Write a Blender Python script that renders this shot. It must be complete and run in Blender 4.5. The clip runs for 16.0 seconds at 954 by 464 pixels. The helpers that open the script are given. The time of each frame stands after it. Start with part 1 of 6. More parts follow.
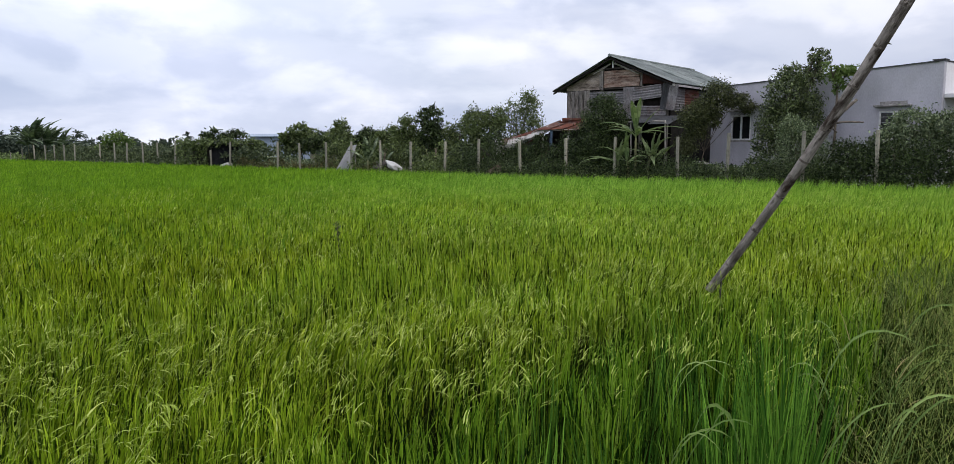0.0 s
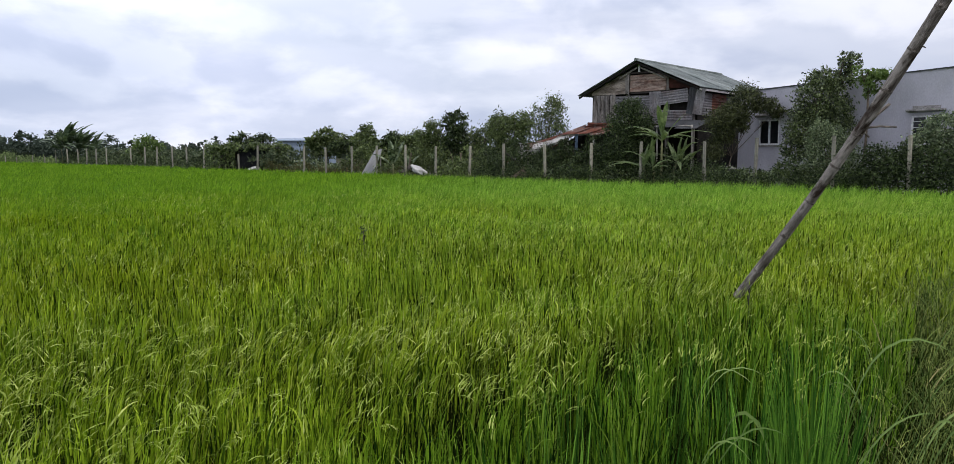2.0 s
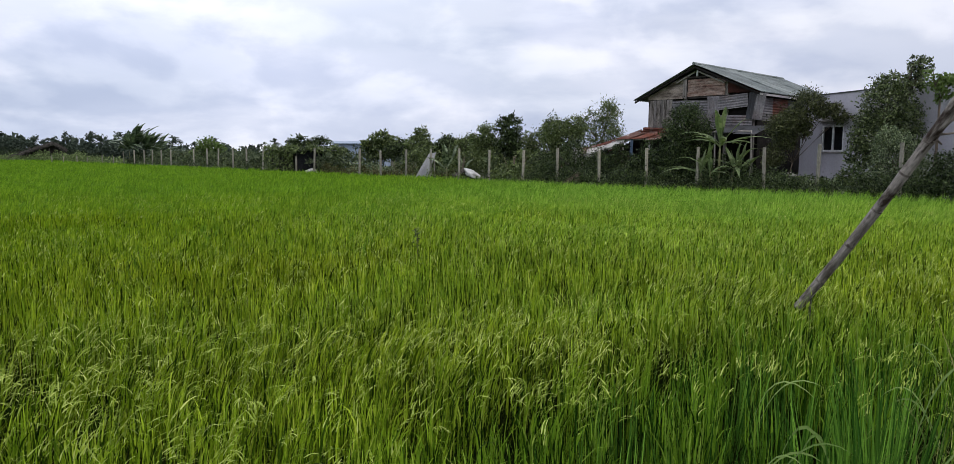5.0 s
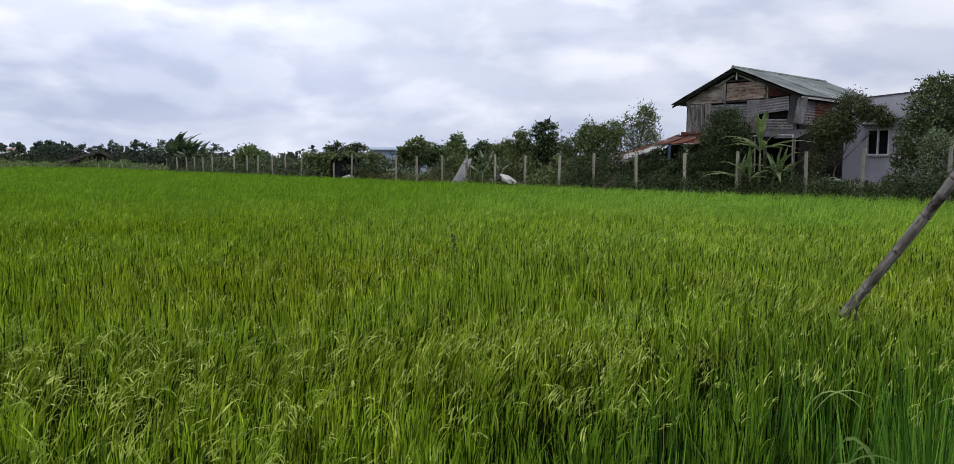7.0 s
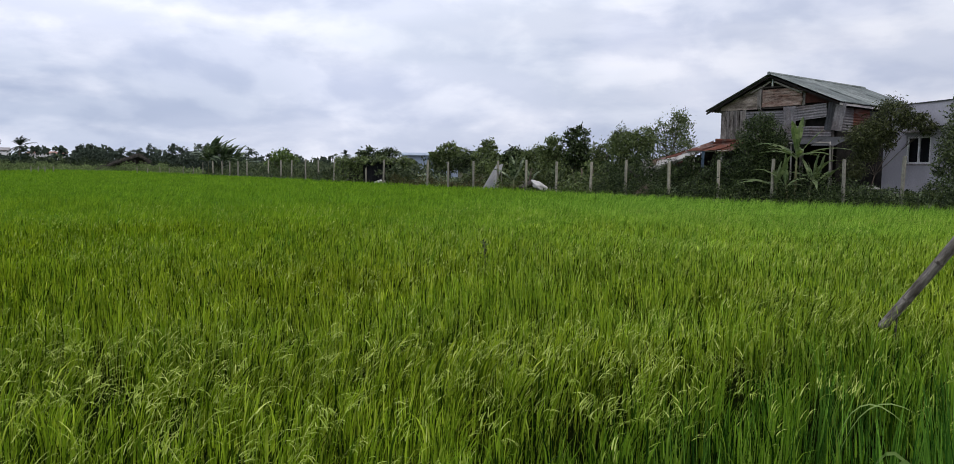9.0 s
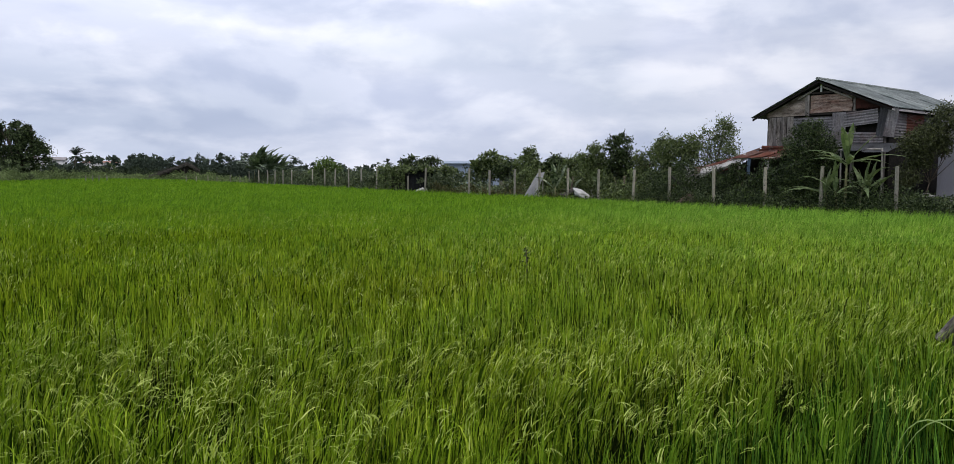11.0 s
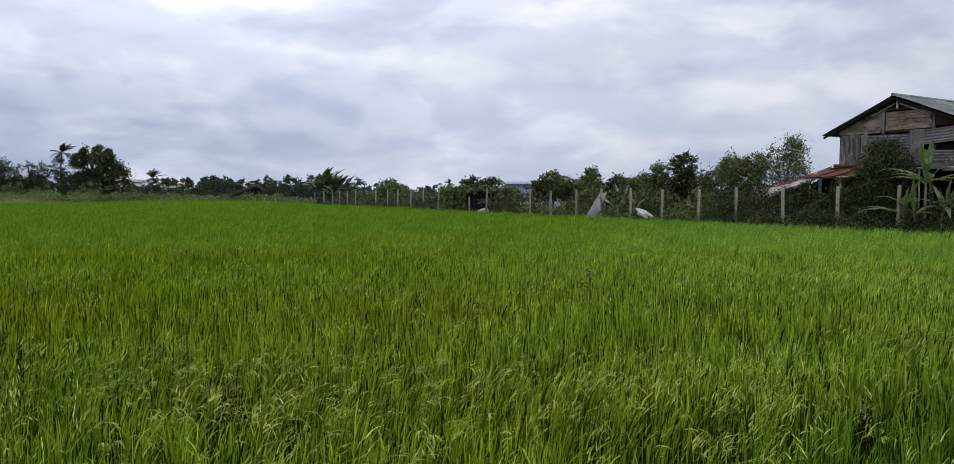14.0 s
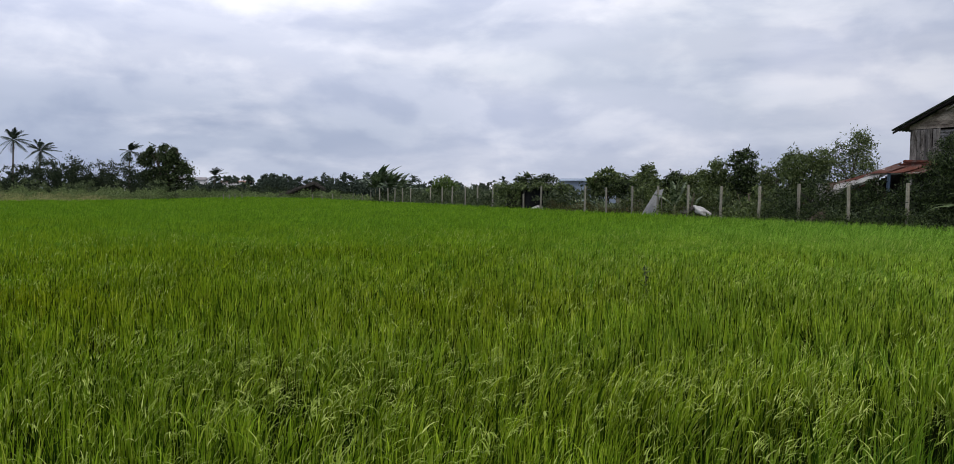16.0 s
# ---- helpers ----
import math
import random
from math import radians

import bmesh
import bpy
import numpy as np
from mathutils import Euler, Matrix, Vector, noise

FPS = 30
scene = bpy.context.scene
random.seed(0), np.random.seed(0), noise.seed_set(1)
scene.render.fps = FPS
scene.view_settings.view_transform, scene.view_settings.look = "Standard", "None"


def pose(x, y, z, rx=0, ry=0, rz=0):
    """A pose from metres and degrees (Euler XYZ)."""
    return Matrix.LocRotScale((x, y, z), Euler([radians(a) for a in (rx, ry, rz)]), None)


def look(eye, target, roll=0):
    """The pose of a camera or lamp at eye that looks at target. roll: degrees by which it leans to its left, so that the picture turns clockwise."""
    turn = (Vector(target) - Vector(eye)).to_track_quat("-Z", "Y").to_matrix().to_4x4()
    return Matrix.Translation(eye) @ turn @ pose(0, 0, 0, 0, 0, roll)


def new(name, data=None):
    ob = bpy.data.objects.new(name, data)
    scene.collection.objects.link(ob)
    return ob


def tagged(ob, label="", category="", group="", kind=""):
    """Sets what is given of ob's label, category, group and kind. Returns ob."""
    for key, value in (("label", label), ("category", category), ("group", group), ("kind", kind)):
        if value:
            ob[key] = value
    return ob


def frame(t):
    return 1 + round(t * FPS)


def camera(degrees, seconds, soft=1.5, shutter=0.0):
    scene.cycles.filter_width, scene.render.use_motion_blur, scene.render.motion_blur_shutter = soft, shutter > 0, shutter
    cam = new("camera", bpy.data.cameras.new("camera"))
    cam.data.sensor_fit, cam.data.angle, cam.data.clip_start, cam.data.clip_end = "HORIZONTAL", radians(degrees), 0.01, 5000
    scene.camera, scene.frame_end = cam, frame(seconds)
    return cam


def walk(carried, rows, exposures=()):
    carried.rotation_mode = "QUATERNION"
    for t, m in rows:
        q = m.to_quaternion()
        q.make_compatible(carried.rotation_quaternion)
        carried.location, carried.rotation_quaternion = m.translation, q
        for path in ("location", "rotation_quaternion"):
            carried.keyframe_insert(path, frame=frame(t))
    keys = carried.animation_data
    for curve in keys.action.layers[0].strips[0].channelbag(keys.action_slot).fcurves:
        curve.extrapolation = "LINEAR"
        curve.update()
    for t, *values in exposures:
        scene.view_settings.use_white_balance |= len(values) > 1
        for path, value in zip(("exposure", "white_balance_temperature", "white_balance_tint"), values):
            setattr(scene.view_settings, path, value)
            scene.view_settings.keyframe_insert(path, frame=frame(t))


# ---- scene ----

# ---------------------------------------------------------------- camera
EYE_Z = 2.0
cam = camera(65.84, 16.0, soft=0.56)
# seconds, sideways drift, turn to the left, tilt up, lean
PATH = [
    (0.0, 0.000, 0.00, -6.55, 0.00), (0.5, -0.002, 0.63, -6.50, 0.15), (1.0, -0.004, 1.47, -6.55, 0.35),
    (1.5, -0.007, 1.82, -6.48, 0.18), (2.0, -0.009, 1.90, -6.21, 0.09), (2.5, -0.011, 2.54, -6.04, -0.22),
    (3.0, -0.013, 3.71, -6.21, -0.05), (3.5, -0.016, 4.46, -6.03, 0.25), (4.0, -0.018, 4.85, -6.04, 0.55),
    (6.5, -0.029, 8.12, -5.57, 0.24), (7.0, -0.032, 8.75, -5.51, 0.33), (7.5, -0.034, 9.23, -5.55, 0.33),
    (8.0, -0.036, 9.38, -5.17, 0.09), (8.5, -0.038, 10.24, -5.18, 0.47), (9.0, -0.040, 11.13, -5.09, 0.69),
    (11.5, -0.052, 15.22, -4.40, 0.34), (12.0, -0.054, 16.12, -4.38, 0.17), (12.5, -0.056, 16.87, -4.25, 0.33),
    (13.0, -0.058, 17.46, -4.01, 0.12), (13.5, -0.061, 17.76, -3.55, 0.15), (14.0, -0.063, 19.09, -2.95, 0.38),
    (14.5, -0.065, 20.03, -2.92, 0.32), (15.0, -0.067, 21.01, -3.22, 0.60), (15.5, -0.070, 22.19, -3.32, 0.36),
    (16.0, -0.072, 23.29, -3.20, 0.34)]


def aim(x, yaw, pitch, lean):
    a, p = radians(yaw), radians(pitch)
    eye = Vector((x, 0, EYE_Z))
    return look(eye, eye + Vector((-math.sin(a) * math.cos(p), math.cos(a) * math.cos(p), math.sin(p))), lean)


walk(cam, [(t, aim(x, y, p, r)) for t, x, y, p, r in PATH], exposures=((0.0, 0.15), (4.0, 0.1), (9.0, -0.04), (12.8, -0.09), (14.2, -0.22), (16.0, -0.27)))

# ---------------------------------------------------------------- sky and sun
SUN_BEARING, SUN_HEIGHT = 140.0, 56.0      # degrees to the right of +y, degrees up


def make_world():
    w = bpy.data.worlds.new("overcast_sky")
    scene.world = w
    w.use_nodes = True
    nt = w.node_tree
    nt.nodes.clear()
    N, L = nt.nodes.new, nt.links.new
    out = N("ShaderNodeOutputWorld")
    tc = N("ShaderNodeTexCoord")
    sep = N("ShaderNodeSeparateXYZ")
    L(tc.outputs["Generated"], sep.inputs[0])

    def math_node(op, a, b=None, clamp=False):
        m = N("ShaderNodeMath")
        m.operation, m.use_clamp = op, clamp
        for k, v in enumerate((a, b)):
            if v is None:
                continue
            if isinstance(v, (int, float)):
                m.inputs[k].default_value = v
            else:
                L(v, m.inputs[k])
        return m.outputs[0]

    up = math_node("MAXIMUM", sep.outputs[2], 0.0)
    den = math_node("ADD", up, 0.30)
    com = N("ShaderNodeCombineXYZ")
    L(math_node("DIVIDE", sep.outputs[0], den), com.inputs[0])
    L(math_node("DIVIDE", sep.outputs[1], den), com.inputs[1])
    com.inputs[2].default_value = 3.7

    def cloud(scale, detail, rough, distort, lo, hi, vec=None):
        n = N("ShaderNodeTexNoise")
        n.inputs["Scale"].default_value = scale
        n.inputs["Detail"].default_value = detail
        n.inputs["Roughness"].default_value = rough
        n.inputs["Distortion"].default_value = distort
        L(vec or com.outputs[0], n.inputs["Vector"])
        r = N("ShaderNodeMapRange")
        r.interpolation_type = "SMOOTHSTEP"
        r.inputs["From Min"].default_value, r.inputs["From Max"].default_value = lo, hi
        L(n.outputs["Fac"], r.inputs["Value"])
        return r.outputs["Result"]

    tall = N("ShaderNodeVectorMath")
    tall.operation = "MULTIPLY"
    tall.inputs[1].default_value = (1.0, 1.0, 3.6)
    L(tc.outputs["Generated"], tall.inputs[0])
    big = cloud(1.3, 4.0, 0.5, 0.3, 0.28, 0.58)
    puff = cloud(3.6, 8.0, 0.52, 0.1, 0.40, 0.57, tall.outputs[0])
    bank = math_node("MULTIPLY", cloud(1.6, 4.0, 0.5, 0.0, 0.10, 0.55, tall.outputs[0]), math_node("MULTIPLY", math_node("SUBTRACT", 0.25, up, True), math_node("MAXIMUM", math_node("MAXIMUM", math_node("MULTIPLY", sep.outputs[0], -1.0), 0.36), math_node("MULTIPLY", sep.outputs[0], 0.7)), True))
    mix1 = N("ShaderNodeMix")
    mix1.data_type = "RGBA"
    mix1.inputs["A"].default_value = (0.70, 0.74, 0.85, 1)
    mix1.inputs["B"].default_value = (0.87, 0.885, 1.0, 1)
    L(big, mix1.inputs["Factor"])
    mix2 = N("ShaderNodeMix")
    mix2.data_type = "RGBA"
    mix2.blend_type = "MULTIPLY"
    L(mix1.outputs["Result"], mix2.inputs["A"])
    ramp = N("ShaderNodeMix")
    ramp.data_type = "RGBA"
    ramp.inputs["A"].default_value = (0.85, 0.87, 0.92, 1)
    ramp.inputs["B"].default_value = (1.07, 1.065, 1.05, 1)
    L(puff, ramp.inputs["Factor"])
    L(ramp.outputs["Result"], mix2.inputs["B"])
    mix2.inputs["Factor"].default_value = 1.0
    mix3 = N("ShaderNodeMix")                 # a greyer bank of cloud low on one side
    mix3.data_type = "RGBA"
    L(math_node("MULTIPLY", bank, 8.8, True), mix3.inputs["Factor"])
    L(mix2.outputs["Result"], mix3.inputs["A"])
    mix3.inputs["B"].default_value = (0.38, 0.43, 0.56, 1)
    sky = N("ShaderNodeTexSky")
    sky.sky_type, sky.sun_disc = "NISHITA", False
    sky.sun_elevation, sky.sun_rotation = radians(SUN_HEIGHT), radians(SUN_BEARING)
    low = math_node("MULTIPLY", math_node("SUBTRACT", 0.36, up, True), 3.2, True)
    heads = math_node("MULTIPLY", cloud(4.2, 6.0, 0.5, 0.1, 0.47, 0.64, tall.outputs[0]), math_node("MULTIPLY", low, 0.42))
    mix4 = N("ShaderNodeMix")                 # bright heads of heaped cloud
    mix4.data_type = "RGBA"
    L(heads, mix4.inputs["Factor"])
    L(mix3.outputs["Result"], mix4.inputs["A"])
    mix4.inputs["B"].default_value = (0.83, 0.83, 0.90, 1)
    # heaped cloud lit from above: the same pattern, seen a little higher, taken from itself
    mild = N("ShaderNodeVectorMath")
    mild.operation = "MULTIPLY"
    mild.inputs[1].default_value = (1.0, 1.0, 2.0)
    L(tc.outputs["Generated"], mild.inputs[0])

    def heap(scale, lift):
        pair = []
        for dz in (0.0, lift):
            sh = N("ShaderNodeVectorMath")
            sh.operation = "ADD"
            sh.inputs[1].default_value = (0.31, 0.0, dz)
            L(mild.outputs[0], sh.inputs[0])
            n = N("ShaderNodeTexNoise")
            n.inputs["Scale"].default_value, n.inputs["Detail"].default_value = scale, 7.0
            n.inputs["Roughness"].default_value, n.inputs["Distortion"].default_value = 0.5, 0.25
            L(sh.outputs[0], n.inputs["Vector"])
            pair.append(n.outputs["Fac"])
        r = N("ShaderNodeMapRange")
        r.interpolation_type = "SMOOTHSTEP"
        r.inputs["From Min"].default_value, r.inputs["From Max"].default_value = -0.08, 0.10
        L(math_node("SUBTRACT", pair[0], pair[1]), r.inputs["Value"])
        return r.outputs["Result"]

    relief = N("ShaderNodeMix")
    relief.data_type = "RGBA"
    relief.inputs["A"].default_value = (0.87, 0.89, 0.93, 1)
    relief.inputs["B"].default_value = (1.09, 1.08, 1.06, 1)
    L(heap(4.6, 0.07), relief.inputs["Factor"])
    mix5 = N("ShaderNodeMix")
    mix5.data_type, mix5.blend_type = "RGBA", "MULTIPLY"
    mix5.inputs["Factor"].default_value = 1.0
    L(mix4.outputs["Result"], mix5.inputs["A"])
    L(relief.outputs["Result"], mix5.inputs["B"])
    clear = N("ShaderNodeBackground")
    clear.inputs["Strength"].default_value = 0.05
    L(sky.outputs[0], clear.inputs["Color"])
    veil = N("ShaderNodeBackground")
    side = N("ShaderNodeMapRange")            # the overcast is thinner towards one side
    for key, v in (("From Min", -0.9), ("From Max", 0.55), ("To Min", 1.50), ("To Max", 1.03)):
        side.inputs[key].default_value = v
    L(sep.outputs[0], side.inputs["Value"])
    L(side.outputs["Result"], veil.inputs["Strength"])
    L(mix5.outputs["Result"], veil.inputs["Color"])
    both = N("ShaderNodeMixShader")
    both.inputs[0].default_value = 0.93
    L(clear.outputs[0], both.inputs[1])
    L(veil.outputs[0], both.inputs[2])
    L(both.outputs[0], out.inputs["Surface"])


make_world()
sun = new("sun", bpy.data.lights.new("sun", "SUN"))
sun.data.energy, sun.data.angle, sun.data.color = 1.35, radians(10), (1.0, 0.97, 0.92)
b, e = radians(SUN_BEARING), radians(SUN_HEIGHT)
sun.matrix_world = look((0, 0, 60), (-40 * math.sin(b) * math.cos(e), -40 * math.cos(b) * math.cos(e), 60 - 40 * math.sin(e)))


# ---------------------------------------------------------------- materials
def shader(name):
    m = bpy.data.materials.new(name)
    m.use_nodes = True
    nt = m.node_tree
    return m, nt, nt.nodes["Principled BSDF"], nt.nodes["Material Output"]


def mixed(nt, fac, a, b, blend="MIX"):
    n = nt.nodes.new("ShaderNodeMix")
    n.data_type, n.blend_type = "RGBA", blend
    for key, v in (("Factor", fac), ("A", a), ("B", b)):
        if isinstance(v, (int, float)):
            n.inputs[key].default_value = v
        elif isinstance(v, tuple):
            n.inputs[key].default_value = (*v[:3], 1)
        else:
            nt.links.new(v, n.inputs[key])
    return n.outputs["Result"]


def noise_of(nt, scale, detail=4.0, rough=0.55, lo=0.35, hi=0.65, coords="Object", stretch=None, distort=0.0):
    tc = nt.nodes.new("ShaderNodeTexCoord")
    vec = tc.outputs[coords]
    if stretch:
        mp = nt.nodes.new("ShaderNodeMapping")
        mp.inputs["Scale"].default_value = stretch
        nt.links.new(vec, mp.inputs["Vector"])
        vec = mp.outputs[0]
    n = nt.nodes.new("ShaderNodeTexNoise")
    n.inputs["Scale"].default_value, n.inputs["Detail"].default_value = scale, detail
    n.inputs["Roughness"].default_value, n.inputs["Distortion"].default_value = rough, distort
    nt.links.new(vec, n.inputs["Vector"])
    r = nt.nodes.new("ShaderNodeMapRange")
    r.inputs["From Min"].default_value, r.inputs["From Max"].default_value = lo, hi
    nt.links.new(n.outputs["Fac"], r.inputs["Value"])
    return r.outputs["Result"]


def bumped(nt, bsdf, height, strength, dist=0.02):
    b = nt.nodes.new("ShaderNodeBump")
    b.inputs["Strength"].default_value, b.inputs["Distance"].default_value = strength, dist
    nt.links.new(height, b.inputs["Height"])
    nt.links.new(b.outputs[0], bsdf.inputs["Normal"])


def surface(name, c1, c2, c3=None, scale=3.0, rough=0.8, metal=0.0, bump=0.3, stretch=None, stain=0.5, fine=30.0, vary=0.0, grit=0.7):
    """Two base colours mixed by a coarse pattern, a third in stains, with fine grain and relief."""
    m, nt, p, out = shader(name)
    col = mixed(nt, noise_of(nt, scale, 5, 0.6, stretch=stretch), c1, c2)
    if c3:
        mask = noise_of(nt, scale * 0.55, 6, 0.65, 0.5, 0.5 + 0.22 / max(stain, 0.05), stretch=stretch, distort=0.6)
        col = mixed(nt, mask, col, c3)
    grain = noise_of(nt, fine, 3, 0.6, 0.25, 0.75, stretch=stretch)
    col = mixed(nt, grit, col, mixed(nt, grain, (0.45, 0.45, 0.45), (1.45, 1.45, 1.45)), "MULTIPLY")
    if vary:
        oi = nt.nodes.new("ShaderNodeObjectInfo")
        col = mixed(nt, vary, col, mixed(nt, oi.outputs["Random"], (0.5, 0.5, 0.5), (1.35, 1.3, 1.2)), "MULTIPLY")
    nt.links.new(col, p.inputs["Base Color"])
    p.inputs["Roughness"].default_value, p.inputs["Metallic"].default_value = rough, metal
    p.inputs["Specular IOR Level"].default_value = 0.12
    if bump:
        bumped(nt, p, grain, bump, 0.01)
    return m


def leafy(name, c1, c2, c3, patch=0.15, rough=0.5, glow=0.35, spec=0.3, dry=None, dry_part=0.06):
    """Leaves: a colour of its own for each leaf, patches over the plant, light passing through."""
    m, nt, p, out = shader(name)
    geo = nt.nodes.new("ShaderNodeNewGeometry")
    power = nt.nodes.new("ShaderNodeMath")               # few bright leaves among many dull ones
    power.operation = "POWER"
    power.inputs[1].default_value = 1.9
    nt.links.new(geo.outputs["Random Per Island"], power.inputs[0])
    rnd = power.outputs[0]
    col = mixed(nt, rnd, c1, c2)
    col = mixed(nt, noise_of(nt, patch, 4, 0.6, 0.38, 0.62), col, mixed(nt, rnd, c3, c2))
    if dry:
        step = nt.nodes.new("ShaderNodeMath")
        step.operation = "LESS_THAN"
        step.inputs[1].default_value = dry_part
        nt.links.new(geo.outputs["Random Per Island"], step.inputs[0])
        col = mixed(nt, step.outputs[0], col, dry)
    nt.links.new(col, p.inputs["Base Color"])
    p.inputs["Roughness"].default_value = rough
    p.inputs["Specular IOR Level"].default_value = spec * 0.75
    tr = nt.nodes.new("ShaderNodeBsdfTranslucent")
    nt.links.new(mixed(nt, 0.5, col, (0.9, 1.0, 0.25), "MULTIPLY"), tr.inputs["Color"])
    ms = nt.nodes.new("ShaderNodeMixShader")
    ms.inputs[0].default_value = glow
    nt.links.new(p.outputs[0], ms.inputs[1])
    nt.links.new(tr.outputs[0], ms.inputs[2])
    nt.links.new(ms.outputs[0], out.inputs["Surface"])
    return m


def rice_leaf(name, k=1.0, glow=0.14, even=False):
    """Blades from near-black ones that paint shaded gaps to pale ones; riper and yellower in patches near the dyke."""
    m, nt, p, out = shader(name)
    rnd = nt.nodes.new("ShaderNodeNewGeometry").outputs["Random Per Island"]

    def ramp(stops):
        r = nt.nodes.new("ShaderNodeValToRGB")
        while len(r.color_ramp.elements) < len(stops):
            r.color_ramp.elements.new(0.5)
        for el, (at, c) in zip(r.color_ramp.elements, stops):
            el.position, el.color = at, (c[0] * k, c[1] * k, c[2] * k, 1)
        nt.links.new(rnd, r.inputs["Fac"])
        return r.outputs["Color"]

    if even:                                           # far copy of the leaf, without the gap shade in its tones
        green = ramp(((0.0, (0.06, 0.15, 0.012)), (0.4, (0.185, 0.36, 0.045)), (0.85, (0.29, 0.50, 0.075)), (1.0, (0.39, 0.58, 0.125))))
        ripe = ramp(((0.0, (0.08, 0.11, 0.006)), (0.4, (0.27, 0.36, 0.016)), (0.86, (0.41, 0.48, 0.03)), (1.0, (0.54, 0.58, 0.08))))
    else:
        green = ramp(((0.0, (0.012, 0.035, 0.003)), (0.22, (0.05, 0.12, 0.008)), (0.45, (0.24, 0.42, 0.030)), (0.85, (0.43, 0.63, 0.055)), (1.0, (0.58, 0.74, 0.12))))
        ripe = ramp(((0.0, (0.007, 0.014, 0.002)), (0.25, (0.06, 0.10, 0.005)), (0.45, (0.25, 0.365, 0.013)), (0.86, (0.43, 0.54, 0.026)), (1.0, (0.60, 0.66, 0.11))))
    sep = nt.nodes.new("ShaderNodeSeparateXYZ")
    nt.links.new(nt.nodes.new("ShaderNodeTexCoord").outputs["Object"], sep.inputs[0])
    mr = nt.nodes.new("ShaderNodeMapRange")
    for key, v in (("From Min", 6.0), ("From Max", 24.0), ("To Min", 0.9), ("To Max", 0.0)):
        mr.inputs[key].default_value = v
    nt.links.new(sep.outputs[1], mr.inputs["Value"])
    mul = nt.nodes.new("ShaderNodeMath")
    mul.operation, mul.use_clamp = "MULTIPLY_ADD", True
    nt.links.new(noise_of(nt, 0.35, 4, 0.6, 0.22, 0.72), mul.inputs[0])
    green_edge = nt.nodes.new("ShaderNodeMapRange")    # greener again close to the dyke
    for key, v in (("From Min", 2.2), ("From Max", 5.0), ("To Min", 0.4), ("To Max", 1.0)):
        green_edge.inputs[key].default_value = v
    nt.links.new(sep.outputs[1], green_edge.inputs["Value"])
    ripeness = nt.nodes.new("ShaderNodeMath")
    ripeness.operation = "MULTIPLY"
    nt.links.new(mr.outputs["Result"], ripeness.inputs[0])
    nt.links.new(green_edge.outputs["Result"], ripeness.inputs[1])
    nt.links.new(ripeness.outputs[0], mul.inputs[1])
    mul.inputs[2].default_value = 0.06
    edge = nt.nodes.new("ShaderNodeMath")              # deeper, darker green leaves in the near corner by the dyke
    edge.operation = "MULTIPLY_ADD"
    edge.inputs[1].default_value = 1.6
    nt.links.new(sep.outputs[0], edge.inputs[0])
    turned = nt.nodes.new("ShaderNodeMath")
    turned.operation = "MULTIPLY"
    turned.inputs[1].default_value = -1.0
    nt.links.new(sep.outputs[1], turned.inputs[0])
    nt.links.new(turned.outputs[0], edge.inputs[2])
    deep_corner = nt.nodes.new("ShaderNodeMapRange")
    for key, v in (("From Min", -4.2), ("From Max", -2.9), ("To Min", 0.0), ("To Max", 1.0)):
        deep_corner.inputs[key].default_value = v
    nt.links.new(edge.outputs[0], deep_corner.inputs["Value"])
    col = mixed(nt, mul.outputs[0], green, ripe)
    near = nt.nodes.new("ShaderNodeMapRange")
    for key, v in (("From Min", 4.2), ("From Max", 6.2), ("To Min", 1.0), ("To Max", 0.0)):
        near.inputs[key].default_value = v
    nt.links.new(sep.outputs[1], near.inputs["Value"])
    damp = nt.nodes.new("ShaderNodeMath")
    damp.operation = "MULTIPLY"
    nt.links.new(deep_corner.outputs["Result"], damp.inputs[0])
    nt.links.new(near.outputs["Result"], damp.inputs[1])
    col = mixed(nt, damp.outputs[0], col, mixed(nt, 1.0, green, (0.58, 0.68, 0.65), "MULTIPLY"))
    side = nt.nodes.new("ShaderNodeMapRange")          # colour darker and less blue towards one side of the field
    for key, v in (("From Min", -7.0), ("From Max", 1.0), ("To Min", 0.0), ("To Max", 1.0)):
        side.inputs[key].default_value = v
    nt.links.new(sep.outputs[0], side.inputs["Value"])
    col = mixed(nt, 1.0, col, mixed(nt, side.outputs["Result"], (0.77, 0.79, 0.42), (1.0, 1.0, 1.0)), "MULTIPLY")
    col = mixed(nt, 1.0, col, mixed(nt, noise_of(nt, 0.9, 3, 0.6, 0.3, 0.7), (0.68, 0.70, 0.7), (1.22, 1.18, 1.1)), "MULTIPLY")
    nt.links.new(col, p.inputs["Base Color"])
    p.inputs["Roughness"].default_value, p.inputs["Specular IOR Level"].default_value = 0.55, 0.04
    tr = nt.nodes.new("ShaderNodeBsdfTranslucent")
    nt.links.new(mixed(nt, 0.5, col, (0.9, 1.0, 0.2), "MULTIPLY"), tr.inputs["Color"])
    ms = nt.nodes.new("ShaderNodeMixShader")
    ms.inputs[0].default_value = glow
    nt.links.new(p.outputs[0], ms.inputs[1])
    nt.links.new(tr.outputs[0], ms.inputs[2])
    nt.links.new(ms.outputs[0], out.inputs["Surface"])
    return m


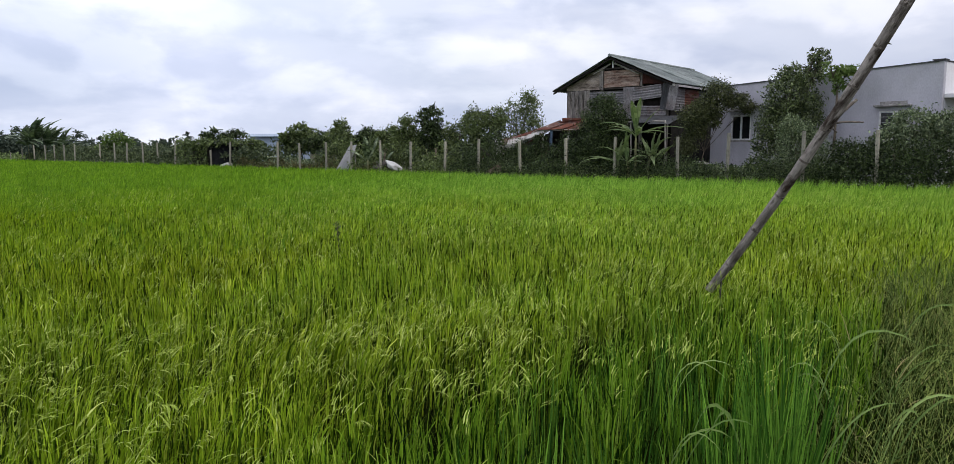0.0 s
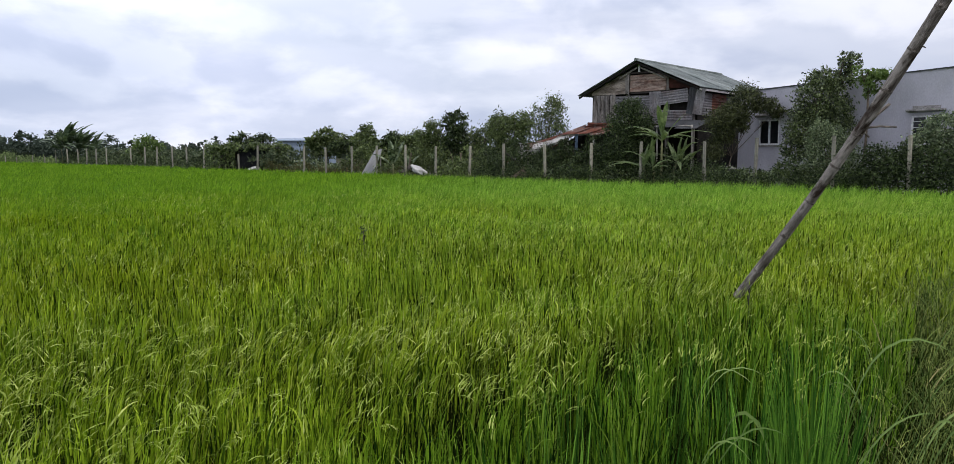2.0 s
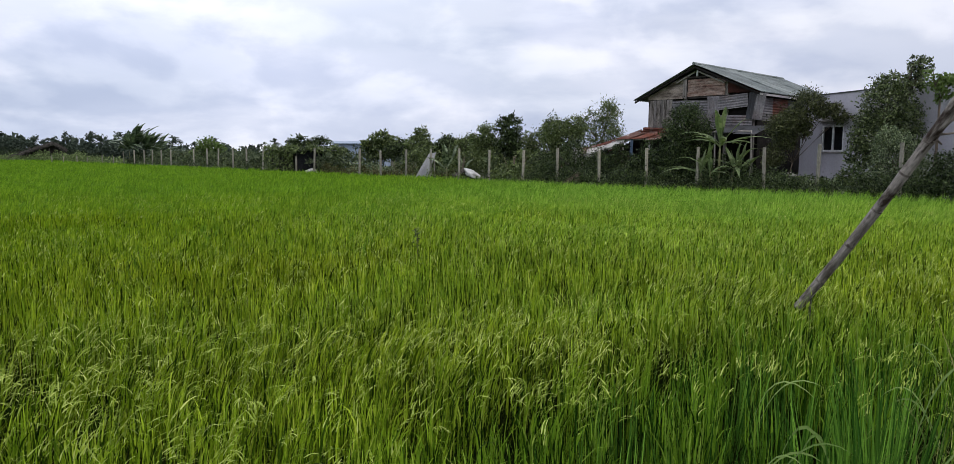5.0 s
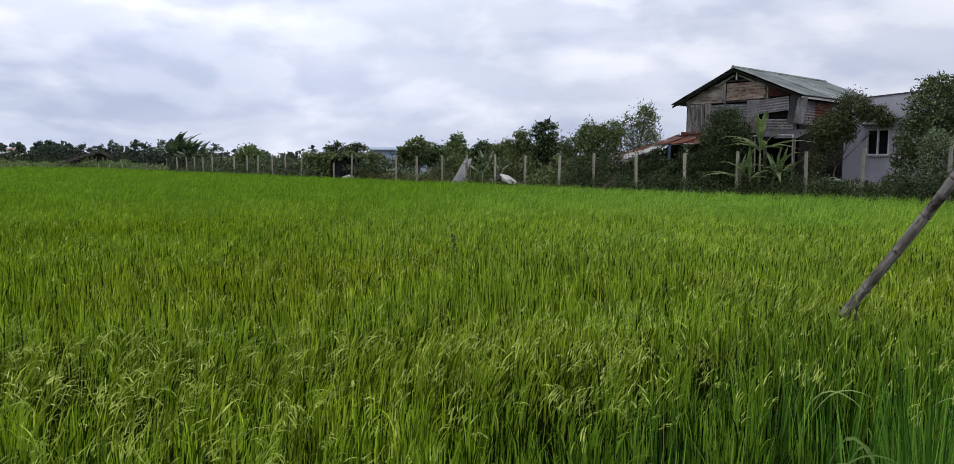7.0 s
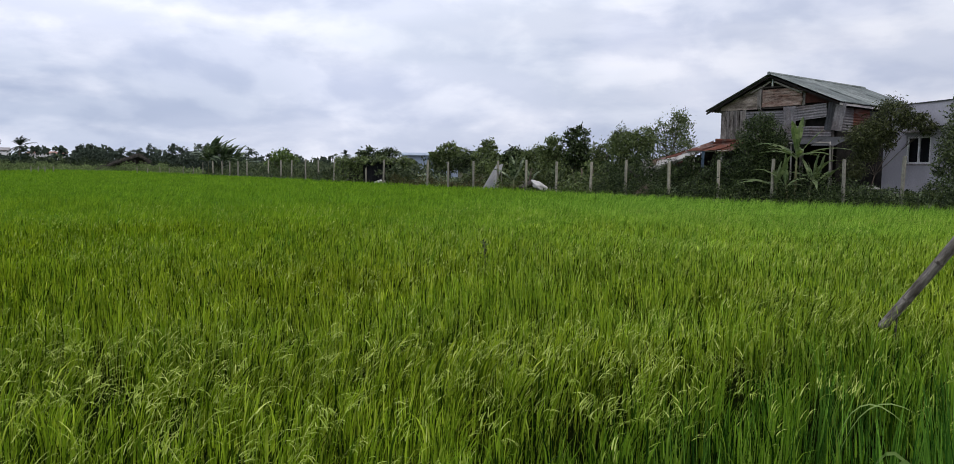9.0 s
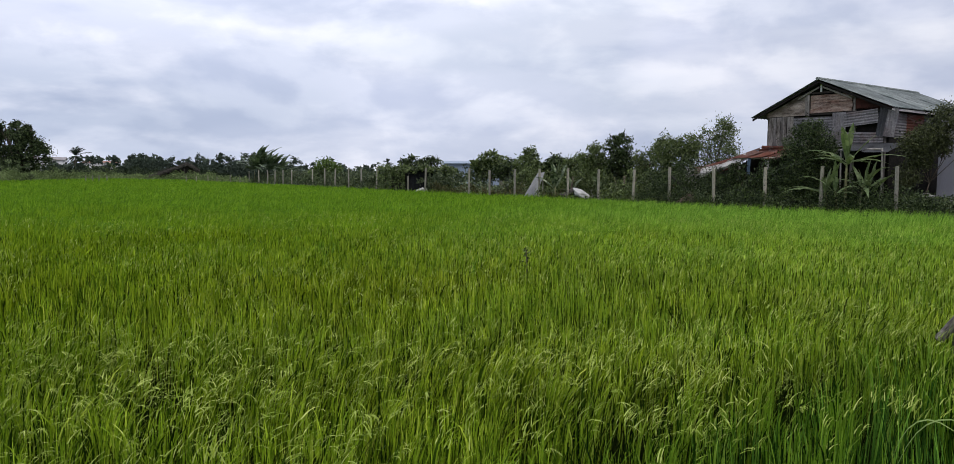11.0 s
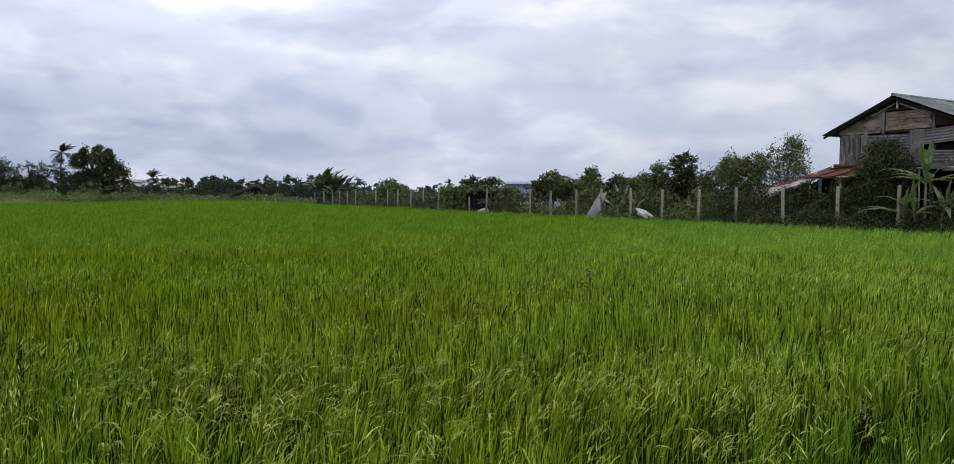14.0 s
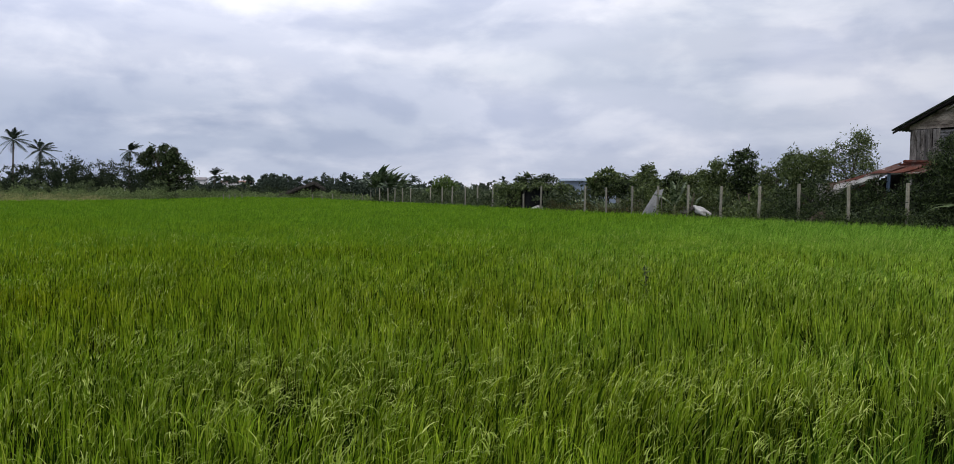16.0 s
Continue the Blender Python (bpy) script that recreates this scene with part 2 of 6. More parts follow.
# Two copies of one leaf: only the near one paints shaded gaps.
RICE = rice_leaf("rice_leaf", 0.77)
RICE_FAR = rice_leaf("far_rice_leaf", 0.99, even=True)
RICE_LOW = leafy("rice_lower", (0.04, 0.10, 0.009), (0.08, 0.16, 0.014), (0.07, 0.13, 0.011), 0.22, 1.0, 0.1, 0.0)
EAR = leafy("rice_ear", (0.17, 0.25, 0.028), (0.49, 0.56, 0.16), (0.26, 0.35, 0.05), 0.4, 0.8, 0.2, 0.03)
# Near-black: the shade between stems is put into this leaf colour.
GAP_SHADE = leafy("gap_shade_leaf", (0.008, 0.014, 0.003), (0.025, 0.038, 0.007), (0.016, 0.019, 0.005), 0.8, 0.9, 0.05, 0.0)
ARCH = leafy("arching_leaf", (0.07, 0.125, 0.028), (0.25, 0.34, 0.11), (0.12, 0.19, 0.05), 0.9, 0.7, 0.22, 0.05)
EDGE_RICE = leafy("edge_rice_leaf", (0.010, 0.04, 0.005), (0.21, 0.41, 0.05), (0.035, 0.11, 0.012), 0.9, 0.6, 0.18, 0.08)
WEED = leafy("weed_leaf", (0.012, 0.028, 0.005), (0.19, 0.25, 0.07), (0.03, 0.06, 0.012), 0.6, 0.8, 0.3, 0.03, (0.30, 0.26, 0.12), 0.05)
SEED = leafy("seed_head", (0.218, 0.298, 0.0597), (0.398, 0.437, 0.139), (0.26, 0.317, 0.0796), 0.6, 0.8, 0.2, 0.03)
LEAF_DARK = leafy("dark_leaf", (0.004, 0.009, 0.003), (0.105, 0.145, 0.055), (0.012, 0.021, 0.008), 0.8, 0.45, 0.15, 0.2)
LEAF_MID = leafy("mid_leaf", (0.014, 0.027, 0.008), (0.21, 0.26, 0.10), (0.0594, 0.0881, 0.0277), 0.8, 0.45, 0.28, 0.35)
LEAF_PALE = leafy("pale_leaf", (0.02, 0.036, 0.015), (0.33, 0.39, 0.23), (0.05, 0.08, 0.034), 0.9, 0.5, 0.25, 0.35)
LEAF_GLOSSY = leafy("glossy_leaf", (0.006, 0.013, 0.004), (0.21, 0.262, 0.105), (0.022, 0.036, 0.013), 0.9, 0.4, 0.2, 0.5)
LEAF_FRESH = leafy("fresh_leaf", (0.0575, 0.103, 0.0253), (0.167, 0.23, 0.069), (0.092, 0.144, 0.0345), 0.9, 0.42, 0.35, 0.4)
# Greyed and lightened: distance haze is put into this leaf colour.
LEAF_DUSK = leafy("dusky_leaf", (0.026, 0.044, 0.022), (0.13, 0.155, 0.085), (0.05, 0.07, 0.036), 0.05, 0.6, 0.2, 0.2)
BRUSH_GREY = leafy("grey_brush_leaf", (0.0416, 0.0668, 0.0297), (0.149, 0.186, 0.0891), (0.0668, 0.0891, 0.0446), 0.06, 0.7, 0.15, 0.1)
# Both of these are lightened to paint the haze of distance.
BRUSH_DARK = leafy("dark_brush_leaf", (0.009, 0.015, 0.009), (0.05, 0.066, 0.034), (0.02, 0.031, 0.016), 0.06, 0.7, 0.15, 0.1)
BRUSH_FAR = leafy("haze_tinted_leaf", (0.034, 0.050, 0.038), (0.085, 0.105, 0.078), (0.05, 0.066, 0.052), 0.03, 0.8, 0.1, 0.0)
LEAF_RUST = leafy("brownish_leaf", (0.05, 0.055, 0.022), (0.13, 0.115, 0.05), (0.045, 0.06, 0.02), 0.7, 0.6, 0.2, 0.2)
BANANA = leafy("banana_leaf", (0.10, 0.155, 0.06), (0.30, 0.36, 0.18), (0.14, 0.19, 0.08), 1.2, 0.35, 0.35, 0.45)
# Lightened and greyed, haze included in the leaf colour.
BANANA_DARK = leafy("windblown_leaf", (0.055, 0.085, 0.05), (0.25, 0.31, 0.19), (0.10, 0.14, 0.08), 1.2, 0.4, 0.25, 0.4)
STRAW = leafy("dry_grass", (0.33, 0.30, 0.16), (0.50, 0.44, 0.25), (0.325, 0.368, 0.108), 0.1, 0.8, 0.2, 0.1)
CLIMB = leafy("climber_leaf", (0.010, 0.016, 0.006), (0.14, 0.16, 0.065), (0.035, 0.04, 0.016), 1.2, 0.45, 0.2, 0.3)
BAND = leafy("weed_bank", (0.075, 0.112, 0.045), (0.24, 0.30, 0.125), (0.125, 0.17, 0.065), 0.06, 0.7, 0.15, 0.1)
BARK = surface("bark", (0.07, 0.055, 0.042), (0.14, 0.115, 0.09), (0.04, 0.034, 0.026), 6, 0.9, bump=0.6, stretch=(1, 1, 0.3))
STALK = surface("banana_stalk", (0.12, 0.13, 0.06), (0.20, 0.19, 0.10), (0.08, 0.06, 0.035), 5, 0.6, stretch=(1, 1, 0.25))
EARTH = surface("earth", (0.05, 0.04, 0.025), (0.035, 0.045, 0.016), (0.02, 0.018, 0.012), 0.7, 0.95, bump=0.5, fine=9)
BAMBOO = surface("bamboo", (0.095, 0.08, 0.066), (0.37, 0.335, 0.295), (0.035, 0.024, 0.017), 16, 0.7, stretch=(1, 1, 0.26), stain=2.2, fine=70, bump=0.6, grit=0.8)
BAMBOO_NODE = surface("bamboo_node", (0.09, 0.074, 0.062), (0.24, 0.21, 0.18), (0.035, 0.027, 0.022), 26, 0.8, stain=1.2)
CONCRETE = surface("post_concrete", (0.21, 0.2, 0.165), (0.33, 0.31, 0.265), (0.1, 0.095, 0.07), 4, 0.9, stretch=(1, 1, 0.5), vary=0.5)
TIN_GREY = surface("weathered_tin", (0.17, 0.165, 0.178), (0.31, 0.295, 0.305), (0.11, 0.07, 0.055), 2.2, 0.6, 0.2, stain=0.8, vary=0.55, fine=16, grit=0.85)
TIN_ROOF = surface("roof_sheet", (0.13, 0.155, 0.152), (0.225, 0.25, 0.245), (0.065, 0.075, 0.07), 1.6, 0.5, 0.15, stretch=(1, 0.6, 0.25), stain=0.7, fine=14, vary=0.45)
TIN_RUST = surface("rusty_tin", (0.17, 0.062, 0.042), (0.07, 0.033, 0.027), (0.30, 0.245, 0.225), 2.6, 0.8, 0.1, stain=0.9, vary=0.55, fine=20, stretch=(1.0, 0.4, 1.0))
TIN_PALE = surface("pale_tin", (0.345, 0.333, 0.328), (0.529, 0.517, 0.506), (0.172, 0.127, 0.109), 2.0, 0.6, 0.1, stain=0.4, vary=0.4)
TIN_DARK = surface("dark_tin", (0.05, 0.053, 0.06), (0.085, 0.088, 0.096), (0.06, 0.04, 0.03), 1.8, 0.6, 0.2, vary=0.4)
PLANK = surface("weathered_plank", (0.17, 0.14, 0.12), (0.36, 0.31, 0.275), (0.05, 0.037, 0.03), 3.6, 0.85, stretch=(0.5, 1, 1.8), stain=1.1, vary=0.55, fine=24, grit=0.9)
PLANK_UP = surface("weathered_board", (0.14, 0.127, 0.119), (0.31, 0.285, 0.275), (0.04, 0.033, 0.028), 3.4, 0.85, stretch=(1.8, 1, 0.4), stain=1.3, vary=0.55, fine=24, grit=0.9)
PLY_BROWN = surface("brown_board", (0.22, 0.13, 0.10), (0.40, 0.32, 0.27), (0.10, 0.055, 0.042), 5.0, 0.85, stretch=(0.5, 1, 1.6), stain=1.4, vary=0.35, fine=22, grit=0.9)
RED_BOARD = surface("recess_red_board", (0.07, 0.026, 0.02), (0.035, 0.016, 0.013), (0.014, 0.010, 0.009), 2.5, 0.9, stain=1.2)
TIMBER = surface("grey_timber", (0.30, 0.28, 0.25), (0.42, 0.39, 0.36), (0.16, 0.13, 0.11), 4, 0.8, stretch=(1, 1, 0.4))
THATCH = surface("dark_thatch", (0.05, 0.044, 0.04), (0.11, 0.098, 0.088), (0.028, 0.025, 0.023), 3, 0.95, bump=0.6)
# Near-black timber; loft, gap and porch shade is put into its colour.
TIMBER_BLACK = surface("near_black_timber", (0.012, 0.011, 0.010), (0.024, 0.021, 0.019), (0.008, 0.007, 0.007), 4, 0.9)
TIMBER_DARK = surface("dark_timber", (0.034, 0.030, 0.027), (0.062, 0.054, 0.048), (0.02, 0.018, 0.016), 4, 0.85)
PLASTER = surface("grey_plaster", (0.42, 0.41, 0.455), (0.48, 0.468, 0.515), (0.35, 0.335, 0.355), 1.1, 0.9, stain=0.6, fine=18, bump=0.15, grit=0.25, stretch=(1.6, 1, 0.7))
PLASTER_PALE = surface("pale_plaster", (0.66, 0.65, 0.67), (0.72, 0.71, 0.72), (0.52, 0.50, 0.50), 1.0, 0.9, stain=0.3, fine=25, bump=0.1, grit=0.1)
MOULD = surface("mouldy_ledge", (0.20, 0.19, 0.18), (0.36, 0.34, 0.33), (0.10, 0.095, 0.085), 9, 0.95, stain=0.8)
PAINT_WHITE = surface("white_paint", (0.66, 0.66, 0.66), (0.74, 0.74, 0.74), (0.5, 0.48, 0.45), 5, 0.5, stain=0.3, bump=0.05)
TARP = surface("white_sack", (0.383, 0.37, 0.357), (0.493, 0.484, 0.468), (0.34, 0.315, 0.289), 3, 0.7, stain=0.4)
CLOTH = surface("grey_sheet", (0.23, 0.23, 0.235), (0.31, 0.31, 0.31), (0.16, 0.157, 0.155), 2, 0.7, stain=0.5)
BLUE_TIN = surface("blue_grey_sheet", (0.24, 0.30, 0.39), (0.30, 0.36, 0.45), (0.20, 0.25, 0.33), 0.6, 0.5, 0.1)
TILE_RED = surface("red_roof", (0.27, 0.155, 0.125), (0.34, 0.21, 0.17), (0.2, 0.13, 0.11), 1, 0.8)
# Black of the netting, also of the sheets that paint unlit rooms.
NET_AND_ROOM = surface("black_net_and_room", (0.010, 0.011, 0.013), (0.018, 0.019, 0.021), None, 4, 0.95)
BLUE_PLASTIC = surface("blue_plastic", (0.09, 0.13, 0.19), (0.14, 0.19, 0.26), None, 4, 0.5)


def glass():
    m, nt, p, out = shader("window_glass")
    p.inputs["Base Color"].default_value = (0.006, 0.007, 0.008, 1)
    p.inputs["Roughness"].default_value = 0.12
    p.inputs["Specular IOR Level"].default_value = 0.25
    p.inputs["Transmission Weight"].default_value = 0.5
    return m


GLASS = glass()


# ---------------------------------------------------------------- mesh helpers
def to_object(name, V, F, mat, parent=None, label="", smooth=False):
    """One mesh object from points and faces (lists, or a triangle array)."""
    me = bpy.data.meshes.new(name)
    if isinstance(F, np.ndarray):
        V = np.asarray(V, np.float32)
        me.vertices.add(len(V))
        me.vertices.foreach_set("co", V.ravel())
        k = F.shape[1]
        me.loops.add(F.size)
        me.loops.foreach_set("vertex_index", F.astype(np.int32).ravel())
        me.polygons.add(len(F))
        me.polygons.foreach_set("loop_start", np.arange(0, F.size, k, dtype=np.int32))
        me.update(calc_edges=True)
    else:
        me.from_pydata([tuple(v) for v in V], [], F)
        me.update()
    if smooth:
        me.polygons.foreach_set("use_smooth", np.ones(len(me.polygons), bool))
    me.materials.append(mat)
    ob = new(name, me)
    if parent:
        ob.parent = parent
    if label:
        tagged(ob, label)
    return ob


def thing(name, at, label, category, group="", kind="", turn=0.0):
    ob = new(name)
    ob.empty_display_size = 0.2
    ob.matrix_basis = pose(at[0], at[1], at[2], 0, 0, turn)
    return tagged(ob, label, category, group, kind)


class Shape:
    """Points and faces gathered for one mesh."""

    def __init__(self):
        self.V, self.F = [], []

    def add(self, V, F):
        n = len(self.V)
        self.V += [tuple(v) for v in V]
        self.F += [tuple(i + n for i in f) for f in F]
        return self

    def box(self, x0, x1, y0, y1, z0, z1, m=None, bevel=0.0):
        if bevel:
            bm = bmesh.new()
            bmesh.ops.create_cube(bm, size=1.0)
            for v in bm.verts:
                v.co = Vector((x0 + (v.co.x + 0.5) * (x1 - x0), y0 + (v.co.y + 0.5) * (y1 - y0), z0 + (v.co.z + 0.5) * (z1 - z0)))
            bmesh.ops.bevel(bm, geom=bm.edges[:], offset=bevel, segments=1, affect="EDGES")
            bm.verts.index_update()
            P = [v.co.copy() for v in bm.verts]
            F = [[v.index for v in f.verts] for f in bm.faces]
            bm.free()
        else:
            P = [Vector((x, y, z)) for z in (z0, z1) for x, y in ((x0, y0), (x1, y0), (x1, y1), (x0, y1))]
            F = [(3, 2, 1, 0), (4, 5, 6, 7), (0, 1, 5, 4), (1, 2, 6, 5), (2, 3, 7, 6), (3, 0, 4, 7)]
        return self.add([m @ p for p in P] if m else P, F)

    def tube(self, path, radii, sides=8, cap=True):
        rings, P, F = len(path), [], []
        path = [Vector(p) for p in path]
        for k, c in enumerate(path):
            d = (path[min(k + 1, rings - 1)] - path[max(k - 1, 0)]).normalized()
            a = d.orthogonal().normalized() if abs(d.z) < 0.95 else Vector((1, 0, 0))
            a = (a - d * a.dot(d)).normalized()
            if abs(d.z) < 0.95:
                a = d.cross(Vector((0, 0, 1))).normalized()
            b2 = d.cross(a)
            for s in range(sides):
                q = 2 * math.pi * s / sides
                P.append(c + (a * math.cos(q) + b2 * math.sin(q)) * radii[k])
        for k in range(rings - 1):
            for s in range(sides):
                s2 = (s + 1) % sides
                F.append((k * sides + s, k * sides + s2, (k + 1) * sides + s2, (k + 1) * sides + s))
        if cap:
            F.append(tuple(range(sides - 1, -1, -1)))
            F.append(tuple((rings - 1) * sides + s for s in range(sides)))
        return self.add(P, F)

    def corrugated(self, w, h, m, pitch=0.09, amp=0.011, thick=0.004, along="z", sag=0.0, seed=0):
        """A ribbed sheet, w wide in x and h high in z before m places it. along: the way the ribs run."""
        rr = random.Random(seed)
        span, length = (w, h) if along == "z" else (h, w)
        n, k = max(6, int(span / pitch * 4)), 4
        ends = [rr.uniform(-0.03, 0.03) for _ in range(k + 1)]
        P = []
        for layer in (0, 1):
            for j in range(k + 1):
                for i in range(n + 1):
                    a, l = span * i / n, length * j / k
                    y = amp * math.sin(2 * math.pi * a / pitch) + sag * math.sin(math.pi * j / k) + ends[j] * 0.4 + layer * thick
                    P.append(m @ Vector((a, y, l) if along == "z" else (l, y, a)))
        F, off = [], (n + 1) * (k + 1)
        for j in range(k):
            for i in range(n):
                q = (j * (n + 1) + i, j * (n + 1) + i + 1, (j + 1) * (n + 1) + i + 1, (j + 1) * (n + 1) + i)
                F += [q, tuple(off + v for v in reversed(q))]
        return self.add(P, F)

    def done(self, name, mat, parent=None, label="", smooth=False):
        return to_object(name, self.V, self.F, mat, parent, label, smooth)


def spot(bearing, depth):
    """Plan position at a bearing (degrees to the right of +y) and a depth along +y."""
    return depth * math.tan(radians(bearing)), depth


def hills(x, y, scale, seed=0.0):
    return noise.noise(Vector((x * scale, y * scale, seed)))


# ---------------------------------------------------------------- the plan
FENCE = np.array([12.73, 23.47])          # where the fence begins
ALONG = np.array([-0.7547, 0.6561])       # the way it runs
BEHIND = np.array([0.6561, 0.7547])       # the way across it, towards the houses
POST_GAP = 2.385
RICE_TOP = 0.97


def fence_at(i, back=0.0):
    p = FENCE + ALONG * POST_GAP * i + BEHIND * back
    return float(p[0]), float(p[1])


def past_fence(x, y):
    return (x - FENCE[0]) * BEHIND[0] + (y - FENCE[1]) * BEHIND[1]


def field_depth(bearing):
    return np.interp(bearing, [-80, -56, -47, -41, -33.5, -31, -20], [84, 88, 96, 128, 124, 98, 400])


def in_field(x, y):
    bearing, r = np.degrees(np.arctan2(x, y)), np.hypot(x, y)
    return (past_fence(x, y) < 0.1) & (r < field_depth(bearing)) & (y > 1.7 + 0.25 * np.sin(x * 1.3))


def smooth_step(a, b, x):
    q = np.clip((x - a) / (b - a), 0, 1)
    return q * q * (3 - 2 * q)


def ground_z(x, y):
    yard = 0.62 * smooth_step(-0.7, 0.5, past_fence(x, y)) * smooth_step(140, 70, np.hypot(x, y))
    dyke = 0.45 * smooth_step(1.7, 0.9, y)
    bearing, r = np.degrees(np.arctan2(x, y)), np.hypot(x, y)
    bund = 0.45 * smooth_step(0, 2.5, r - field_depth(bearing)) * smooth_step(-29, -32, bearing)
    return np.maximum(np.maximum(yard, dyke), bund)


# ---------------------------------------------------------------- ground
def make_ground():
    g = np.concatenate([-np.geomspace(1500, 60, 14), np.arange(-56, 57, 1.0), np.geomspace(60, 1500, 14)])
    h = np.concatenate([-np.geomspace(1500, 30, 14), np.arange(-26, 5, 0.6), np.arange(5, 120, 1.0), np.geomspace(122, 1500, 12)])
    X, Y = np.meshgrid(g, h)
    Z = ground_z(X, Y)
    Z += np.where(Z > 0.05, 0.05 * np.sin(X * 2.1 + Y) * np.cos(Y * 1.7), 0)
    V = np.stack([X.ravel(), Y.ravel(), Z.ravel()], 1)
    n, m = len(g), len(h)
    k = (np.arange(m - 1)[:, None] * n + np.arange(n - 1)[None]).ravel()
    F = np.stack([k, k + 1, k + n + 1, k + n], 1)
    ob = to_object("ground", V, F, EARTH, smooth=True)
    tagged(ob, "dark damp earth under the crop and the yards", "ground", kind="structure")


make_ground()


# ---------------------------------------------------------------- blades, leaves, trees
def blades(rng, x, y, z, height, width, lean_to, lean, segs, droop=0.0, face=None, curl=0.0):
    """Tapering bent blades as triangles: points and faces."""
    n = len(x)
    t = np.linspace(0, 1, segs + 1) ** 0.8
    side = (rng.uniform(0, math.pi, n) if face is None else face)
    sx, sy = np.cos(side), np.sin(side)
    lx, ly = np.cos(lean_to), np.sin(lean_to)
    rows, w_at = [], np.clip(1.15 * (1 - t) ** 0.6, 0, 1) * (0.55 + 0.45 * np.minimum(1, t * 3))
    for k in range(segs + 1):
        out = lean * height * t[k] ** 2.2 + curl * t[k] ** 5
        cx, cy = x + lx * out, y + ly * out
        cz = z + height * (t[k] - droop * t[k] ** 3) - 0.55 * curl * t[k] ** 6
        if k < segs:
            wx, wy = sx * width * w_at[k] / 2, sy * width * w_at[k] / 2
            rows += [np.stack([cx - wx, cy - wy, cz], 1), np.stack([cx + wx, cy + wy, cz], 1)]
        else:
            rows.append(np.stack([cx, cy, cz], 1))
    V = np.stack(rows, 1)
    per = 2 * segs + 1
    f = []
    for k in range(segs - 1):
        a = 2 * k
        f += [(a, a + 1, a + 3), (a, a + 3, a + 2)]
    f.append((2 * segs - 2, 2 * segs - 1, 2 * segs))
    F = (np.arange(n)[:, None, None] * per + np.array(f)[None]).reshape(-1, 3)
    return V.reshape(-1, 3), F


def joined(pieces):
    V, F, n = [], [], 0
    for v, f in pieces:
        V.append(v)
        F.append(f + n)
        n += len(v)
    return np.concatenate(V), np.concatenate(F)


def leaf_cards(rng, P, size, slim=0.45, hang=0.3, spread=0.35):
    """Small pointed leaves, folded along the middle, at the points P."""
    n = len(P)
    d = rng.normal(size=(n, 3))
    d[:, 2] -= hang * 1.5
    d /= np.linalg.norm(d, axis=1)[:, None]
    s = np.cross(d, rng.normal(size=(n, 3)))
    s /= np.linalg.norm(s, axis=1)[:, None] + 1e-9
    up = np.cross(s, d)
    L = size * rng.uniform(1 - spread, 1 + spread, n)[:, None]
    mid = P + d * L * 0.45 - up * L * 0.06
    V = np.stack([P, mid - s * L * slim / 2 + up * L * 0.05, P + d * L, mid + s * L * slim / 2 + up * L * 0.05], 1)
    F = (np.arange(n)[:, None, None] * 4 + np.array([(0, 1, 2), (0, 2, 3)])[None]).reshape(-1, 3)
    return V.reshape(-1, 3), F


def crown_points(rng, lobes, n, clump=0.16, per=26, fill=0.45):
    """Leaf positions in uneven clumps near the skin of several lobes (x, y, z, rx, ry, rz)."""
    lobes = np.array(lobes, float)
    vol = (lobes[:, 3] * lobes[:, 4] + lobes[:, 4] * lobes[:, 5] + lobes[:, 3] * lobes[:, 5])
    k = max(4, n // per)
    which = rng.choice(len(lobes), k, p=vol / vol.sum())
    d = rng.normal(size=(k, 3))
    d /= np.linalg.norm(d, axis=1)[:, None]
    rad = (fill + (1 - fill) * rng.uniform(0, 1, k) ** 0.5) * rng.uniform(0.82, 1.12, k)
    C = lobes[which, :3] + d * rad[:, None] * lobes[which, 3:]
    S = clump * rng.uniform(0.6, 1.5, k) * np.cbrt(lobes[which, 3] * lobes[which, 4] * lobes[which, 5])
    idx = rng.integers(0, k, n)
    return C[idx] + rng.normal(size=(n, 3)) * S[idx][:, None] * np.array([1, 1, 0.8])


def limb_shape(rr, base, lobes, r0, fork=0.35):
    """A tapered trunk from base with a limb to the heart of each lobe."""
    sh = Shape()
    base = Vector(base)
    top = Vector((sum(l[0] for l in lobes) / len(lobes), sum(l[1] for l in lobes) / len(lobes), max(l[2] for l in lobes)))
    knee = base.lerp(top, fork)
    knee.x, knee.y = knee.x + rr.uniform(-0.1, 0.1), knee.y + rr.uniform(-0.1, 0.1)
    sh.tube([base - Vector((0, 0, 0.15)), base.lerp(knee, 0.5) + Vector((rr.uniform(-.06, .06), rr.uniform(-.06, .06), 0)), knee], [r0 * 1.25, r0, r0 * 0.8], 8)
    for l in lobes:
        c = Vector(l[:3])
        mid = knee.lerp(c, 0.5) + Vector((rr.uniform(-.12, .12), rr.uniform(-.12, .12), rr.uniform(0, .15)))
        end = c + Vector((0, 0, l[5] * 0.5))
        sh.tube([knee, mid, c, end], [r0 * 0.65, r0 * 0.45, r0 * 0.28, r0 * 0.08], 6)
